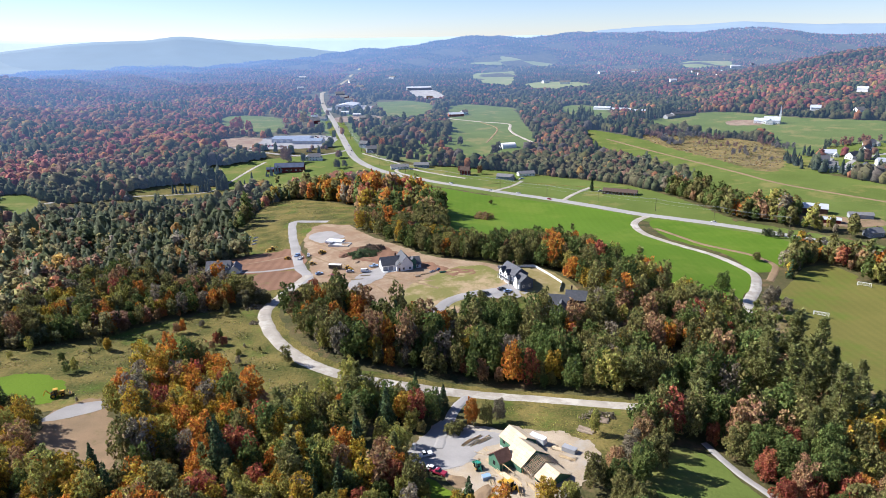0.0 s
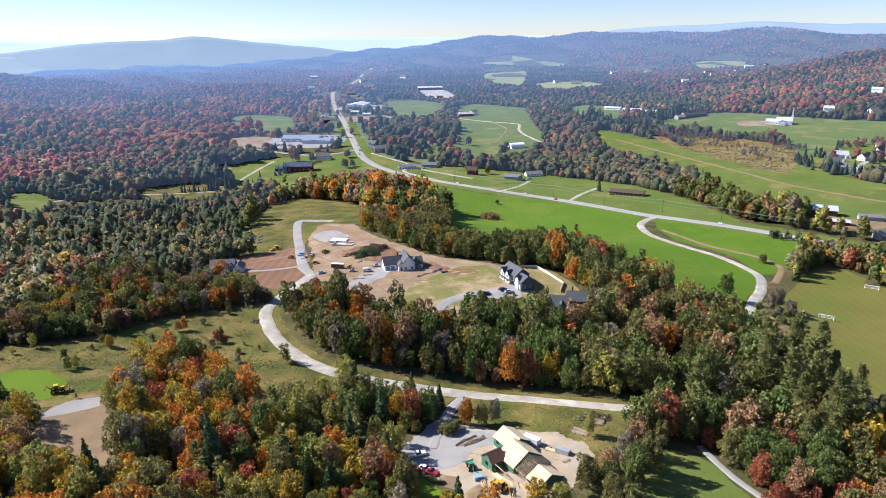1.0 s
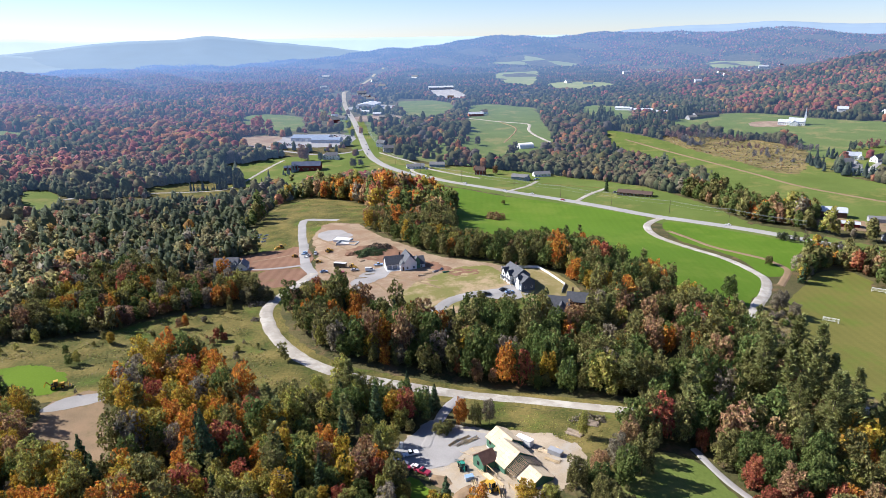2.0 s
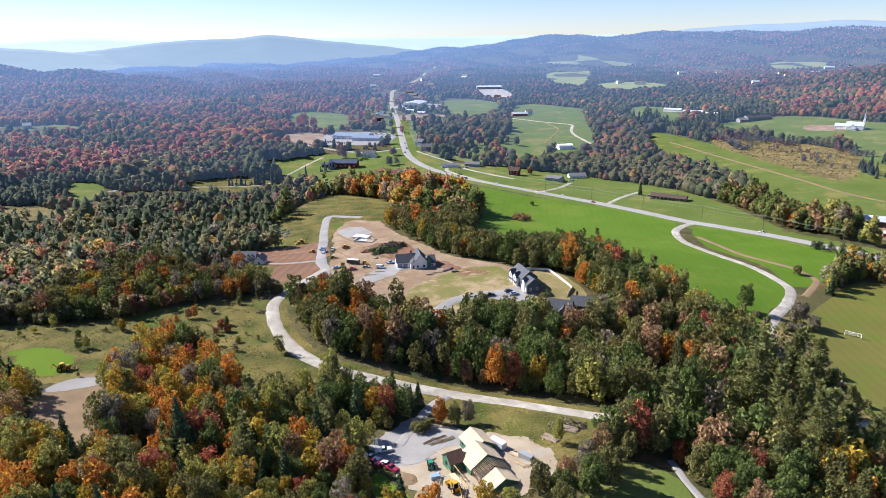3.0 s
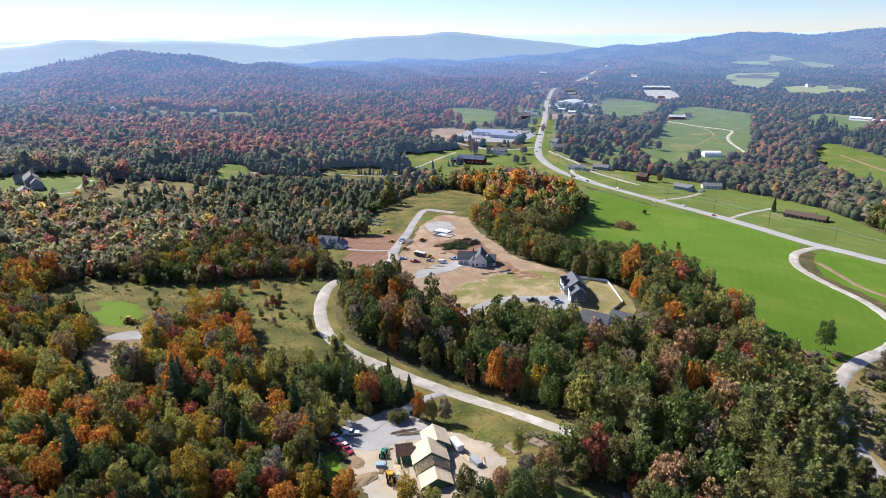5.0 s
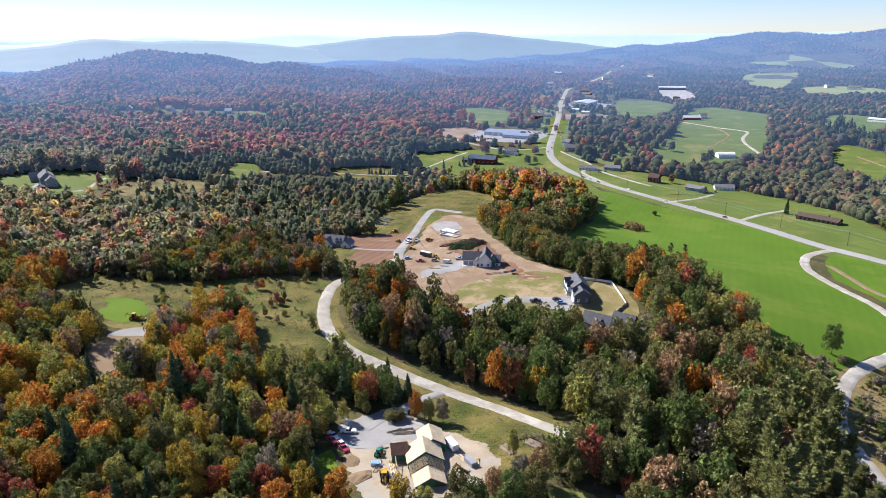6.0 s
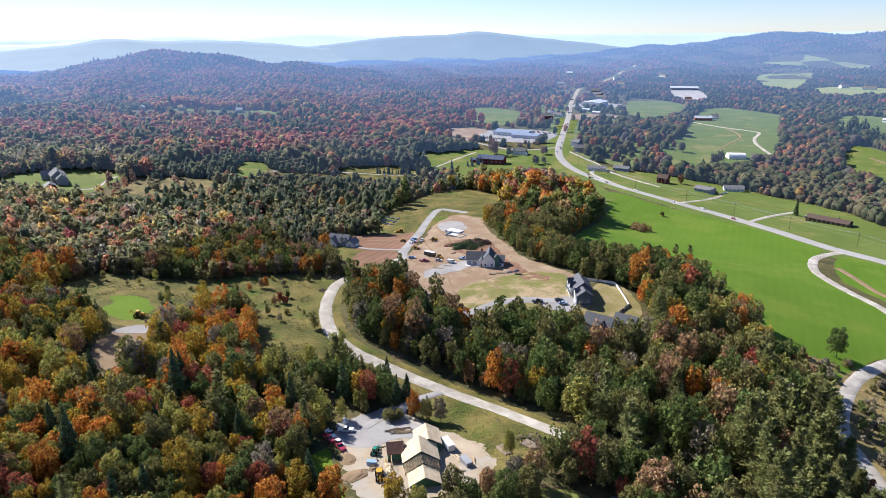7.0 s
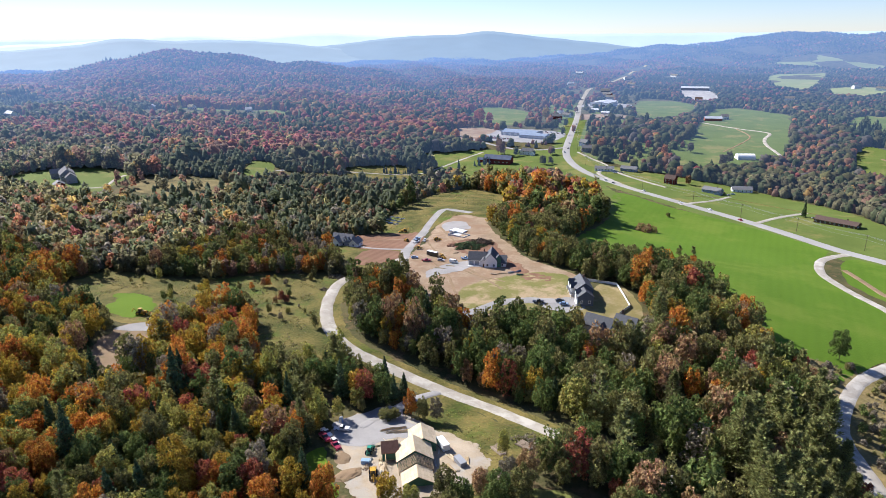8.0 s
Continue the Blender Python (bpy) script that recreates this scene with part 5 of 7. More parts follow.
def digger(x, y, yaw, mat, label, name="tractor", arm=True, z=0.2, scale=1.0):
    """A wheeled machine: chassis, hood, cab with glass, wheels, and a jointed arm with a bucket."""
    ob = thing(name, x, y, yaw, label, name.replace("_", " "), "", gz(x, y) + z)
    ob.scale = (scale,) * 3
    part("chassis", boxes((-1.6, 1.6, -0.5, 0.5, 0.5, 0.95)), mat, ob)
    part("hood", boxes((0.25, 1.7, -0.45, 0.45, 0.95, 1.55, 0.06)), mat, ob)
    part("cab", boxes((-1.0, 0.2, -0.65, 0.65, 2.35, 2.5), (-1.0, -0.88, -0.65, -0.53, 0.95, 2.35), (0.08, 0.2, -0.65, -0.53, 0.95, 2.35), (-1.0, -0.88, 0.53, 0.65, 0.95, 2.35), (0.08, 0.2, 0.53, 0.65, 0.95, 2.35)), mat, ob)
    part("cab_glass", boxes((-0.92, 0.12, -0.58, 0.58, 0.96, 2.34)), GLASS, ob)
    for wx, r in ((-1.15, 0.75), (1.2, 0.55)):
        for s in (-1, 1):
            t = part("wheel", wheel_bm(r, 0.42), RUBBER_AND_SHADE, ob, "", pose(wx, s * 0.85, r))
            part("rim", wheel_bm(r * 0.55, 0.46), P_YELLOW, t)
    if arm:
        part("loader_arm", beam(beam(bmesh.new(), (0.4, 0.6, 1.5), (2.7, 0.6, 0.9), 0.16), (0.4, -0.6, 1.5), (2.7, -0.6, 0.9), 0.16), mat, ob)
        part("bucket", side_profile([(2.6, 0.15), (3.4, 0.1), (3.45, 0.2), (2.8, 0.45), (2.75, 0.9), (2.6, 0.95)], 0.95), mat, ob)
        part("back_arm", beam(beam(bmesh.new(), (-1.5, 0, 0.9), (-2.7, 0, 2.7), 0.22), (-2.7, 0, 2.7), (-3.5, 0, 1.2), 0.18), mat, ob)
    return ob


digger(9.6, 170.0, 105, P_GREEN, "green loader tractor with raised back arm on bare earth")
digger(18.2, 158.6, 125, P_YELLOW, "yellow telehandler on the building plot", "telehandler", scale=1.25)
digger(-80.5, 396, 60, P_YELLOW, "yellow excavator on the building site", "excavator", scale=1.1)
digger(-58, 359, -30, P_YELLOW, "yellow loader among parked cars", "loader")
digger(-119, 417, 200, P_YELLOW, "yellow bulldozer at the edge of graded soil", "bulldozer", scale=1.2)
digger(-102, 391, 160, P_YELLOW, "small yellow roller on graded soil", "roller", arm=False)
digger(-82, 373, 20, P_YELLOW, "small yellow skid loader", "skid_loader", scale=0.9)
digger(-143.5, 208.5, 30, P_YELLOW, "tan excavator on the bright lawn patch", "excavator", scale=1.3, z=0.1)


def trailer(x, y, yaw, l, w, h, mat, label, name="cargo_trailer", wheels=True):
    ob = thing(name, x, y, yaw, label, "trailer", "", gz(x, y) + 0.12)
    z0 = 0.55 if wheels else 0.1
    part("body", boxes((-l / 2, l / 2, -w / 2, w / 2, z0, z0 + h, 0.03)), mat, ob)
    part("roof", boxes((-l / 2 - 0.03, l / 2 + 0.03, -w / 2 - 0.03, w / 2 + 0.03, z0 + h + 0.003, z0 + h + 0.07)), P_WHITE if wheels else mat, ob)
    part("door", boxes((-l / 2 - 0.05, -l / 2 - 0.005, -w * 0.42, w * 0.42, z0 + 0.1, z0 + h - 0.12)), P_SILVER, ob)
    if wheels:
        for s in (-1, 1):
            for wx in (-0.45, 0.45):
                part("wheel", wheel_bm(0.36, 0.24), RUBBER_AND_SHADE, ob, "", pose(wx, s * (w / 2 - 0.1), 0.36))
        part("hitch", beam(bmesh.new(), (l / 2, 0, 0.6), (l / 2 + 1.3, 0, 0.5), 0.12), STEEL, ob)
    else:
        for s in (-1, 1):
            part("skid", boxes((-l / 2, l / 2, s * w * 0.35 - 0.1, s * w * 0.35 + 0.1, -0.1, 0.1)), STEEL, ob)
    return ob


trailer(30.0, 182.8, -38, 5.6, 2.4, 2.2, P_WHITE, "white enclosed cargo trailer on bare earth")
trailer(-66, 361, -10, 7.5, 2.6, 2.4, P_BLACK, "black box trailer with a white roof")
trailer(39.3, 176.4, -35, 4.6, 2.2, 1.5, GREYWALL, "grey steel waste container", "waste_container", wheels=False)
trailer(11.8, 164.0, 20, 2.6, 1.6, 1.2, P_BLUE, "blue steel bin on the building plot", "steel_bin", wheels=False)

# ---- heaps, stacks and fittings of the sites ----
def lump(name, x, y, r, h, mat, label, seed, category="heap", stretch=1.0, yaw=0):
    """A low uneven heap."""
    bm = bmesh.new()
    bmesh.ops.create_icosphere(bm, subdivisions=3, radius=1)
    for v in bm.verts:
        k = 1 + 0.28 * noise.noise(v.co * 1.7 + Vector((seed, 0, 0))) + 0.14 * noise.noise(v.co * 5 + Vector((0, seed, 0)))
        v.co = Vector((v.co.x * r * stretch * k, v.co.y * r * k, max(v.co.z, -0.15) * h * k))
    me = bpy.data.meshes.new(name)
    bm.to_mesh(me)
    bm.free()
    me.materials.append(mat)
    ob = new(name, me)
    ob.matrix_basis = pose(x, y, gz(x, y) + 0.05, 0, 0, yaw)
    return tagged(ob, label, category)


JITTER = [0.55]


def leaf_quads(pts, nrm, size, rng, flat=0.0):
    """A ragged four-cornered leaf clump at each point, facing roughly along nrm."""
    n = len(pts)
    nv = nrm + rng.normal(0, JITTER[0], (n, 3))
    nv[:, 2] += flat
    nv /= np.linalg.norm(nv, axis=1)[:, None]
    u = np.cross(nv, rng.normal(0, 1, (n, 3)))
    u /= np.linalg.norm(u, axis=1)[:, None]
    w = np.cross(nv, u)
    s = size * rng.uniform(0.65, 1.3, n)
    q = np.empty((n, 4, 3))
    for k, (a, b) in enumerate(((-0.5, -0.35), (0.4, -0.5), (0.55, 0.35), (-0.35, 0.55))):
        ja, jb = rng.uniform(0.7, 1.3, n), rng.uniform(0.7, 1.3, n)
        lift = (0.18 if k % 2 else -0.12) * s
        q[:, k] = pts + u * (a * ja * s)[:, None] + w * (b * jb * s)[:, None] + nv * lift[:, None]
    return q


def brush(name, x, y, r, h, mat, label, seed, n=260, size=0.9, stretch=1.0, yaw=0, category="shrub"):
    """A low tangle of leaves or twigs."""
    rng = np.random.default_rng(seed)
    d = rng.normal(0, 1, (n, 3))
    d /= np.linalg.norm(d, axis=1)[:, None]
    d[:, 2] = np.abs(d[:, 2])
    bump = 0.8 + 0.3 * np.sin(d[:, 0] * 5 + seed) * np.cos(d[:, 1] * 4) + rng.uniform(-0.15, 0.15, n)
    p = d * bump[:, None] * (r * stretch, r, h)
    q = leaf_quads(p, d, size, rng, 0.2)
    ob = link(name, q.reshape(-1, 3), np.arange(n * 4).reshape(n, 4), mat)
    ob.matrix_basis = pose(x, y, gz(x, y), 0, 0, yaw)
    return tagged(ob, label, category)


def stack(x, y, yaw, n, l, label, seed, name="lumber_stack", thick=0.14, spread=1.2, mat=None, z=0.2):
    """Loose boards or logs, each a part, lying nearly parallel."""
    rng = np.random.default_rng(seed)
    ob = thing(name, x, y, yaw, label, "stack", "", gz(x, y) + z)
    for i in range(n):
        row, lay = i % max(1, int(n / 2)), i // max(1, int(n / 2))
        y0 = (row / max(1, int(n / 2)) - 0.5) * spread
        ll = l * rng.uniform(0.75, 1.05)
        a = rng.normal(0, 0.05)
        part("board" if name != "log_pile" else "log", beam(bmesh.new(), (-ll / 2, y0 - a * ll / 2, thick * (lay + 0.5)), (ll / 2, y0 + a * ll / 2, thick * (lay + 0.5)), thick), mat or LUMBER, ob)
    return ob


lump("earth_mound", -65, 386, 3.5, 1.6, SOIL, "heap of dug brown earth", 3)
lump("earth_mound", 10.5, 156, 3.0, 0.8, DUST, "low heap of brown spoil", 5, stretch=1.6, yaw=60)
lump("earth_mound", 3.5, 163, 2.4, 0.7, DUST, "low heap of sandy spoil", 8, stretch=1.8, yaw=-40)
lump("earth_mound", -55, 372, 2.2, 1.0, TAN, "low heap of pale sand", 9)
for x, y, yw, n, l, s in ((6.5, 186, 50, 10, 6.0, 1), (10, 189, 40, 8, 5.0, 2), (20.5, 162, 125, 12, 5.0, 3), (16, 166, 115, 9, 4.5, 4), (38, 172.5, -30, 14, 5.5, 5), (25, 158.5, 110, 10, 4.5, 6), (41, 178.5, -60, 10, 4.2, 7), (-46, 346, 5, 9, 6.0, 8), (-50, 340, 8, 8, 7.0, 9), (-12, 344, 20, 8, 5, 10)):
    stack(x, y, yw, n, l, "loose stack of pale sawn boards on bare earth", s)
for x, y, yw, m, s in ((-8, 347, 40, CONCRETE, 51), (-5, 350, 70, BLUEROOF, 52), (-16, 341, 10, PLY, 53), (-2, 345, 20, GREENWRAP, 54)):
    stack(x, y, yw, 7, 4.0, "loose building material beside a new white house", s, "material_bundle", 0.24, 1.4, m, 0.25)
for x, y, yw, n, l, s in ((14, 172, 120, 8, 5.5, 61), (18, 164, 130, 10, 5.0, 62), (13, 162, 100, 6, 4.0, 63), (12, 187, 40, 8, 7.0, 64), (9, 185.5, 44, 6, 6.0, 65), (36, 178, -30, 9, 4.5, 66), (21, 157, 95, 7, 5.0, 67)):
    stack(x, y, yw, n, l, "loose pale boards and sheets on bare earth", s, thick=0.16, spread=1.8, mat=(PLY, LUMBER)[s % 2], z=0.3)
stack(47.5, 189.5, -35, 16, 6.0, "pile of felled grey-brown logs on the grass", 20, "log_pile", 0.32, 3.0, OLDWOOD)
stack(54, 197, -20, 18, 6.0, "pile of felled grey-brown logs on the grass", 21, "log_pile", 0.34, 3.4, OLDWOOD)
brush("brush_heap", 55, 200, 4.5, 1.6, BARE, "grey pile of cut branches below the road", 31, 320, 0.7, 1.5, category="brush pile")
brush("brush_heap", -98, 303, 4.0, 1.4, BARE, "grey pile of cut branches beside the road", 32, 260, 0.7, 1.4, category="brush pile")
brush("brush_heap", -93, 284, 2.4, 1.0, BARE, "grey pile of cut branches beside the road", 33, 180, 0.6, category="brush pile")
brush("brush_heap", -52, 386, 7.5, 3.4, SPRUCE, "long dark green mound of cut brush", 34, 2600, 0.55, 1.35, 25, "brush pile")
brush("brush_heap", -47, 396, 6.5, 3.0, BARK, "brown mound of cut brush behind the green one", 37, 1300, 0.6, 1.5, 15, "brush pile")
brush("brush_heap", -123, 300, 3.0, 1.2, BARE, "grey pile of cut branches in the meadow", 36, 200, 0.6, 1.5, category="brush pile")
brush("shrub", 33, 551, 7.5, 6.0, RUST, "lone rounded brown shrub in the hayfield", 35, 900, 0.9, 1.2)
ob = thing("foundation", -73, 415, -14, "new concrete foundation with a white insulated slab", "foundation", "", gz(-73, 415) + 0.1)
part("slab", boxes((-9.5, 2, 0.5, 7.5, -0.4, 1.0)), P_WHITE, ob, "white insulated slab")
part("wall", boxes((-4, 10, -7, -6.6, -0.4, 1.3), (-4, 10, 0.1, 0.49, -0.4, 1.3), (-4, -3.6, -6.6, 0.1, -0.4, 1.3), (9.6, 10, -6.6, 0.1, -0.4, 1.3), (-3.6, 9.6, -6.6, 0.1, -0.4, 0.3)), CONCRETE, ob)
patch("gravel_pad", [(-98, 440), (-92, 447), (-84, 447), (-74, 436), (-72, 428), (-88, 422)], DRIVE, "grey gravel round a foundation", level=2, step=4)
for i in range(9):
    x, y = -150 + (i % 3) * 5.5 + (i // 3) * 1.2, 452 - (i // 3) * 7 - (i % 3) * 1.5
    stack(x, y, 25 + 12 * (i % 3), 6, 4.0, "bundles of pale building material on grass", 40 + i, "material_bundle", 0.3, 1.6, (CONCRETE, METALROOF, CONCRETE)[i % 3], 0.12)
ob = thing("portable_toilet", -11.0, 183.0, 20, "pale portable toilet cabin at the yard edge", "toilet", "", gz(-11, 183) + 0.1)
part("cabin", boxes((-0.55, 0.55, -0.55, 0.55, 0, 2.1)), P_BLUE, ob)
part("roof", boxes((-0.58, 0.58, -0.58, 0.58, 2.11, 2.3, 0.12)), P_WHITE, ob)
part("door", boxes((-0.4, 0.4, -0.59, -0.555, 0.1, 1.95)), P_WHITE, ob)


scrap = np.random.default_rng(61)
for i in range(26):
    a, r = scrap.uniform(0, 2 * math.pi), scrap.uniform(8, 17)
    x, y = 23 + r * math.cos(a), 172 + r * 0.8 * math.sin(a)
    stack(x, y, scrap.uniform(0, 180), int(scrap.integers(2, 5)), scrap.uniform(1.5, 4.5), "loose offcut boards lying on bare earth", 70 + i, "offcut_boards", 0.12, scrap.uniform(0.4, 1.5), (LUMBER, PLY, CONCRETE)[i % 3], 0.2)


def goal(x, y, yaw):
    ob = thing("soccer_goal", x, y, yaw, "white soccer goal with a net on the pitch", "goal", "soccer goals", gz(x, y) + 0.1)
    for s in (-1, 1):
        part("post", beam(bmesh.new(), (s * 3.66, 0, 0), (s * 3.66, 0, 2.5), 0.2), TRIM, ob)
        part("stay", beam(bmesh.new(), (s * 3.66, 0, 2.45), (s * 3.66, 2.0, 0), 0.12), TRIM, ob)
    part("crossbar", beam(bmesh.new(), (-3.76, 0, 2.5), (3.76, 0, 2.5), 0.2), TRIM, ob)
    part("ground_bar", beam(bmesh.new(), (-3.66, 2.0, 0.06), (3.66, 2.0, 0.06), 0.12), TRIM, ob)
    bm = bmesh.new()
    for i in range(13):
        u = -3.6 + 0.6 * i
        beam(bm, (u, 0, 2.4), (u, 2.0, 0.1), 0.035)
    for i in range(1, 5):
        beam(bm, (-3.6, 2.0 * i / 5, 2.45 - 2.4 * i / 5), (3.6, 2.0 * i / 5, 2.45 - 2.4 * i / 5), 0.035)
    part("net", bm, TRIM, ob)


goal(205, 323.5, -30)
goal(259, 372, -30)


def fence(pts, label, hgt=1.6, post=2.4, mat=TRIM):
    x0, y0 = pts[0]
    ob = thing("fence", x0, y0, 0, label, "fence", "", 0.0)
    ob.matrix_basis = pose(0, 0, 0)
    for (ax, ay), (bx, by) in zip(pts[:-1], pts[1:]):
        n = max(1, round(math.hypot(bx - ax, by - ay) / post))
        for i in range(n):
            p, q = [(ax + (bx - ax) * t, ay + (by - ay) * t) for t in (i / n, (i + 1) / n)]
            za, zb = gz(*p), gz(*q)
            part("post", beam(bmesh.new(), (*p, za - 0.1), (*p, za + hgt + 0.1), 0.14), mat, ob)
            bm = bmesh.new()
            v = [bm.verts.new(c) for c in ((*p, za + 0.1), (*q, zb + 0.1), (*q, zb + hgt), (*p, za + hgt))]
            d = Vector((q[1] - p[1], p[0] - q[0], 0)).normalized() * 0.05
            w = [bm.verts.new(u.co + d) for u in v]
            bm.faces.new(v)
            bm.faces.new(w[::-1])
            for a in range(4):
                bm.faces.new((v[a], v[a - 1], w[a - 1], w[a]))
            part("panel", bm, mat, ob)


fence([(30, 349), (51, 351), (63, 326), (60, 316)], "white board fence round a back yard")


# ---- utility poles and wires ----
def utility_poles(pts, label):
    tops = []
    for i, (x, y) in enumerate(pts):
        j = min(i, len(pts) - 2)
        d = (pts[j + 1][0] - pts[j][0], pts[j + 1][1] - pts[j][1])
        yaw = math.degrees(math.atan2(d[1], d[0]))
        ob = thing("utility_pole", x, y, yaw, label, "utility pole", "poles along the highway")
        bm = bmesh.new()
        bmesh.ops.create_cone(bm, cap_ends=True, segments=8, radius1=0.19, radius2=0.13, depth=12.4)
        bmesh.ops.translate(bm, verts=bm.verts, vec=(0, 0, 5.9))
        part("pole", bm, BARK, ob)
        part("crossarm", beam(bmesh.new(), (0, -1.3, 11.3), (0, 1.3, 11.3), 0.16), BARK, ob)
        for s in (-1.2, 0, 1.2):
            part("insulator", boxes((-0.06, 0.06, s - 0.06, s + 0.06, 11.4, 11.65)), CONCRETE, ob)
        c, s_ = math.cos(radians(yaw)), math.sin(radians(yaw))
        tops.append([Vector((x - o * s_, y + o * c, gz(x, y) + 11.6)) for o in (-1.2, 0, 1.2)] + [Vector((x, y, gz(x, y) + 8.6))])
    for a, b in zip(tops[:-1], tops[1:]):
        ob = new("overhead_wires")
        tagged(ob, "slack overhead wires between two poles", "wires", "wires along the highway")
        ob.matrix_basis = Matrix.Translation(a[0])
        for p, q in zip(a, b):
            part("wire", tube([p.lerp(q, k / 8) - a[0] - Vector((0, 0, 4.4 * k / 8 * (1 - k / 8))) for k in range(9)], 0.035), STEEL, ob)


utility_poles([(-148, 1010), (-116, 890), (-84, 812), (-48, 765), (2, 716), (58, 668), (102, 632), (145, 596), (189, 562), (228, 528), (270, 486)], "grey wooden utility pole beside the highway")
KEEP_OUT += [(300, 512, 14), (320, 522, 18), (345, 505, 14), (93, 242, 10), (103, 250, 8), (58, 172, 8), (62, 180, 6), (-240, 942, 26), (-200, 945, 26), (-225, 925, 20), (-150, 1245, 26), (-21, 189, 6), (56, 286, 7), (60, 279, 3), (170, 508, 16), (178, 486, 12)]
THIN = [([(-895, 900), (-660, 960), (-590, 890), (-830, 820)], 0.2), ([(-366, 545), (-300, 612), (-222, 640), (-205, 660), (-195, 640), (-235, 600), (-300, 560), (-335, 520)], 0.06), ([(300, 440), (375, 430), (400, 520), (330, 560), (290, 520)], 0.08), ([(-340, 900), (-60, 810), (60, 830), (20, 1100), (-60, 1040), (-110, 1180), (-150, 1400), (-160, 1850), (-420, 1900), (-380, 1300)], 0.2), ([(-440, 360), (-432, 445), (-385, 480), (-325, 480), (-315, 410), (-345, 352)], 0.1), ([(395, 690), (620, 700), (660, 900), (520, 900), (395, 800)], 0.05)]

# ---- trees ----
JITTER[0] = 0.55


def ball(rng, n):
    v = rng.normal(0, 1, (n, 3))
    return v / np.linalg.norm(v, axis=1)[:, None]


def broad_crown(seed, n, size, tall=1.0):
    """Leaf clumps of a rounded, lobed crown: radius about 1 wide, from 0.25 to 2.4 high."""
    rng = np.random.default_rng(seed)
    k = int(rng.integers(24, 34))
    lean = rng.uniform(0, 2 * math.pi, 2)
    c, r = [np.array([0, 0, 1.3 * tall]), np.array([0, 0, 0.85 * tall])], [0.5, 0.48]
    for i in range(k):
        a, lev = 2.4 * i + rng.uniform(-0.5, 0.5), 0.45 + 1.75 * ((i + rng.uniform(0, 1)) / k)
        belly = math.sqrt(max(0.04, 1 - ((lev - 1.1) / 1.25) ** 2))
        out = belly * rng.uniform(0.5, 0.84) * (1 + 0.2 * math.cos(a - lean[0]) + 0.12 * math.cos(3 * a - lean[1]))
        c.append(np.array([out * math.cos(a), out * math.sin(a), lev * tall * rng.uniform(0.92, 1.08)]))
        r.append(rng.uniform(0.15, 0.31))
    c, r = np.array(c), np.array(r)
    pick = rng.choice(len(c), n * 3, p=r ** 2 / (r ** 2).sum())
    d = ball(rng, n * 3)
    p = c[pick] + d * (r[pick] * rng.normal(0.96, 0.14, n * 3))[:, None]
    deep = (np.linalg.norm(p[:, None] - c[None], axis=2) < r[None] * 0.7).any(1)
    keep = ~deep & (d[:, 2] > -0.75)
    p, d = p[keep][:n], d[keep][:n]
    return leaf_quads(p, d, size, rng, 0.25)


def mass_crown(seed, tip, rings, rough=0.2):
    """A far-off crown as one uneven leafy mass: rings of (height, reach, corners) under a ragged tip."""
    rng = np.random.default_rng(seed)
    turn = rng.uniform(0, 6.28)
    rows = [np.array([(rng.normal(0, 0.08), rng.normal(0, 0.08), tip * rng.uniform(0.92, 1.06))])]
    for z, reach, k in rings:
        a = turn + 2 * math.pi * np.arange(k) / k + rng.uniform(-0.25, 0.25, k)
        r = reach * rng.uniform(1 - rough, 1 + rough, k)
        rows.append(np.stack([r * np.cos(a), r * np.sin(a), z + rng.uniform(-0.6, 0.6, k) * rough], 1))
        turn += 0.4
    tris = []
    for up, low in zip(rows[:-1], rows[1:]):
        n, m = len(up), len(low)
        for k in range(m):
            tris.append((up[int(k * n / m) % n], low[k], low[(k + 1) % m]))
        if n > 1:
            for k in range(n):
                tris.append((up[k], low[math.ceil((k + 1) * m / n) % m], up[(k + 1) % n]))
    return np.array(tris)


def leafy_mass(seed, tip, rings, n=0, size=0.5):
    """A far crown's mass with loose clumps over it that break its outline."""
    q = mass_crown(seed, tip, rings)
    if n:
        rng = np.random.default_rng(seed + 7)
        pick = q[rng.integers(0, len(q), n)]
        p = (pick * rng.dirichlet((1, 1, 1), n)[..., None]).sum(1)
        d = p - (0, 0, tip * 0.5)
        d /= np.linalg.norm(d, axis=1)[:, None]
        q = np.concatenate([q, flakes(leaf_quads(p + d * 0.06, d, size, rng, 0.3))])
    return q


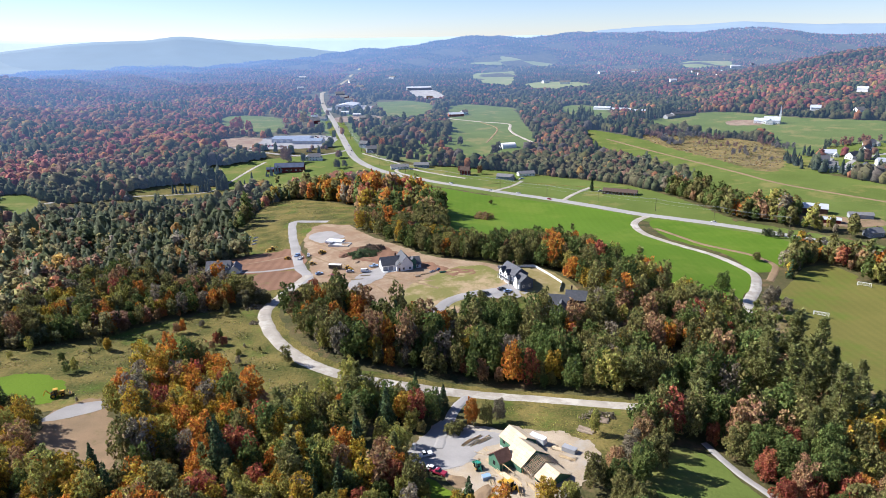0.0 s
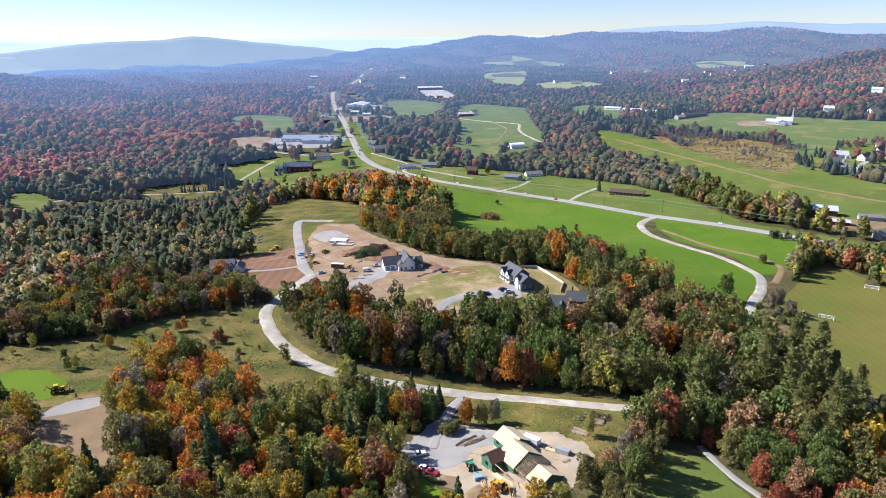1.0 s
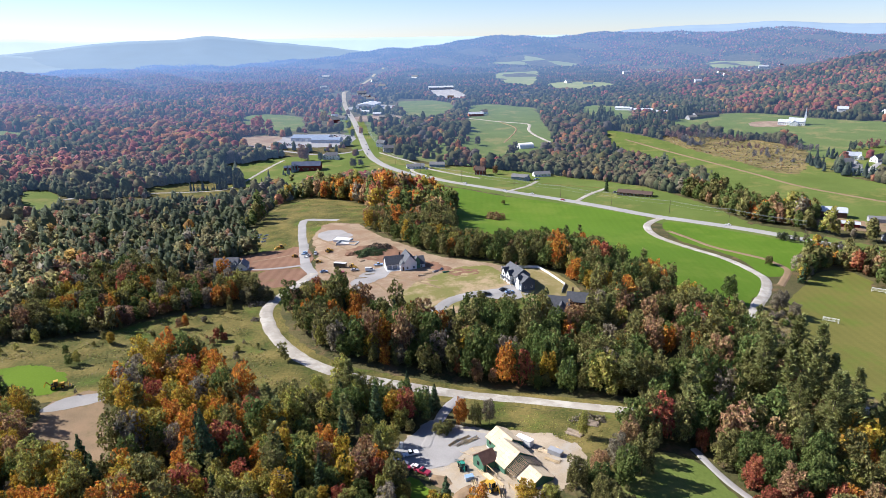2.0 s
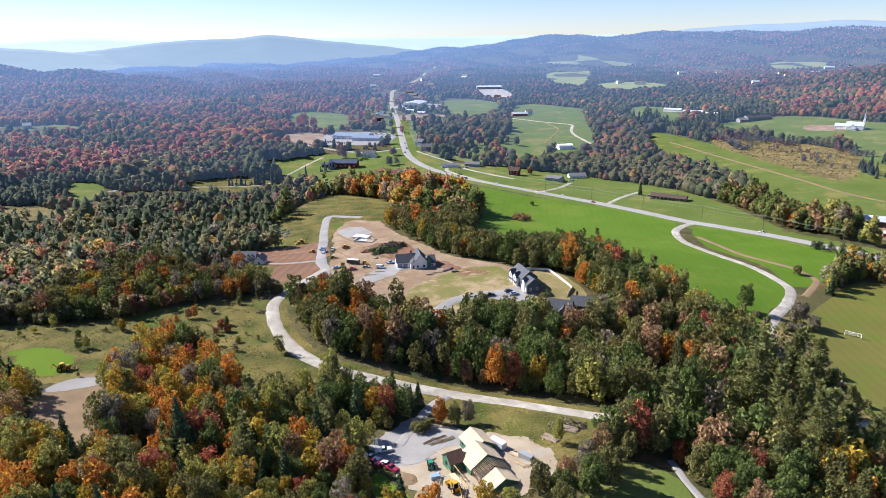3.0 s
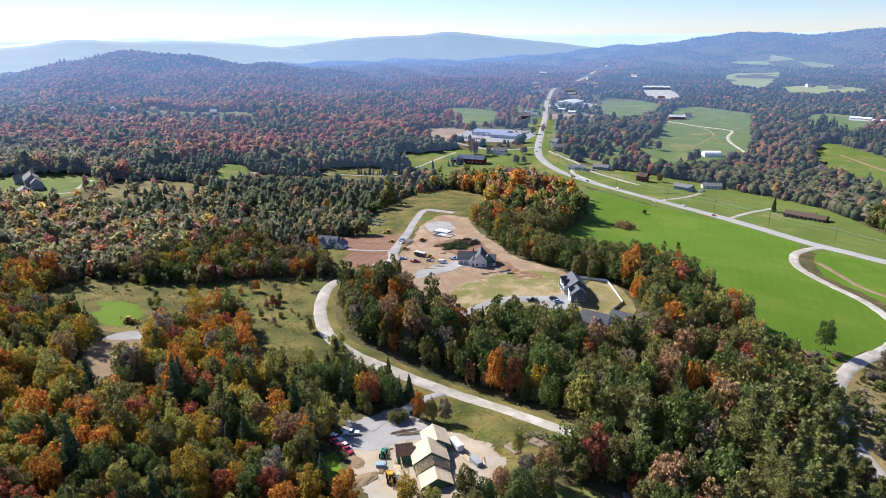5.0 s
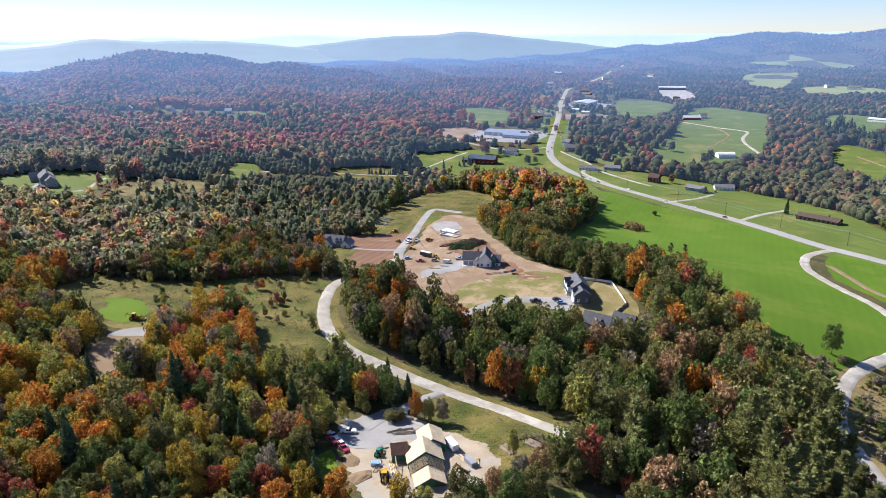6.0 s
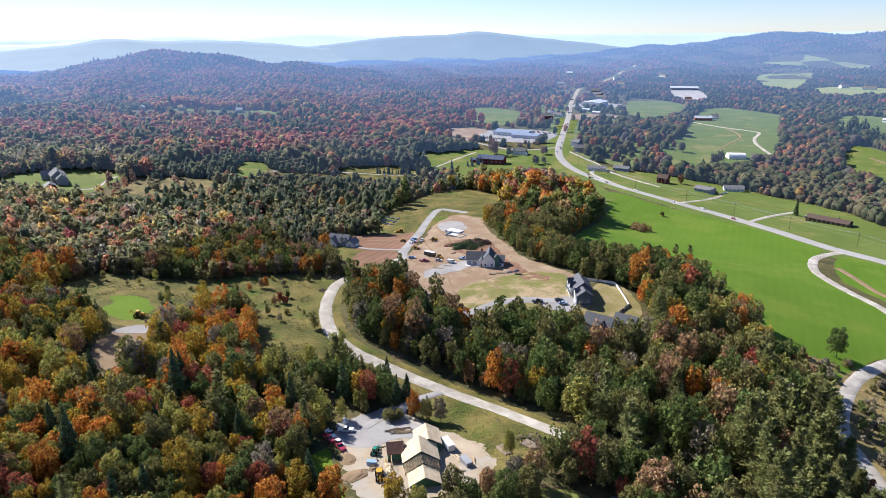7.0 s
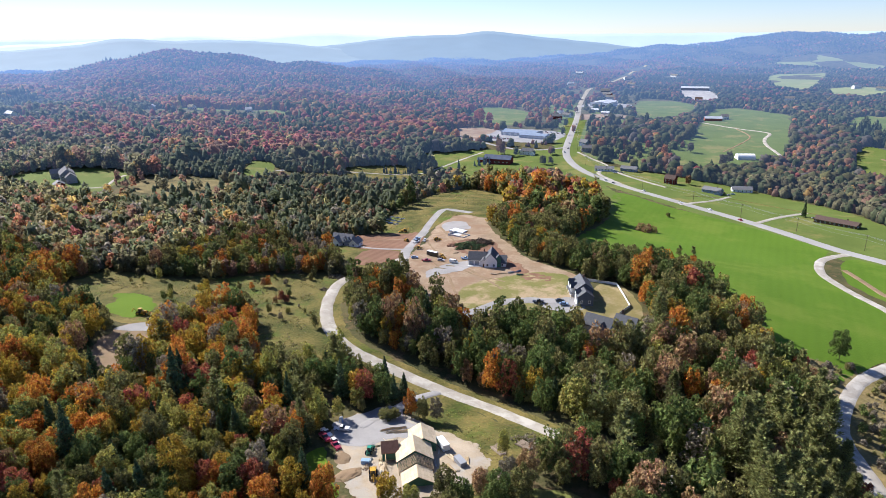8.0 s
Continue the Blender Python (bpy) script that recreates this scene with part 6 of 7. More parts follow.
def pine_crown(seed, n, size):
    """Needle sprays of a white pine: level, ragged plumes up a tall stem; radius about 1, 0.6 to 4.6 high."""
    rng = np.random.default_rng(seed)
    m = n // 16 + 1
    f = rng.uniform(0, 1, m) ** 0.85
    reach = (1.03 - 0.84 * f ** 1.5) * rng.uniform(0.5, 1.1, m) * (0.72 + 0.28 * np.minimum(1, f * 4))
    a = rng.uniform(0, 2 * math.pi, m)
    k = np.repeat(np.arange(m), 16)[:n]
    t = rng.uniform(0.2, 1.0, n)
    aa = a[k] + rng.normal(0, 0.22, n) * (1.25 - 0.5 * t)
    p = np.stack([reach[k] * t * np.cos(aa), reach[k] * t * np.sin(aa), 0.7 + 3.8 * f[k] + 0.2 * t * reach[k] + rng.normal(0, 0.045, n)], 1)
    out = np.stack([np.cos(aa), np.sin(aa), rng.uniform(0.15, 0.75, n)], 1) + rng.normal(0, 0.25, (n, 3))
    out /= np.linalg.norm(out, axis=1)[:, None]
    side = np.cross(out, np.stack([rng.normal(0, 0.35, n), rng.normal(0, 0.35, n), np.ones(n)], 1))
    side /= np.linalg.norm(side, axis=1)[:, None]
    s = size * rng.uniform(0.7, 1.35, n)
    q = np.empty((n, 4, 3))
    q[:, 0] = p - side * (0.34 * s)[:, None]
    q[:, 1] = p + side * (0.34 * s)[:, None]
    q[:, 2] = p + out * s[:, None]
    q[:, 3] = p - out * (0.2 * s)[:, None]
    return q


def spruce_crown(seed, n, size):
    """Leaf clumps of a narrow cone with drooping tiers; radius about 1, 0.15 to 3.9 high."""
    rng = np.random.default_rng(seed)
    f = 1 - np.sqrt(rng.uniform(0, 1, n))
    a = rng.uniform(0, 2 * math.pi, n)
    tier = 0.8 + 0.2 * np.cos(f * 46.0) + 0.14 * np.cos(a * 5 + f * 20)
    rad = (1.0 - f) ** 0.9 * tier * rng.uniform(0.72, 1.05, n)
    p = np.stack([rad * np.cos(a), rad * np.sin(a), 0.2 + 3.7 * f], 1)
    return leaf_quads(p, np.stack([np.cos(a), np.sin(a), np.full(n, 0.75)], 1), size, rng)


def trunk_mesh(name, seed, top, base, limbs, spread):
    """A tapered, slightly bent trunk with limbs."""
    rng = np.random.default_rng(seed)
    v, f = [], []

    def limb(a, b, ra, rb, sides=5):
        a, b = Vector(a), Vector(b)
        ax = (b - a).normalized()
        u = ax.orthogonal().normalized()
        w = ax.cross(u)
        o = len(v)
        for c, r in ((a, ra), (b, rb)):
            for k in range(sides):
                t = 2 * math.pi * k / sides
                v.append(c + (u * math.cos(t) + w * math.sin(t)) * r)
        for k in range(sides):
            f.append((o + k, o + (k + 1) % sides, o + sides + (k + 1) % sides, o + sides + k))

    knee = Vector((rng.normal(0, 0.05), rng.normal(0, 0.05), top * 0.45))
    tip = Vector((rng.normal(0, 0.08), rng.normal(0, 0.08), top))
    limb((0, 0, -0.15), knee, base, base * 0.7, 7)
    limb(knee, tip, base * 0.7, base * 0.2, 7)
    for i in range(limbs):
        t = 0.35 + 0.55 * i / limbs
        s = knee.lerp(tip, max(0, t - 0.45) / 0.55) if t > 0.45 else Vector((0, 0, 0)).lerp(knee, t / 0.45)
        a = i * 2.4 + rng.uniform(0, 0.6)
        r = spread * rng.uniform(0.55, 0.8)
        limb(s, s + Vector((r * math.cos(a), r * math.sin(a), r * rng.uniform(0.4, 1.0))), base * 0.4, base * 0.1, 4)
    me = bpy.data.meshes.new(name)
    me.from_pydata(v, [], f)
    me.materials.append(BARK)
    return me


def leaf_mesh(name, quads):
    n = len(quads)
    ob = link(name, quads.reshape(-1, 3), np.arange(n * 3).reshape(n, 3), GREEN)
    me = ob.data
    bpy.data.objects.remove(ob)
    return me


def flakes(quads):
    """Three-cornered clumps out of four-cornered ones."""
    return quads[:, :3].copy()


# near kinds: fine crowns with trunks, each tree an object
NEAR = {
    "broad": [(leaf_mesh("crown", flakes(broad_crown(10 + i, 3600, 0.112, 1.0 + 0.12 * (i % 3)))), trunk_mesh("trunk", i, 1.5, 0.045, 7, 0.6)) for i in range(7)],
    "pine": [(leaf_mesh("crown", flakes(pine_crown(30 + i, 4400, 0.118))), trunk_mesh("trunk", 40 + i, 4.4, 0.055, 12, 0.6)) for i in range(4)],
    "spruce": [(leaf_mesh("crown", flakes(spruce_crown(50 + i, 2400, 0.16))), trunk_mesh("trunk", 60 + i, 3.8, 0.05, 4, 0.3)) for i in range(3)],
}


def outward(q):
    """Turns every clump so that it faces away from the crown's heart."""
    heart = np.array([0, 0, 0.75 * q[..., 2].mean()])
    g = np.cross(q[:, 1] - q[:, 0], q[:, 2] - q[:, 0])
    turn = (g * (q.mean(1) - heart)).sum(1) < 0
    q[turn, 1], q[turn, 2] = q[turn, 2].copy(), q[turn, 1].copy()
    return q


def rounded(q):
    """Soft normals over a crown of clumps, as of one leafy mass with a little of each clump's own."""
    heart = np.array([0, 0, 0.7 * q[..., 2].mean()])
    n = (q - heart) * (1, 1, 0.9)
    n /= np.linalg.norm(n, axis=2)[..., None]
    g = np.cross(q[:, 1] - q[:, 0], q[:, 2] - q[:, 0])
    g /= np.linalg.norm(g, axis=1)[:, None] + 1e-9
    n = n * 0.72 + g[:, None] * 0.28
    return n / np.linalg.norm(n, axis=2)[..., None]


def masses(seed, detail):
    """Far crowns of all kinds at one of four grades of detail, coarsest 0."""
    broad = ([(0.2, 1.0, 5)], [(1.6, 0.85, 5), (0.2, 1.0, 5)], [(1.8, 0.78, 5), (0.2, 1.0, 7)], [(2.05, 0.55, 5), (1.25, 0.97, 7), (0.1, 0.85, 7)])[detail]
    pine = ([(0.2, 0.8, 5)], [(2.6, 0.6, 4), (0.2, 0.8, 5)], [(3.0, 0.55, 5), (0.3, 0.82, 6)], [(3.4, 0.45, 5), (2.0, 0.78, 6), (0.2, 0.8, 6)])[detail]
    spruce = ([(0.4, 0.9, 5)], [(1.9, 0.55, 4), (0.3, 0.95, 5)], [(2.1, 0.5, 5), (0.3, 0.95, 6)], [(2.6, 0.36, 5), (1.4, 0.66, 6), (0.25, 0.95, 7)])[detail]
    n = (0, 0, 8, 20)[detail]
    JITTER[0] = 0.5
    return {"broad": [outward(leafy_mass(seed + i, (1.45, 1.95, 2.2, 2.35)[detail] + 0.1 * (i % 3), broad, n, 0.55)) for i in range(8)],
            "pine": [outward(leafy_mass(seed + 20 + i, 4.2, pine, n, 0.6)) for i in range(4)], "spruce": [outward(leafy_mass(seed + 30 + i, 3.8, spruce, n, 0.5)) for i in range(4)]}


def crowns(seed, counts, sizes, loose=0.55):
    """Crowns of all kinds; loose: how far the clumps turn out of the crown's surface."""
    b, p, s = counts
    JITTER[0] = loose
    return {"broad": [outward(flakes(broad_crown(seed + i, b, sizes[0], 1.0 + 0.1 * (i % 3)))) for i in range(8)], "pine": [outward(flakes(pine_crown(seed + 20 + i, p, sizes[1]))) for i in range(4)],
            "spruce": [outward(flakes(spruce_crown(seed + 30 + i, s, sizes[2]))) for i in range(4)]}


FINE = crowns(150, (1150, 1400, 900), (0.172, 0.194, 0.225))
MIDDLE = crowns(110, (620, 760, 500), (0.235, 0.27, 0.3))
GROVE = crowns(450, (300, 320, 240), (0.36, 0.42, 0.42), 0.45)
OUTER = crowns(410, (125, 130, 100), (0.5, 0.62, 0.58), 0.45)
WIDE = masses(510, 3)
OUTER["pine"], OUTER["spruce"] = WIDE["pine"], WIDE["spruce"]
DISTANT = masses(210, 2)
FAINT = masses(610, 1)
HORIZON = masses(310, 0)

# woods by stretch of the plan: x0, x1, y0, y1, shares of the LEAVES colours, crown radius, height factor
#          green olive lime gold orange red rust bare pine spruce
ZONES = [
    (-60, 48, 60, 236, (26, 18, 11, 8, 9, 5, 5, 3, 3, 14), 3.4, 1.0),
    (-240, -60, 60, 236, (16, 17, 15, 16, 16, 6, 6, 3, 1, 6), 3.4, 1.0),
    (112, 200, 60, 245, (12, 10, 5, 3, 2, 5, 3, 2, 58, 0), 4.8, 0.95),
    (72, 112, 60, 262, (36, 28, 3, 1, 5, 5, 10, 3, 9, 0), 4.4, 1.0),
    (48, 72, 60, 215, (34, 26, 5, 3, 4, 3, 18, 4, 3, 0), 3.8, 1.0),
    (-40, 72, 236, 262, (38, 26, 6, 3, 4, 2, 9, 9, 2, 1), 3.9, 1.1),
    (60, 190, 262, 330, (34, 26, 5, 2, 5, 3, 12, 7, 8, 0), 4.2, 1.0),
    (-60, 72, 262, 330, (36, 24, 4, 3, 9, 5, 10, 4, 2, 3), 3.7, 1.04),
    (-100, -60, 262, 330, (26, 22, 7, 4, 12, 8, 14, 5, 0, 1), 3.7, 1.0),
    (-90, 110, 330, 480, (40, 26, 4, 2, 6, 3, 14, 3, 1, 1), 3.9, 0.95),
    (-120, 20, 480, 700, (26, 20, 6, 5, 16, 8, 14, 5, 0, 2), 4.4, 1.0),
    (-430, -150, 350, 620, (18, 16, 4, 1, 1, 0, 3, 2, 14, 41), 3.0, 0.85),
    (190, 360, 300, 570, (32, 28, 4, 2, 5, 1, 14, 12, 2, 0), 4.2, 0.95),
    (-900, -80, 236, 400, (28, 22, 8, 4, 5, 1, 6, 8, 7, 11), 3.3, 0.95),
    (-900, -420, 540, 860, (15, 17, 5, 5, 20, 17, 20, 8, 3, 4), 4.0, 1.0),
    (-900, -120, 400, 900, (34, 28, 5, 2, 4, 2, 12, 8, 3, 10), 4.0, 1.0),
    (395, 660, 680, 900, (8, 8, 2, 3, 6, 5, 6, 2, 10, 50), 4.0, 1.0),
    (-60, 330, 850, 1250, (30, 26, 4, 2, 3, 1, 24, 12, 2, 2), 4.4, 1.0),
    (210, 420, 1090, 1230, (18, 10, 2, 0, 0, 0, 4, 2, 30, 34), 4.2, 1.0),
    (-2500, -250, 900, 3000, (15, 14, 5, 6, 24, 17, 25, 5, 3, 3), 4.4, 1.0),
    (500, 3000, 1150, 3500, (26, 20, 3, 3, 9, 12, 22, 4, 1, 2), 4.4, 1.0),
    (-9000, 9000, -9000, 9000, (40, 27, 5, 1, 3, 1, 13, 6, 3, 3), 4.2, 1.0),
]


def free(p, margin):
    """Which points are clear of fields, roads and buildings."""
    ok = np.ones(len(p), bool)
    for poly in CLEAR:
        lo, hi = poly.min(0) - margin, poly.max(0) + margin
        box = np.where(ok & (p >= lo).all(1) & (p <= hi).all(1))[0]
        if not len(box):
            continue
        bad = np.zeros(len(box), bool)
        for dx, dy in ((0, 0), (margin, 0), (-margin, 0), (0, margin), (0, -margin)):
            bad |= inside(p[box] + (dx, dy), poly)
        ok[box[bad]] = False
    for line, half in ROADS:
        lo, hi = line.min(0) - half - margin - 2, line.max(0) + half + margin + 2
        box = np.where(ok & (p >= lo).all(1) & (p <= hi).all(1))[0]
        if len(box):
            ok[box[near_line(p[box], line, half + margin)]] = False
    for x, y, r in KEEP_OUT:
        ok &= ((p - (x, y)) ** 2).sum(1) > (r + margin) ** 2
    for poly, share in THIN:
        hit = inside(p, np.array(poly, float))
        ok &= ~hit | (np.random.default_rng(77).uniform(0, 1, len(p)) < share)
    return ok


def scatter(x0, x1, y0, y1, gap, seed, margin):
    """Jittered places in the wedge that the walk looks over."""
    rng = np.random.default_rng(seed)
    xs, ys = np.meshgrid(np.arange(x0, x1, gap), np.arange(y0, y1, gap * 0.87))
    xs[1::2] += gap / 2
    p = np.c_[xs.ravel(), ys.ravel()] + rng.uniform(-0.36, 0.36, (xs.size, 2)) * gap
    wedge = (p[:, 0] < 60 + (p[:, 1] + 20) * 0.75) & (p[:, 0] > 60 - (p[:, 1] + 40) * 1.86)
    p = p[wedge]
    return p[free(p, margin)]


def kinds(p, seed):
    """The leaf colour, size and height of a tree at each place: colours drift in clumps."""
    rng = np.random.default_rng(seed)
    zone = np.full(len(p), len(ZONES) - 1)
    for i in range(len(ZONES) - 1, -1, -1):
        x0, x1, y0, y1 = ZONES[i][:4]
        edge = 12 * np.sin(p[:, 0] * 0.05 + p[:, 1] * 0.031)
        zone[(p[:, 0] + edge > x0) & (p[:, 0] + edge < x1) & (p[:, 1] + edge * 0.5 > y0) & (p[:, 1] + edge * 0.5 < y1)] = i
    col = np.zeros(len(p), int)
    drift = np.array([0.5 + (0.75 * noise.noise(Vector((x * 0.021, y * 0.021, 4.0))) if y < 600 else 0.9 * noise.noise(Vector((x * 0.010, y * 0.015, 4.0)))) for x, y in p])
    u = np.clip(0.45 * rng.uniform(0, 1, len(p)) + 0.55 * np.clip(drift, 0, 1), 0, 0.999)
    rank = rng.uniform(0, 1, len(p))
    pick = np.where(rank < np.where(p[:, 1] < 600, 0.55, 0.3), rng.uniform(0, 1, len(p)), u)
    for i, z in enumerate(ZONES):
        here = zone == i
        w = np.cumsum(np.array(z[4], float) / sum(z[4]))
        col[here] = np.searchsorted(w, pick[here])
    col = np.minimum(col, 9)
    # far off, conifers and red maples stand in stretches of their own
    belt = np.array([noise.noise(Vector((x * 0.006, y * 0.013, 9.0))) for x, y in p])
    glow = np.array([noise.noise(Vector((x * 0.007, y * 0.012, 21.0))) for x, y in p])
    far, luck, kind = p[:, 1] > 380, rng.uniform(0, 1, len(p)), rng.integers(0, 4, len(p))
    dark = far & (belt > 0.16) & (luck < np.where(p[:, 1] < 1000, 0.62, 0.4))
    col[dark] = np.array([9, 8, 9, 0])[kind[dark]]
    warm = (p[:, 1] > 640) & (glow > 0.22) & ~dark & (luck < np.where(p[:, 1] < 1000, 0.42, 0.6)) & ((np.abs(p[:, 0] - 80) > 180) | (p[:, 1] > 1500))
    col[warm] = np.array([4, 6, 5, 6])[kind[warm]]
    pick = rng.uniform(0, 1, len(p))
    size = np.where(pick < 0.3, rng.uniform(0.42, 0.72, len(p)), np.where(pick < 0.85, rng.uniform(0.75, 1.12, len(p)), rng.uniform(1.12, 1.42, len(p))))
    stand = np.array([noise.noise(Vector((x * 0.009, y * 0.014, 33.0))) for x, y in p])
    size = size * np.where(far, 1 + 0.45 * stand, 1.0)
    rad = np.array([z[5] for z in ZONES])[zone] * size
    tall = np.array([z[6] for z in ZONES])[zone] * rng.uniform(0.88, 1.15, len(p))
    return col, rad, tall


def forest(name, p, seed, protos, label, leaves=LEAVES, grow=1.0, flat=1.0, only=None, soft=False, round_all=False):
    """Many trees as one object: crowns only, of the shapes in protos."""
    if not len(p):
        return
    rng = np.random.default_rng(seed)
    col, rad, tall = kinds(p, seed)
    z = height(p[:, 0], p[:, 1])
    if only:
        col = np.array(only)[rng.integers(0, len(only), len(p))]
    rad, tall = rad * grow, tall * flat / grow
    spin = rng.uniform(0, 2 * math.pi, len(p))
    parts, mats, turns = [], [], []
    for c in range(10):
        shape = "broad" if c < 8 or round_all else "pine" if c == 8 else "spruce"
        for j, q in enumerate(protos[shape]):
            sel = np.where((col == c) & (np.arange(len(p)) % len(protos[shape]) == j))[0]
            if not len(sel):
                continue
            r = rad[sel] * (0.8 if shape == "spruce" else 1.06 if shape == "broad" else 1.0)
            cs, sn = np.cos(spin[sel]), np.sin(spin[sel])
            hz = r * tall[sel] * (1.3 if shape == "broad" else 1.15)
            v = np.empty((len(sel),) + q.shape)
            qx, qy, qz = q[None, ..., 0], q[None, ..., 1], q[None, ..., 2]
            sh = (slice(None), None, None)
            v[..., 0] = (qx * cs[sh] - qy * sn[sh]) * r[sh] + p[sel, 0][sh]
            v[..., 1] = (qx * sn[sh] + qy * cs[sh]) * r[sh] + p[sel, 1][sh]
            v[..., 2] = qz * hz[sh] + z[sel][sh]
            parts.append(v.reshape(-1, 3, 3))
            mats.append(np.full(len(sel) * len(q), c))
            if soft:
                m = rounded(q)[None]
                w = np.empty_like(v)
                w[..., 0], w[..., 1] = m[..., 0] * cs[sh] - m[..., 1] * sn[sh], m[..., 0] * sn[sh] + m[..., 1] * cs[sh]
                w[..., 2] = m[..., 2]
                turns.append(w.reshape(-1, 3))
    v = np.concatenate(parts)
    f = np.arange(len(v) * 3).reshape(-1, 3)
    ob = link(name, v.reshape(-1, 3), f, leaves, np.concatenate(mats))
    if soft:
        ob.data.shade_smooth()
        ob.data.attributes.new("custom_normal", "FLOAT_VECTOR", "POINT").data.foreach_set("vector", np.concatenate(turns).astype(np.float32).ravel())
    return tagged(ob, label, "woods", kind="stuff")


WORDS = ["green", "olive green", "yellow-green", "golden yellow", "orange", "deep red", "rust brown", "grey, nearly bare", "dark green", "dark green"]


def plant(x, y, c, r, tall, seed, group=""):
    """One tree with its trunk and crown."""
    shape = "pine" if c == 8 else "spruce" if c == 9 else "broad"
    crown, stem = NEAR[shape][seed % len(NEAR[shape])]
    kind_name = {"pine": "pine_tree", "spruce": "spruce_tree", "broad": "broadleaf_tree"}[shape]
    base = new(kind_name)
    base.empty_display_size = 0.5
    rr = r * (1.0 if shape == "spruce" else 1.06 if shape == "broad" else 1.0)
    hz = r * tall * (1.3 if shape == "broad" else 1.15)
    base.matrix_basis = Matrix.LocRotScale((x, y, float(height(x, y)) - 0.05), Euler((0, 0, seed * 2.4)), (rr, rr, hz))
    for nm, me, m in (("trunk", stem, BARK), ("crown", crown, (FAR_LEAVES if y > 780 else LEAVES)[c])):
        o = new(nm, me)
        o.parent = base
        o.material_slots[0].link = "OBJECT"
        o.material_slots[0].material = m
    what = {"pine": "tall white pine with ragged level plumes", "spruce": "narrow conical spruce", "broad": "broadleaf tree in autumn leaf"}[shape]
    return tagged(base, WORDS[c] + " " + what, "tree", group or "trees of the near wood")


CLEAR.append(np.array([(-13, 183), (-10, 167), (-3, 157), (6, 147), (18, 140), (36, 140), (46, 150), (53, 168), (47, 178), (36, 160), (14, 150), (4, 160), (-6, 172)], float))
CLEAR.append(np.array([(163, 300), (200, 343), (216, 378), (198, 402), (185, 365), (165, 335)], float))
near_p = scatter(-140, 172, 92, 236, 4.9, 1, 1.8)
edge_y = np.interp(near_p[:, 0], (-147, -112, -75, -51, -15, 24, 60, 116, 172), (165, 134, 104, 91, 113, 134, 139, 142, 160))
near_p = near_p[near_p[:, 1] > edge_y - 13]
near_p = near_p[np.argsort(np.hypot(near_p[:, 0] - 58, near_p[:, 1] - 20))]
col, rad, tall = kinds(near_p, 2)
count, left = {"broad": 0, "pine": 0, "spruce": 0}, []
for i, (x, y) in enumerate(near_p):
    shape = "pine" if col[i] == 8 else "spruce" if col[i] == 9 else "broad"
    if shape == "pine" and i % 5 < 2:
        continue
    count[shape] += 1
    if count[shape] <= {"broad": 290, "pine": 170, "spruce": 80}[shape]:
        plant(x, y, int(col[i]), float(rad[i]), float(tall[i]), i)
    else:
        left.append((x, y))
left = np.array(left)
forest("woodland", np.r_[left, scatter(20, 230, 236, 350, 5.5, 4, 2.0)], 5, FINE, "mixed autumn woodland of green, orange and rust crowns")
forest("woodland", np.r_[scatter(-320, -147, 150, 236, 4.9, 3, 1.8), scatter(-200, 20, 236, 350, 5.4, 4, 2.0)], 25, MIDDLE, "mixed autumn woodland beside a meadow and new houses")
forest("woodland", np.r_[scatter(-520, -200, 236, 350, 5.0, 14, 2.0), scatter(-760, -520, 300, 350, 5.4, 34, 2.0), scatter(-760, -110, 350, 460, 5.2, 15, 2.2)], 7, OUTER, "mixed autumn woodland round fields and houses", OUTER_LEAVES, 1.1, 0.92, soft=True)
forest("woodland", scatter(-110, 150, 350, 460, 5.2, 37, 2.2), 27, MIDDLE, "dark green and rust trees between new houses and hayfield")
forest("woodland", np.r_[scatter(-165, 420, 460, 640, 5.6, 16, 2.4), scatter(230, 360, 300, 350, 5.4, 35, 2.0), scatter(150, 360, 350, 460, 5.4, 36, 2.2)], 23, GROVE, "autumn grove beside hayfield and highway", soft=True)
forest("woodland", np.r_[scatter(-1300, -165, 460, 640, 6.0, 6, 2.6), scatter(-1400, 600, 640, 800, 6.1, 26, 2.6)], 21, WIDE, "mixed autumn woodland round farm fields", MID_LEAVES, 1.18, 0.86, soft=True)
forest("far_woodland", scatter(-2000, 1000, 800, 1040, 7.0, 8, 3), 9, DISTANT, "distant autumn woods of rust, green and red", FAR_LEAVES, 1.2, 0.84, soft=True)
# The haze over these woods is painted into FAR_LEAVES.
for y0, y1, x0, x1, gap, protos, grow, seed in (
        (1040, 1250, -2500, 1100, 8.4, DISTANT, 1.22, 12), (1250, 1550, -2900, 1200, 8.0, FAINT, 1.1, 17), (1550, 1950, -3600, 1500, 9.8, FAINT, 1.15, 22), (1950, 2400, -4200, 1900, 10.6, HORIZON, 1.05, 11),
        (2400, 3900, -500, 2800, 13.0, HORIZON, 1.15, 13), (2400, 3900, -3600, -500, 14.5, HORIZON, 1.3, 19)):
    forest("backdrop_woodland", scatter(x0, x1, y0, y1, gap, seed, 4), seed, protos, "far autumn woods over rolling hills with haze painted in", FAR_LEAVES, grow, 0.75, soft=True, round_all=y0 > 1500)
rng = np.random.default_rng(90)
young = rng.uniform((-215, 200), (-45, 300), (420, 2))
young = young[inside(young, MEADOW_EDGE) & ~inside(young, np.array([(-182, 217), (-166, 229), (-148, 225), (-138, 206), (-157, 196)], float)) & (rng.uniform(0, 1, 420) < 0.17)]
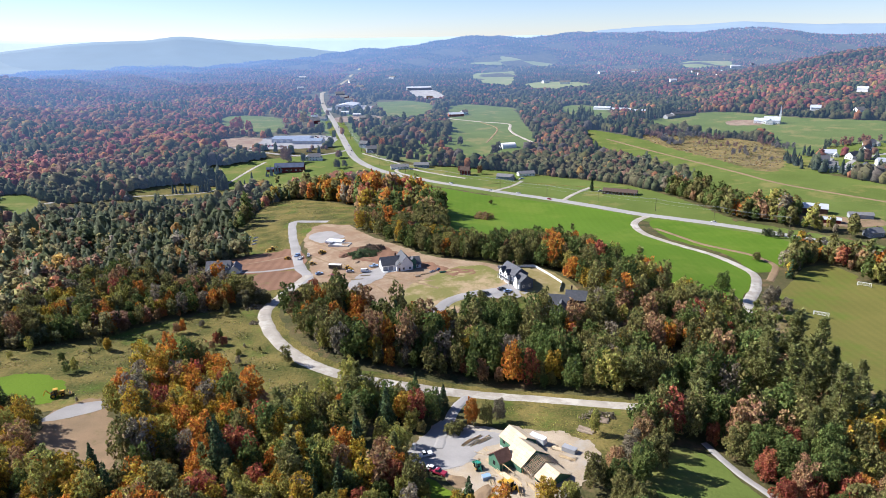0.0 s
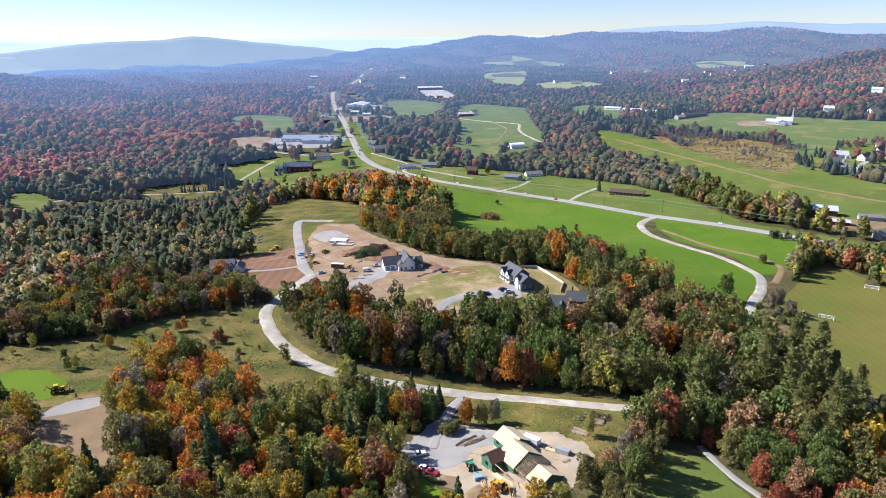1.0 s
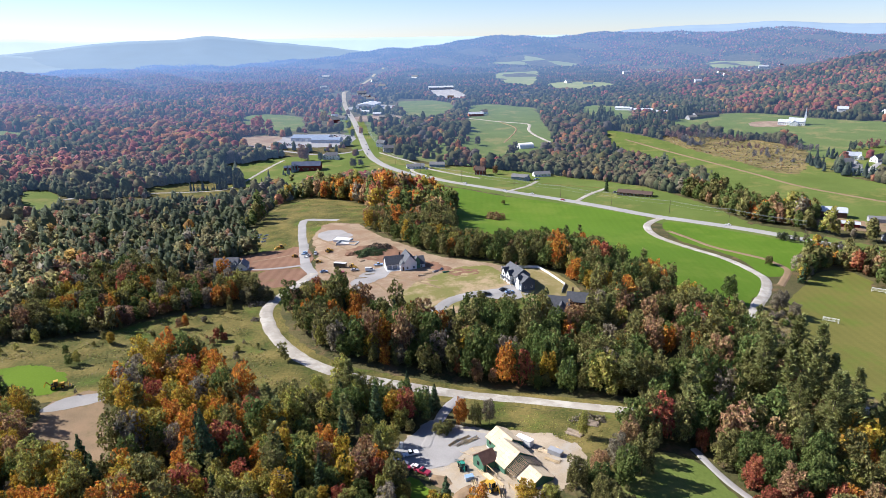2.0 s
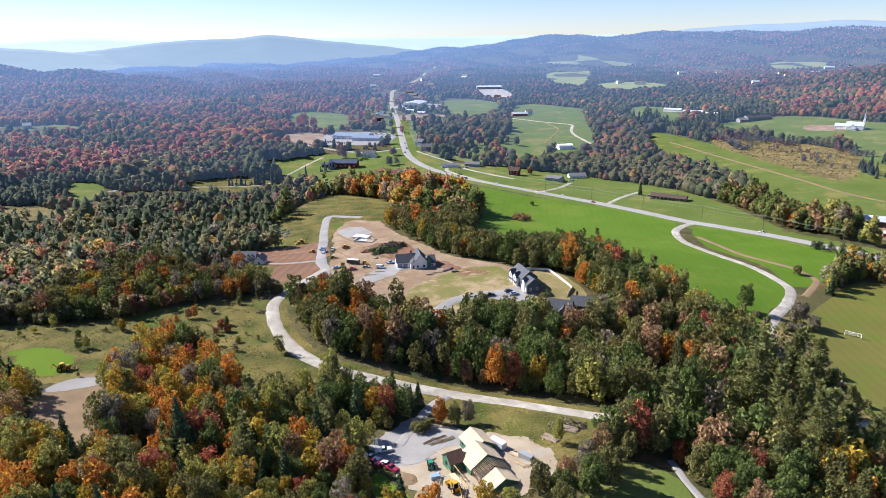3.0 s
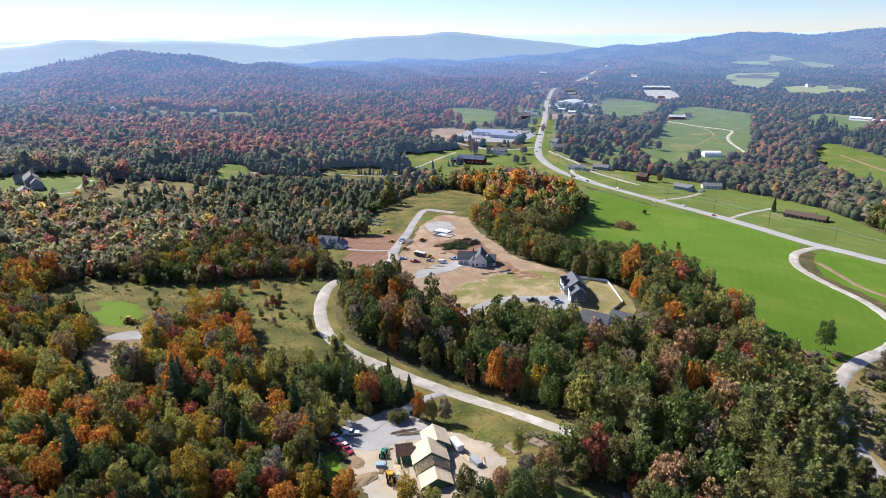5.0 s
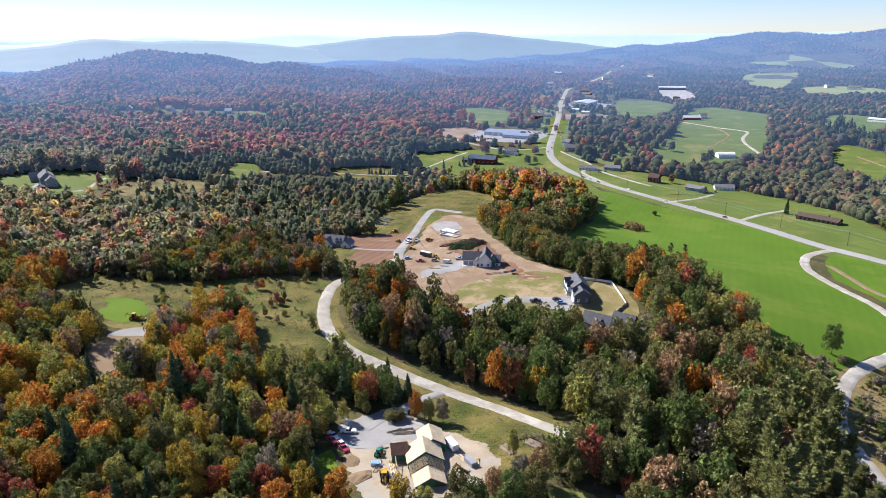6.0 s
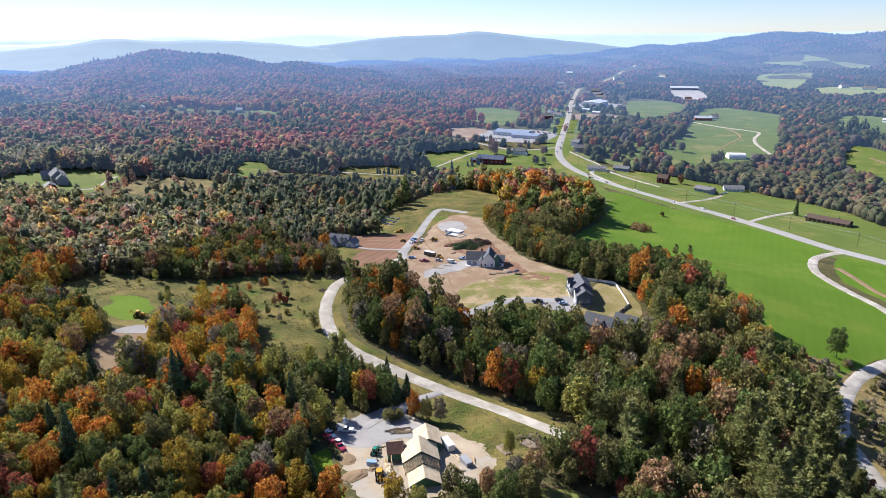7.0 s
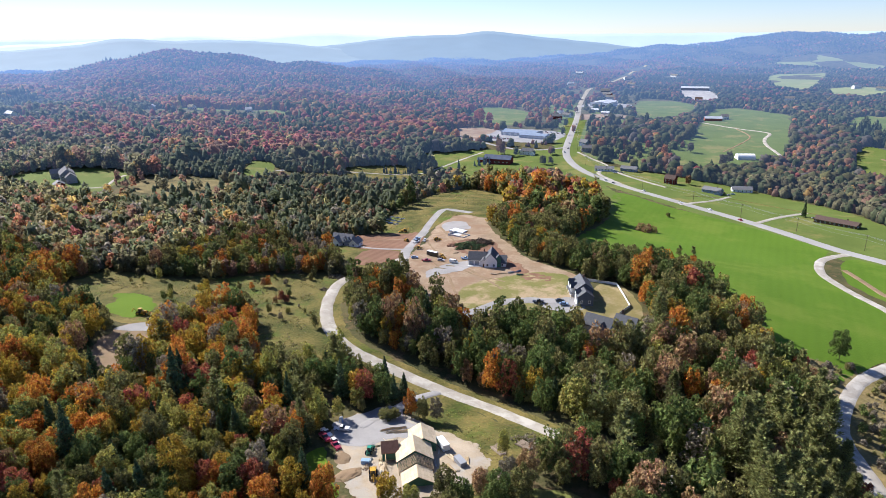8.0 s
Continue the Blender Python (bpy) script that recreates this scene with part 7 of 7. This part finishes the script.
forest("shrubland", young[~near_line(young, ROADS[NEAR_ROAD][0], 6)], 91, MIDDLE, "young shrubs and saplings scattered over the meadow", LEAVES, 0.42, 0.42, (0, 1, 1, 2, 6, 7, 4, 1, 7))
verge = rng.uniform((143, 190), (186, 335), (400, 2))
verge = verge[~near_line(verge, ROADS[LANE][0], 5.5) & inside(verge, np.array([(143, 190), (178, 190), (172, 256), (180, 303), (188, 338), (150, 330), (143, 294)], float))]
forest("shrubland", verge[:260], 93, GROVE, "grey-green brush along the lane verge", LEAVES, 0.34, 0.2, (0, 1, 7, 7, 1))

yard = rng.uniform((-18, 136), (29, 186), (260, 2))
yard = yard[inside(yard, CLEAR[-1]) & (yard[:, 1] < 164 - 0.2 * yard[:, 0])]
forest("shrubland", yard, 95, GROVE, "low green brush round the builders' yard", LEAVES, 0.36, 0.26, (0, 1, 2, 0, 6))



def hedge(pts, n, wide, grow, flat, leaves, seed, label, protos=OUTER):
    """A ragged line of brush or small trees."""
    line = spline(pts, 4.0)
    r = np.random.default_rng(seed)
    p = line[r.integers(0, len(line), n)] + r.normal(0, wide, (n, 2))
    # MID_LEAVES bring their haze-toned colours to hedges at any distance.
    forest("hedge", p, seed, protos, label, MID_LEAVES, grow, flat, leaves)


hedge([(296, 1110), (323, 1021), (331, 928)], 60, 4, 0.6, 0.5, (0, 1, 6, 7), 201, "dark brushy hedge along a field")
hedge([(318, 1050), (361, 1001), (405, 948)], 80, 5, 0.5, 0.5, (1, 6, 7, 6), 202, "brown brushy hedge between fields")
hedge([(418, 980), (438, 932), (455, 862)], 60, 5, 0.6, 0.6, (0, 1, 6, 7), 203, "brown brushy hedge beside dry scrub")
hedge([(340, 1000), (372, 930), (395, 850), (400, 790)], 50, 14, 0.45, 0.45, (1, 6, 7), 204, "scattered brush on dry scrub land")
hedge([(205, 1215), (252, 1148), (281, 1102), (321, 1110)], 60, 5, 0.9, 1.0, (9, 8, 0, 9), 205, "row of dark conifers along a field")
hedge([(321, 1118), (400, 1190), (474, 1222), (549, 1245)], 50, 5, 0.8, 0.9, (9, 8, 9, 4), 206, "row of dark conifers behind the church field")
hedge([(-286, 662), (-262, 692), (-246, 700)], 26, 2.5, 0.6, 0.8, (9, 9, 8), 207, "row of small dark conifers beside a farm lane")
hedge([(-236, 735), (-218, 760), (-205, 790)], 18, 1.5, 0.5, 0.7, (9,), 208, "row of small dark conifers on a lawn")
hedge([(-207, 248), (-190, 256), (-168, 266), (-143, 288), (-128, 298), (-111, 307), (-95, 309)], 70, 2.5, 0.62, 0.62, (1, 0, 2, 6, 4, 3, 1), 213, "leafy edge of young trees along a meadow", GROVE)
hedge([(250, 480), (275, 455), (300, 425)], 40, 4, 0.45, 0.4, (0, 1, 7, 6), 209, "grey-green brush beside the highway")

hedge([(420, 790), (418, 750), (428, 715), (448, 688), (480, 668), (520, 660)], 60, 5, 0.85, 0.8, (9, 9, 9, 0), 210, "row of dark spruces before suburban houses")
hedge([(440, 800), (480, 835), (540, 870), (600, 880)], 34, 7, 0.75, 0.7, (9, 9, 0, 4, 6), 211, "dark spruces and small trees between suburban houses")



def tall_grass(poly, n, size, leaves, seed, label, share=0.5):
    """Tufts of uncut grass and weeds in drifts over a stretch of ground."""
    r = np.random.default_rng(seed)
    poly = np.array(poly, float)
    p = r.uniform(poly.min(0), poly.max(0), (n, 2))
    p = p[inside(p, poly)]
    drift = np.array([noise.noise(Vector((x * 0.07, y * 0.11, seed))) + 0.5 * noise.noise(Vector((x * 0.3, y * 0.3, seed))) for x, y in p])
    p = p[(drift > 0.1) | (r.uniform(0, 1, len(p)) < share * 0.25)]
    for line, half in ROADS:
        p = p[~near_line(p, line, half + 0.6)]
    for x0, y0, x1, y1 in ((-180, 198, -140, 230), (-142, 150, -95, 208)):
        p = p[(p[:, 0] < x0) | (p[:, 0] > x1) | (p[:, 1] < y0) | (p[:, 1] > y1)]
    JITTER[0] = 0.6
    up = np.tile((0.0, 0.0, 1.0), (len(p), 1))
    q = flakes(leaf_quads(np.c_[p, height(p[:, 0], p[:, 1]) + 0.28], up, size, r, 0.3))
    pick = r.integers(0, len(leaves), len(p)) * (r.uniform(0, 1, len(p)) < 0.6)
    ob = link("tall_grass", q.reshape(-1, 3), np.arange(len(q) * 3).reshape(-1, 3), leaves, pick)
    return tagged(ob, label, "grass", kind="stuff")


tall_grass(MEADOW_EDGE, 34000, 0.55, [OLIVE, LIME, BARE, GREEN], 301, "drifts of uncut olive grass and weeds over the meadow")
tall_grass([(-163, 564), (-148, 609), (-86, 565), (-66, 469), (-97, 466), (-104, 417), (-142, 416), (-150, 453)], 9000, 0.7, [OLIVE, LIME, GREEN], 302, "drifts of uncut grass beside a new road")
tall_grass([(11, 220), (48, 208), (66, 203), (60, 173), (50, 162), (43, 186), (21, 196), (9, 204)], 7000, 0.4, [LIME, LIME, OLIVE, OLIVE], 303, "patches of rough green grass below the gravel road")
tall_grass([(-100, 320), (-95, 290), (-70, 250), (-40, 224), (40, 214), (110, 196), (110, 205), (40, 230), (-30, 240), (-66, 264), (-80, 300)], 7000, 0.7, [OLIVE, BARE, RUST, GREEN], 304, "weeds along the edges of the gravel road", 0.8)
tall_grass([(120, 322), (133, 312), (145, 270), (144, 205), (176, 188), (172, 256), (178, 303), (190, 342), (170, 338)], 7000, 0.8, [BARE, OLIVE, GREEN, RUST], 305, "dry weeds on the verge of the gravel lane", 0.8)
tall_grass([(315, 1023), (395, 985), (455, 895), (420, 791), (369, 726), (339, 830), (309, 948)], 9000, 2.2, [BARE, OLIVE, RUST], 306, "brown weeds over dry scrub land", 0.8)

hedge([(-520, 420), (-470, 452), (-425, 430), (-385, 372)], 24, 8, 0.75, 0.85, (1, 2, 0, 6, 4), 212, "scattered young trees on a country lawn")

# lone trees and shrubs: x, y, leaf, crown radius, height factor
LONE = [(139, 232, 8, 4.9, 0.95), (146, 217, 8, 4.8, 0.95), (131, 227, 8, 4.5, 0.95), (124, 197, 8, 4.6, 0.95), (136, 205, 8, 5.0, 0.92), (147, 203, 8, 4.6, 0.9), (128, 258, 8, 4.6, 0.95), (120, 241, 8, 4.4, 0.92), (151, 192, 8, 4.8, 0.9), (139, 190, 8, 4.8, 0.95), (128, 183, 8, 4.4, 0.9), (154, 224, 5, 2.6, 0.9),
        (-65, 276, 4, 3.6, 1.0), (-70, 315, 5, 3.4, 1.0), (-72, 298, 4, 3.2, 1.0), (-103, 261, 5, 1.8, 1.1), (-123, 274, 4, 1.6, 1.2), (4, 408, 4, 3.2, 1.0), (10, 403, 3, 3.0, 0.9),
        (156, 337, 0, 4.2, 0.95), (95, 150, 5, 3.4, 1.0), (87, 181, 5, 2.4, 1.2), (103, 157, 4, 2.8, 1.0), (112, 170, 5, 3.0, 1.0), (15, 283, 9, 3.0, 1.0), (4, 281, 9, 2.6, 1.0), (46, 292, 3, 2.6, 1.2), (28, 150, 3, 3.6, 0.8), (35, 152, 2, 2.8, 0.75), (43, 158, 1, 4.0, 0.85), (49, 156, 0, 3.6, 0.85), (51, 165, 6, 3.2, 0.9), (57, 170, 7, 3.6, 0.95), (62, 176, 6, 3.6, 1.0), (65, 184, 1, 3.8, 1.0), (58, 161, 0, 4.2, 1.0), (64, 166, 1, 4.2, 1.0), (96, 162, 5, 3.6, 0.9), (14, 198.5, 1, 2.4, 1.3), (9, 199, 4, 2.6, 1.3), (19, 200, 7, 2.4, 1.1), (8, 287, 8, 2.6, 0.8), (14, 291, 8, 2.8, 0.8),
         (181, 331, 7, 5.0, 0.75), (186, 324, 7, 3.4, 0.7), (213, 417, 1, 3.0, 0.7), (38, 236, 4, 2.6, 1.1), (28, 241, 7, 2.6, 0.8), (32, 243, 7, 2.2, 0.8),
        (-100, 261, 5, 1.8, 0.8), (-104, 257, 6, 1.5, 0.8), (-126, 273, 6, 1.7, 0.9), (-148, 253, 3, 2.0, 1.0), (-109, 293, 1, 1.6, 0.8), (-133, 262, 1, 1.3, 0.8), (-117, 281, 7, 1.4, 0.8),
        (-90, 250, 2, 1.4, 0.7), (-160, 240, 0, 1.5, 0.9), (50, 187, 2, 2.0, 1.4), (2, 193, 1, 3.0, 0.5), (4.5, 195, 1, 2.2, 0.6), (152, 655, 9, 2.6, 1.4), (44, 607, 1, 2.0, 0.7),
        (42, 771, 6, 3.6, 1.0), (18, 782, 4, 3.0, 0.8), (58, 812, 3, 3.0, 1.0), (-88, 905, 4, 5.5, 1.0), (-205, 835, 6, 5.5, 1.2), (-213, 842, 6, 4.8, 1.2), (-186, 838, 0, 4.0, 1.0), (-136, 800, 1, 4.4, 0.9),
        (-128, 806, 1, 3.6, 0.8), (-345, 1085, 5, 8.0, 0.9), (-330, 1090, 5, 7.0, 0.9), (-360, 1100, 5, 6.5, 0.9), (-258, 1190, 3, 7.0, 0.9), (-166, 935, 0, 5.0, 0.9), (-175, 1020, 0, 4.0, 1.0),
        (-158, 1120, 9, 3.6, 1.4), (-150, 1077, 9, 3.4, 1.3), (-137, 1054, 9, 3.2, 1.2), (-103, 937, 4, 5, 0.9), (-90, 935, 6, 4, 0.8), (-68, 934, 0, 5, 0.9), (-51, 904, 1, 4.4, 0.9), (-32, 949, 5, 4.6, 0.9), (-5, 913, 4, 4.4, 1), (23, 960, 7, 5, 0.9), (2, 833, 7, 4.4, 0.9), (-13, 848, 0, 4.2, 1), (-31, 878, 1, 4, 0.9), (62, 812, 6, 3, 1.2), (68, 893, 7, 5, 0.9), (74, 907, 7, 5, 0.9), (-143, 853, 6, 3.6, 1), (-141, 857, 1, 3.2, 1), (-204, 1079, 0, 4.5, 1), (-198, 1115, 0, 4.5, 1), (-167, 1053, 4, 4, 1), (-126, 1061, 9, 3, 1.4), (-189, 1189, 3, 4, 1), (-238, 1327, 6, 4, 1)]
for i, (x, y, c, r, tl) in enumerate(LONE):
    plant(x, y, c, r, tl, 700 + i, "lone trees and shrubs")


# ---- blue hills at the edge of sight ----
def blue_hill(name, tops, colour, label, foot=700, rough=6.0):
    """A far ridge through tops (x, y, z), sloping down towards the valley; its blue haze is painted as emission."""
    m = bpy.data.materials.new(name)
    m.use_nodes = True
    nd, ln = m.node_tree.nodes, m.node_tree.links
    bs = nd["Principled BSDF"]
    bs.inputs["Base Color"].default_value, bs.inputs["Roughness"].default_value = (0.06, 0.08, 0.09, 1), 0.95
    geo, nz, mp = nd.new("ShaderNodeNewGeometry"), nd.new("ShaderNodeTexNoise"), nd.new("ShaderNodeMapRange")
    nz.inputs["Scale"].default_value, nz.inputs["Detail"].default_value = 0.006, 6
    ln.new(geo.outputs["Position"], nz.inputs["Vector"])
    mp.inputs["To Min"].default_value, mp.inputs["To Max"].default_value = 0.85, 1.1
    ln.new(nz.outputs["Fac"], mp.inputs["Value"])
    # Emission stands in for blue haze over a dark hill.
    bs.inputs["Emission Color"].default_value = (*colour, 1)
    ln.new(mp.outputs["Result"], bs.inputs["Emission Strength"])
    line = spline([t[:2] for t in tops], 40.0)
    sx = np.r_[0, np.cumsum(np.hypot(*np.diff(line, axis=0).T))]
    at = [sx[int(np.argmin(((line - t[:2]) ** 2).sum(1)))] for t in tops]
    z = np.interp(sx, at, [t[2] for t in tops])
    for _ in range(6):
        z = np.r_[z[0], (z[:-2] + 2 * z[1:-1] + z[2:]) / 4, z[-1]]
    rows = []
    for k in range(12):
        f = k / 11
        p = line * (1 - f * foot / np.hypot(line[:, 0], line[:, 1]))[:, None]
        h = z * (1 - f) ** 1.4 - 30 * f + np.array([rough * noise.fractal(Vector((a * 0.008, b * 0.008, 2.0)), 1.0, 2.0, 4) for a, b in p])
        rows.append(np.c_[p, h])
    back = line * 1.004
    rows.insert(0, np.c_[back, np.full(len(line), -40.0)])
    v = np.array(rows)
    idx = np.arange(v.shape[0] * v.shape[1]).reshape(v.shape[:2])
    f = np.stack([idx[:-1, :-1], idx[1:, :-1], idx[1:, 1:], idx[:-1, 1:]], -1).reshape(-1, 4)
    return tagged(link(name, v.reshape(-1, 3), f, m, smooth=True), label, "hills", kind="structure")


def arc(d, z, a0, a1, n):
    return [(d * math.sin(radians(a0 + (a1 - a0) * i / n)), d * math.cos(radians(a0 + (a1 - a0) * i / n)), z) for i in range(n + 1)]


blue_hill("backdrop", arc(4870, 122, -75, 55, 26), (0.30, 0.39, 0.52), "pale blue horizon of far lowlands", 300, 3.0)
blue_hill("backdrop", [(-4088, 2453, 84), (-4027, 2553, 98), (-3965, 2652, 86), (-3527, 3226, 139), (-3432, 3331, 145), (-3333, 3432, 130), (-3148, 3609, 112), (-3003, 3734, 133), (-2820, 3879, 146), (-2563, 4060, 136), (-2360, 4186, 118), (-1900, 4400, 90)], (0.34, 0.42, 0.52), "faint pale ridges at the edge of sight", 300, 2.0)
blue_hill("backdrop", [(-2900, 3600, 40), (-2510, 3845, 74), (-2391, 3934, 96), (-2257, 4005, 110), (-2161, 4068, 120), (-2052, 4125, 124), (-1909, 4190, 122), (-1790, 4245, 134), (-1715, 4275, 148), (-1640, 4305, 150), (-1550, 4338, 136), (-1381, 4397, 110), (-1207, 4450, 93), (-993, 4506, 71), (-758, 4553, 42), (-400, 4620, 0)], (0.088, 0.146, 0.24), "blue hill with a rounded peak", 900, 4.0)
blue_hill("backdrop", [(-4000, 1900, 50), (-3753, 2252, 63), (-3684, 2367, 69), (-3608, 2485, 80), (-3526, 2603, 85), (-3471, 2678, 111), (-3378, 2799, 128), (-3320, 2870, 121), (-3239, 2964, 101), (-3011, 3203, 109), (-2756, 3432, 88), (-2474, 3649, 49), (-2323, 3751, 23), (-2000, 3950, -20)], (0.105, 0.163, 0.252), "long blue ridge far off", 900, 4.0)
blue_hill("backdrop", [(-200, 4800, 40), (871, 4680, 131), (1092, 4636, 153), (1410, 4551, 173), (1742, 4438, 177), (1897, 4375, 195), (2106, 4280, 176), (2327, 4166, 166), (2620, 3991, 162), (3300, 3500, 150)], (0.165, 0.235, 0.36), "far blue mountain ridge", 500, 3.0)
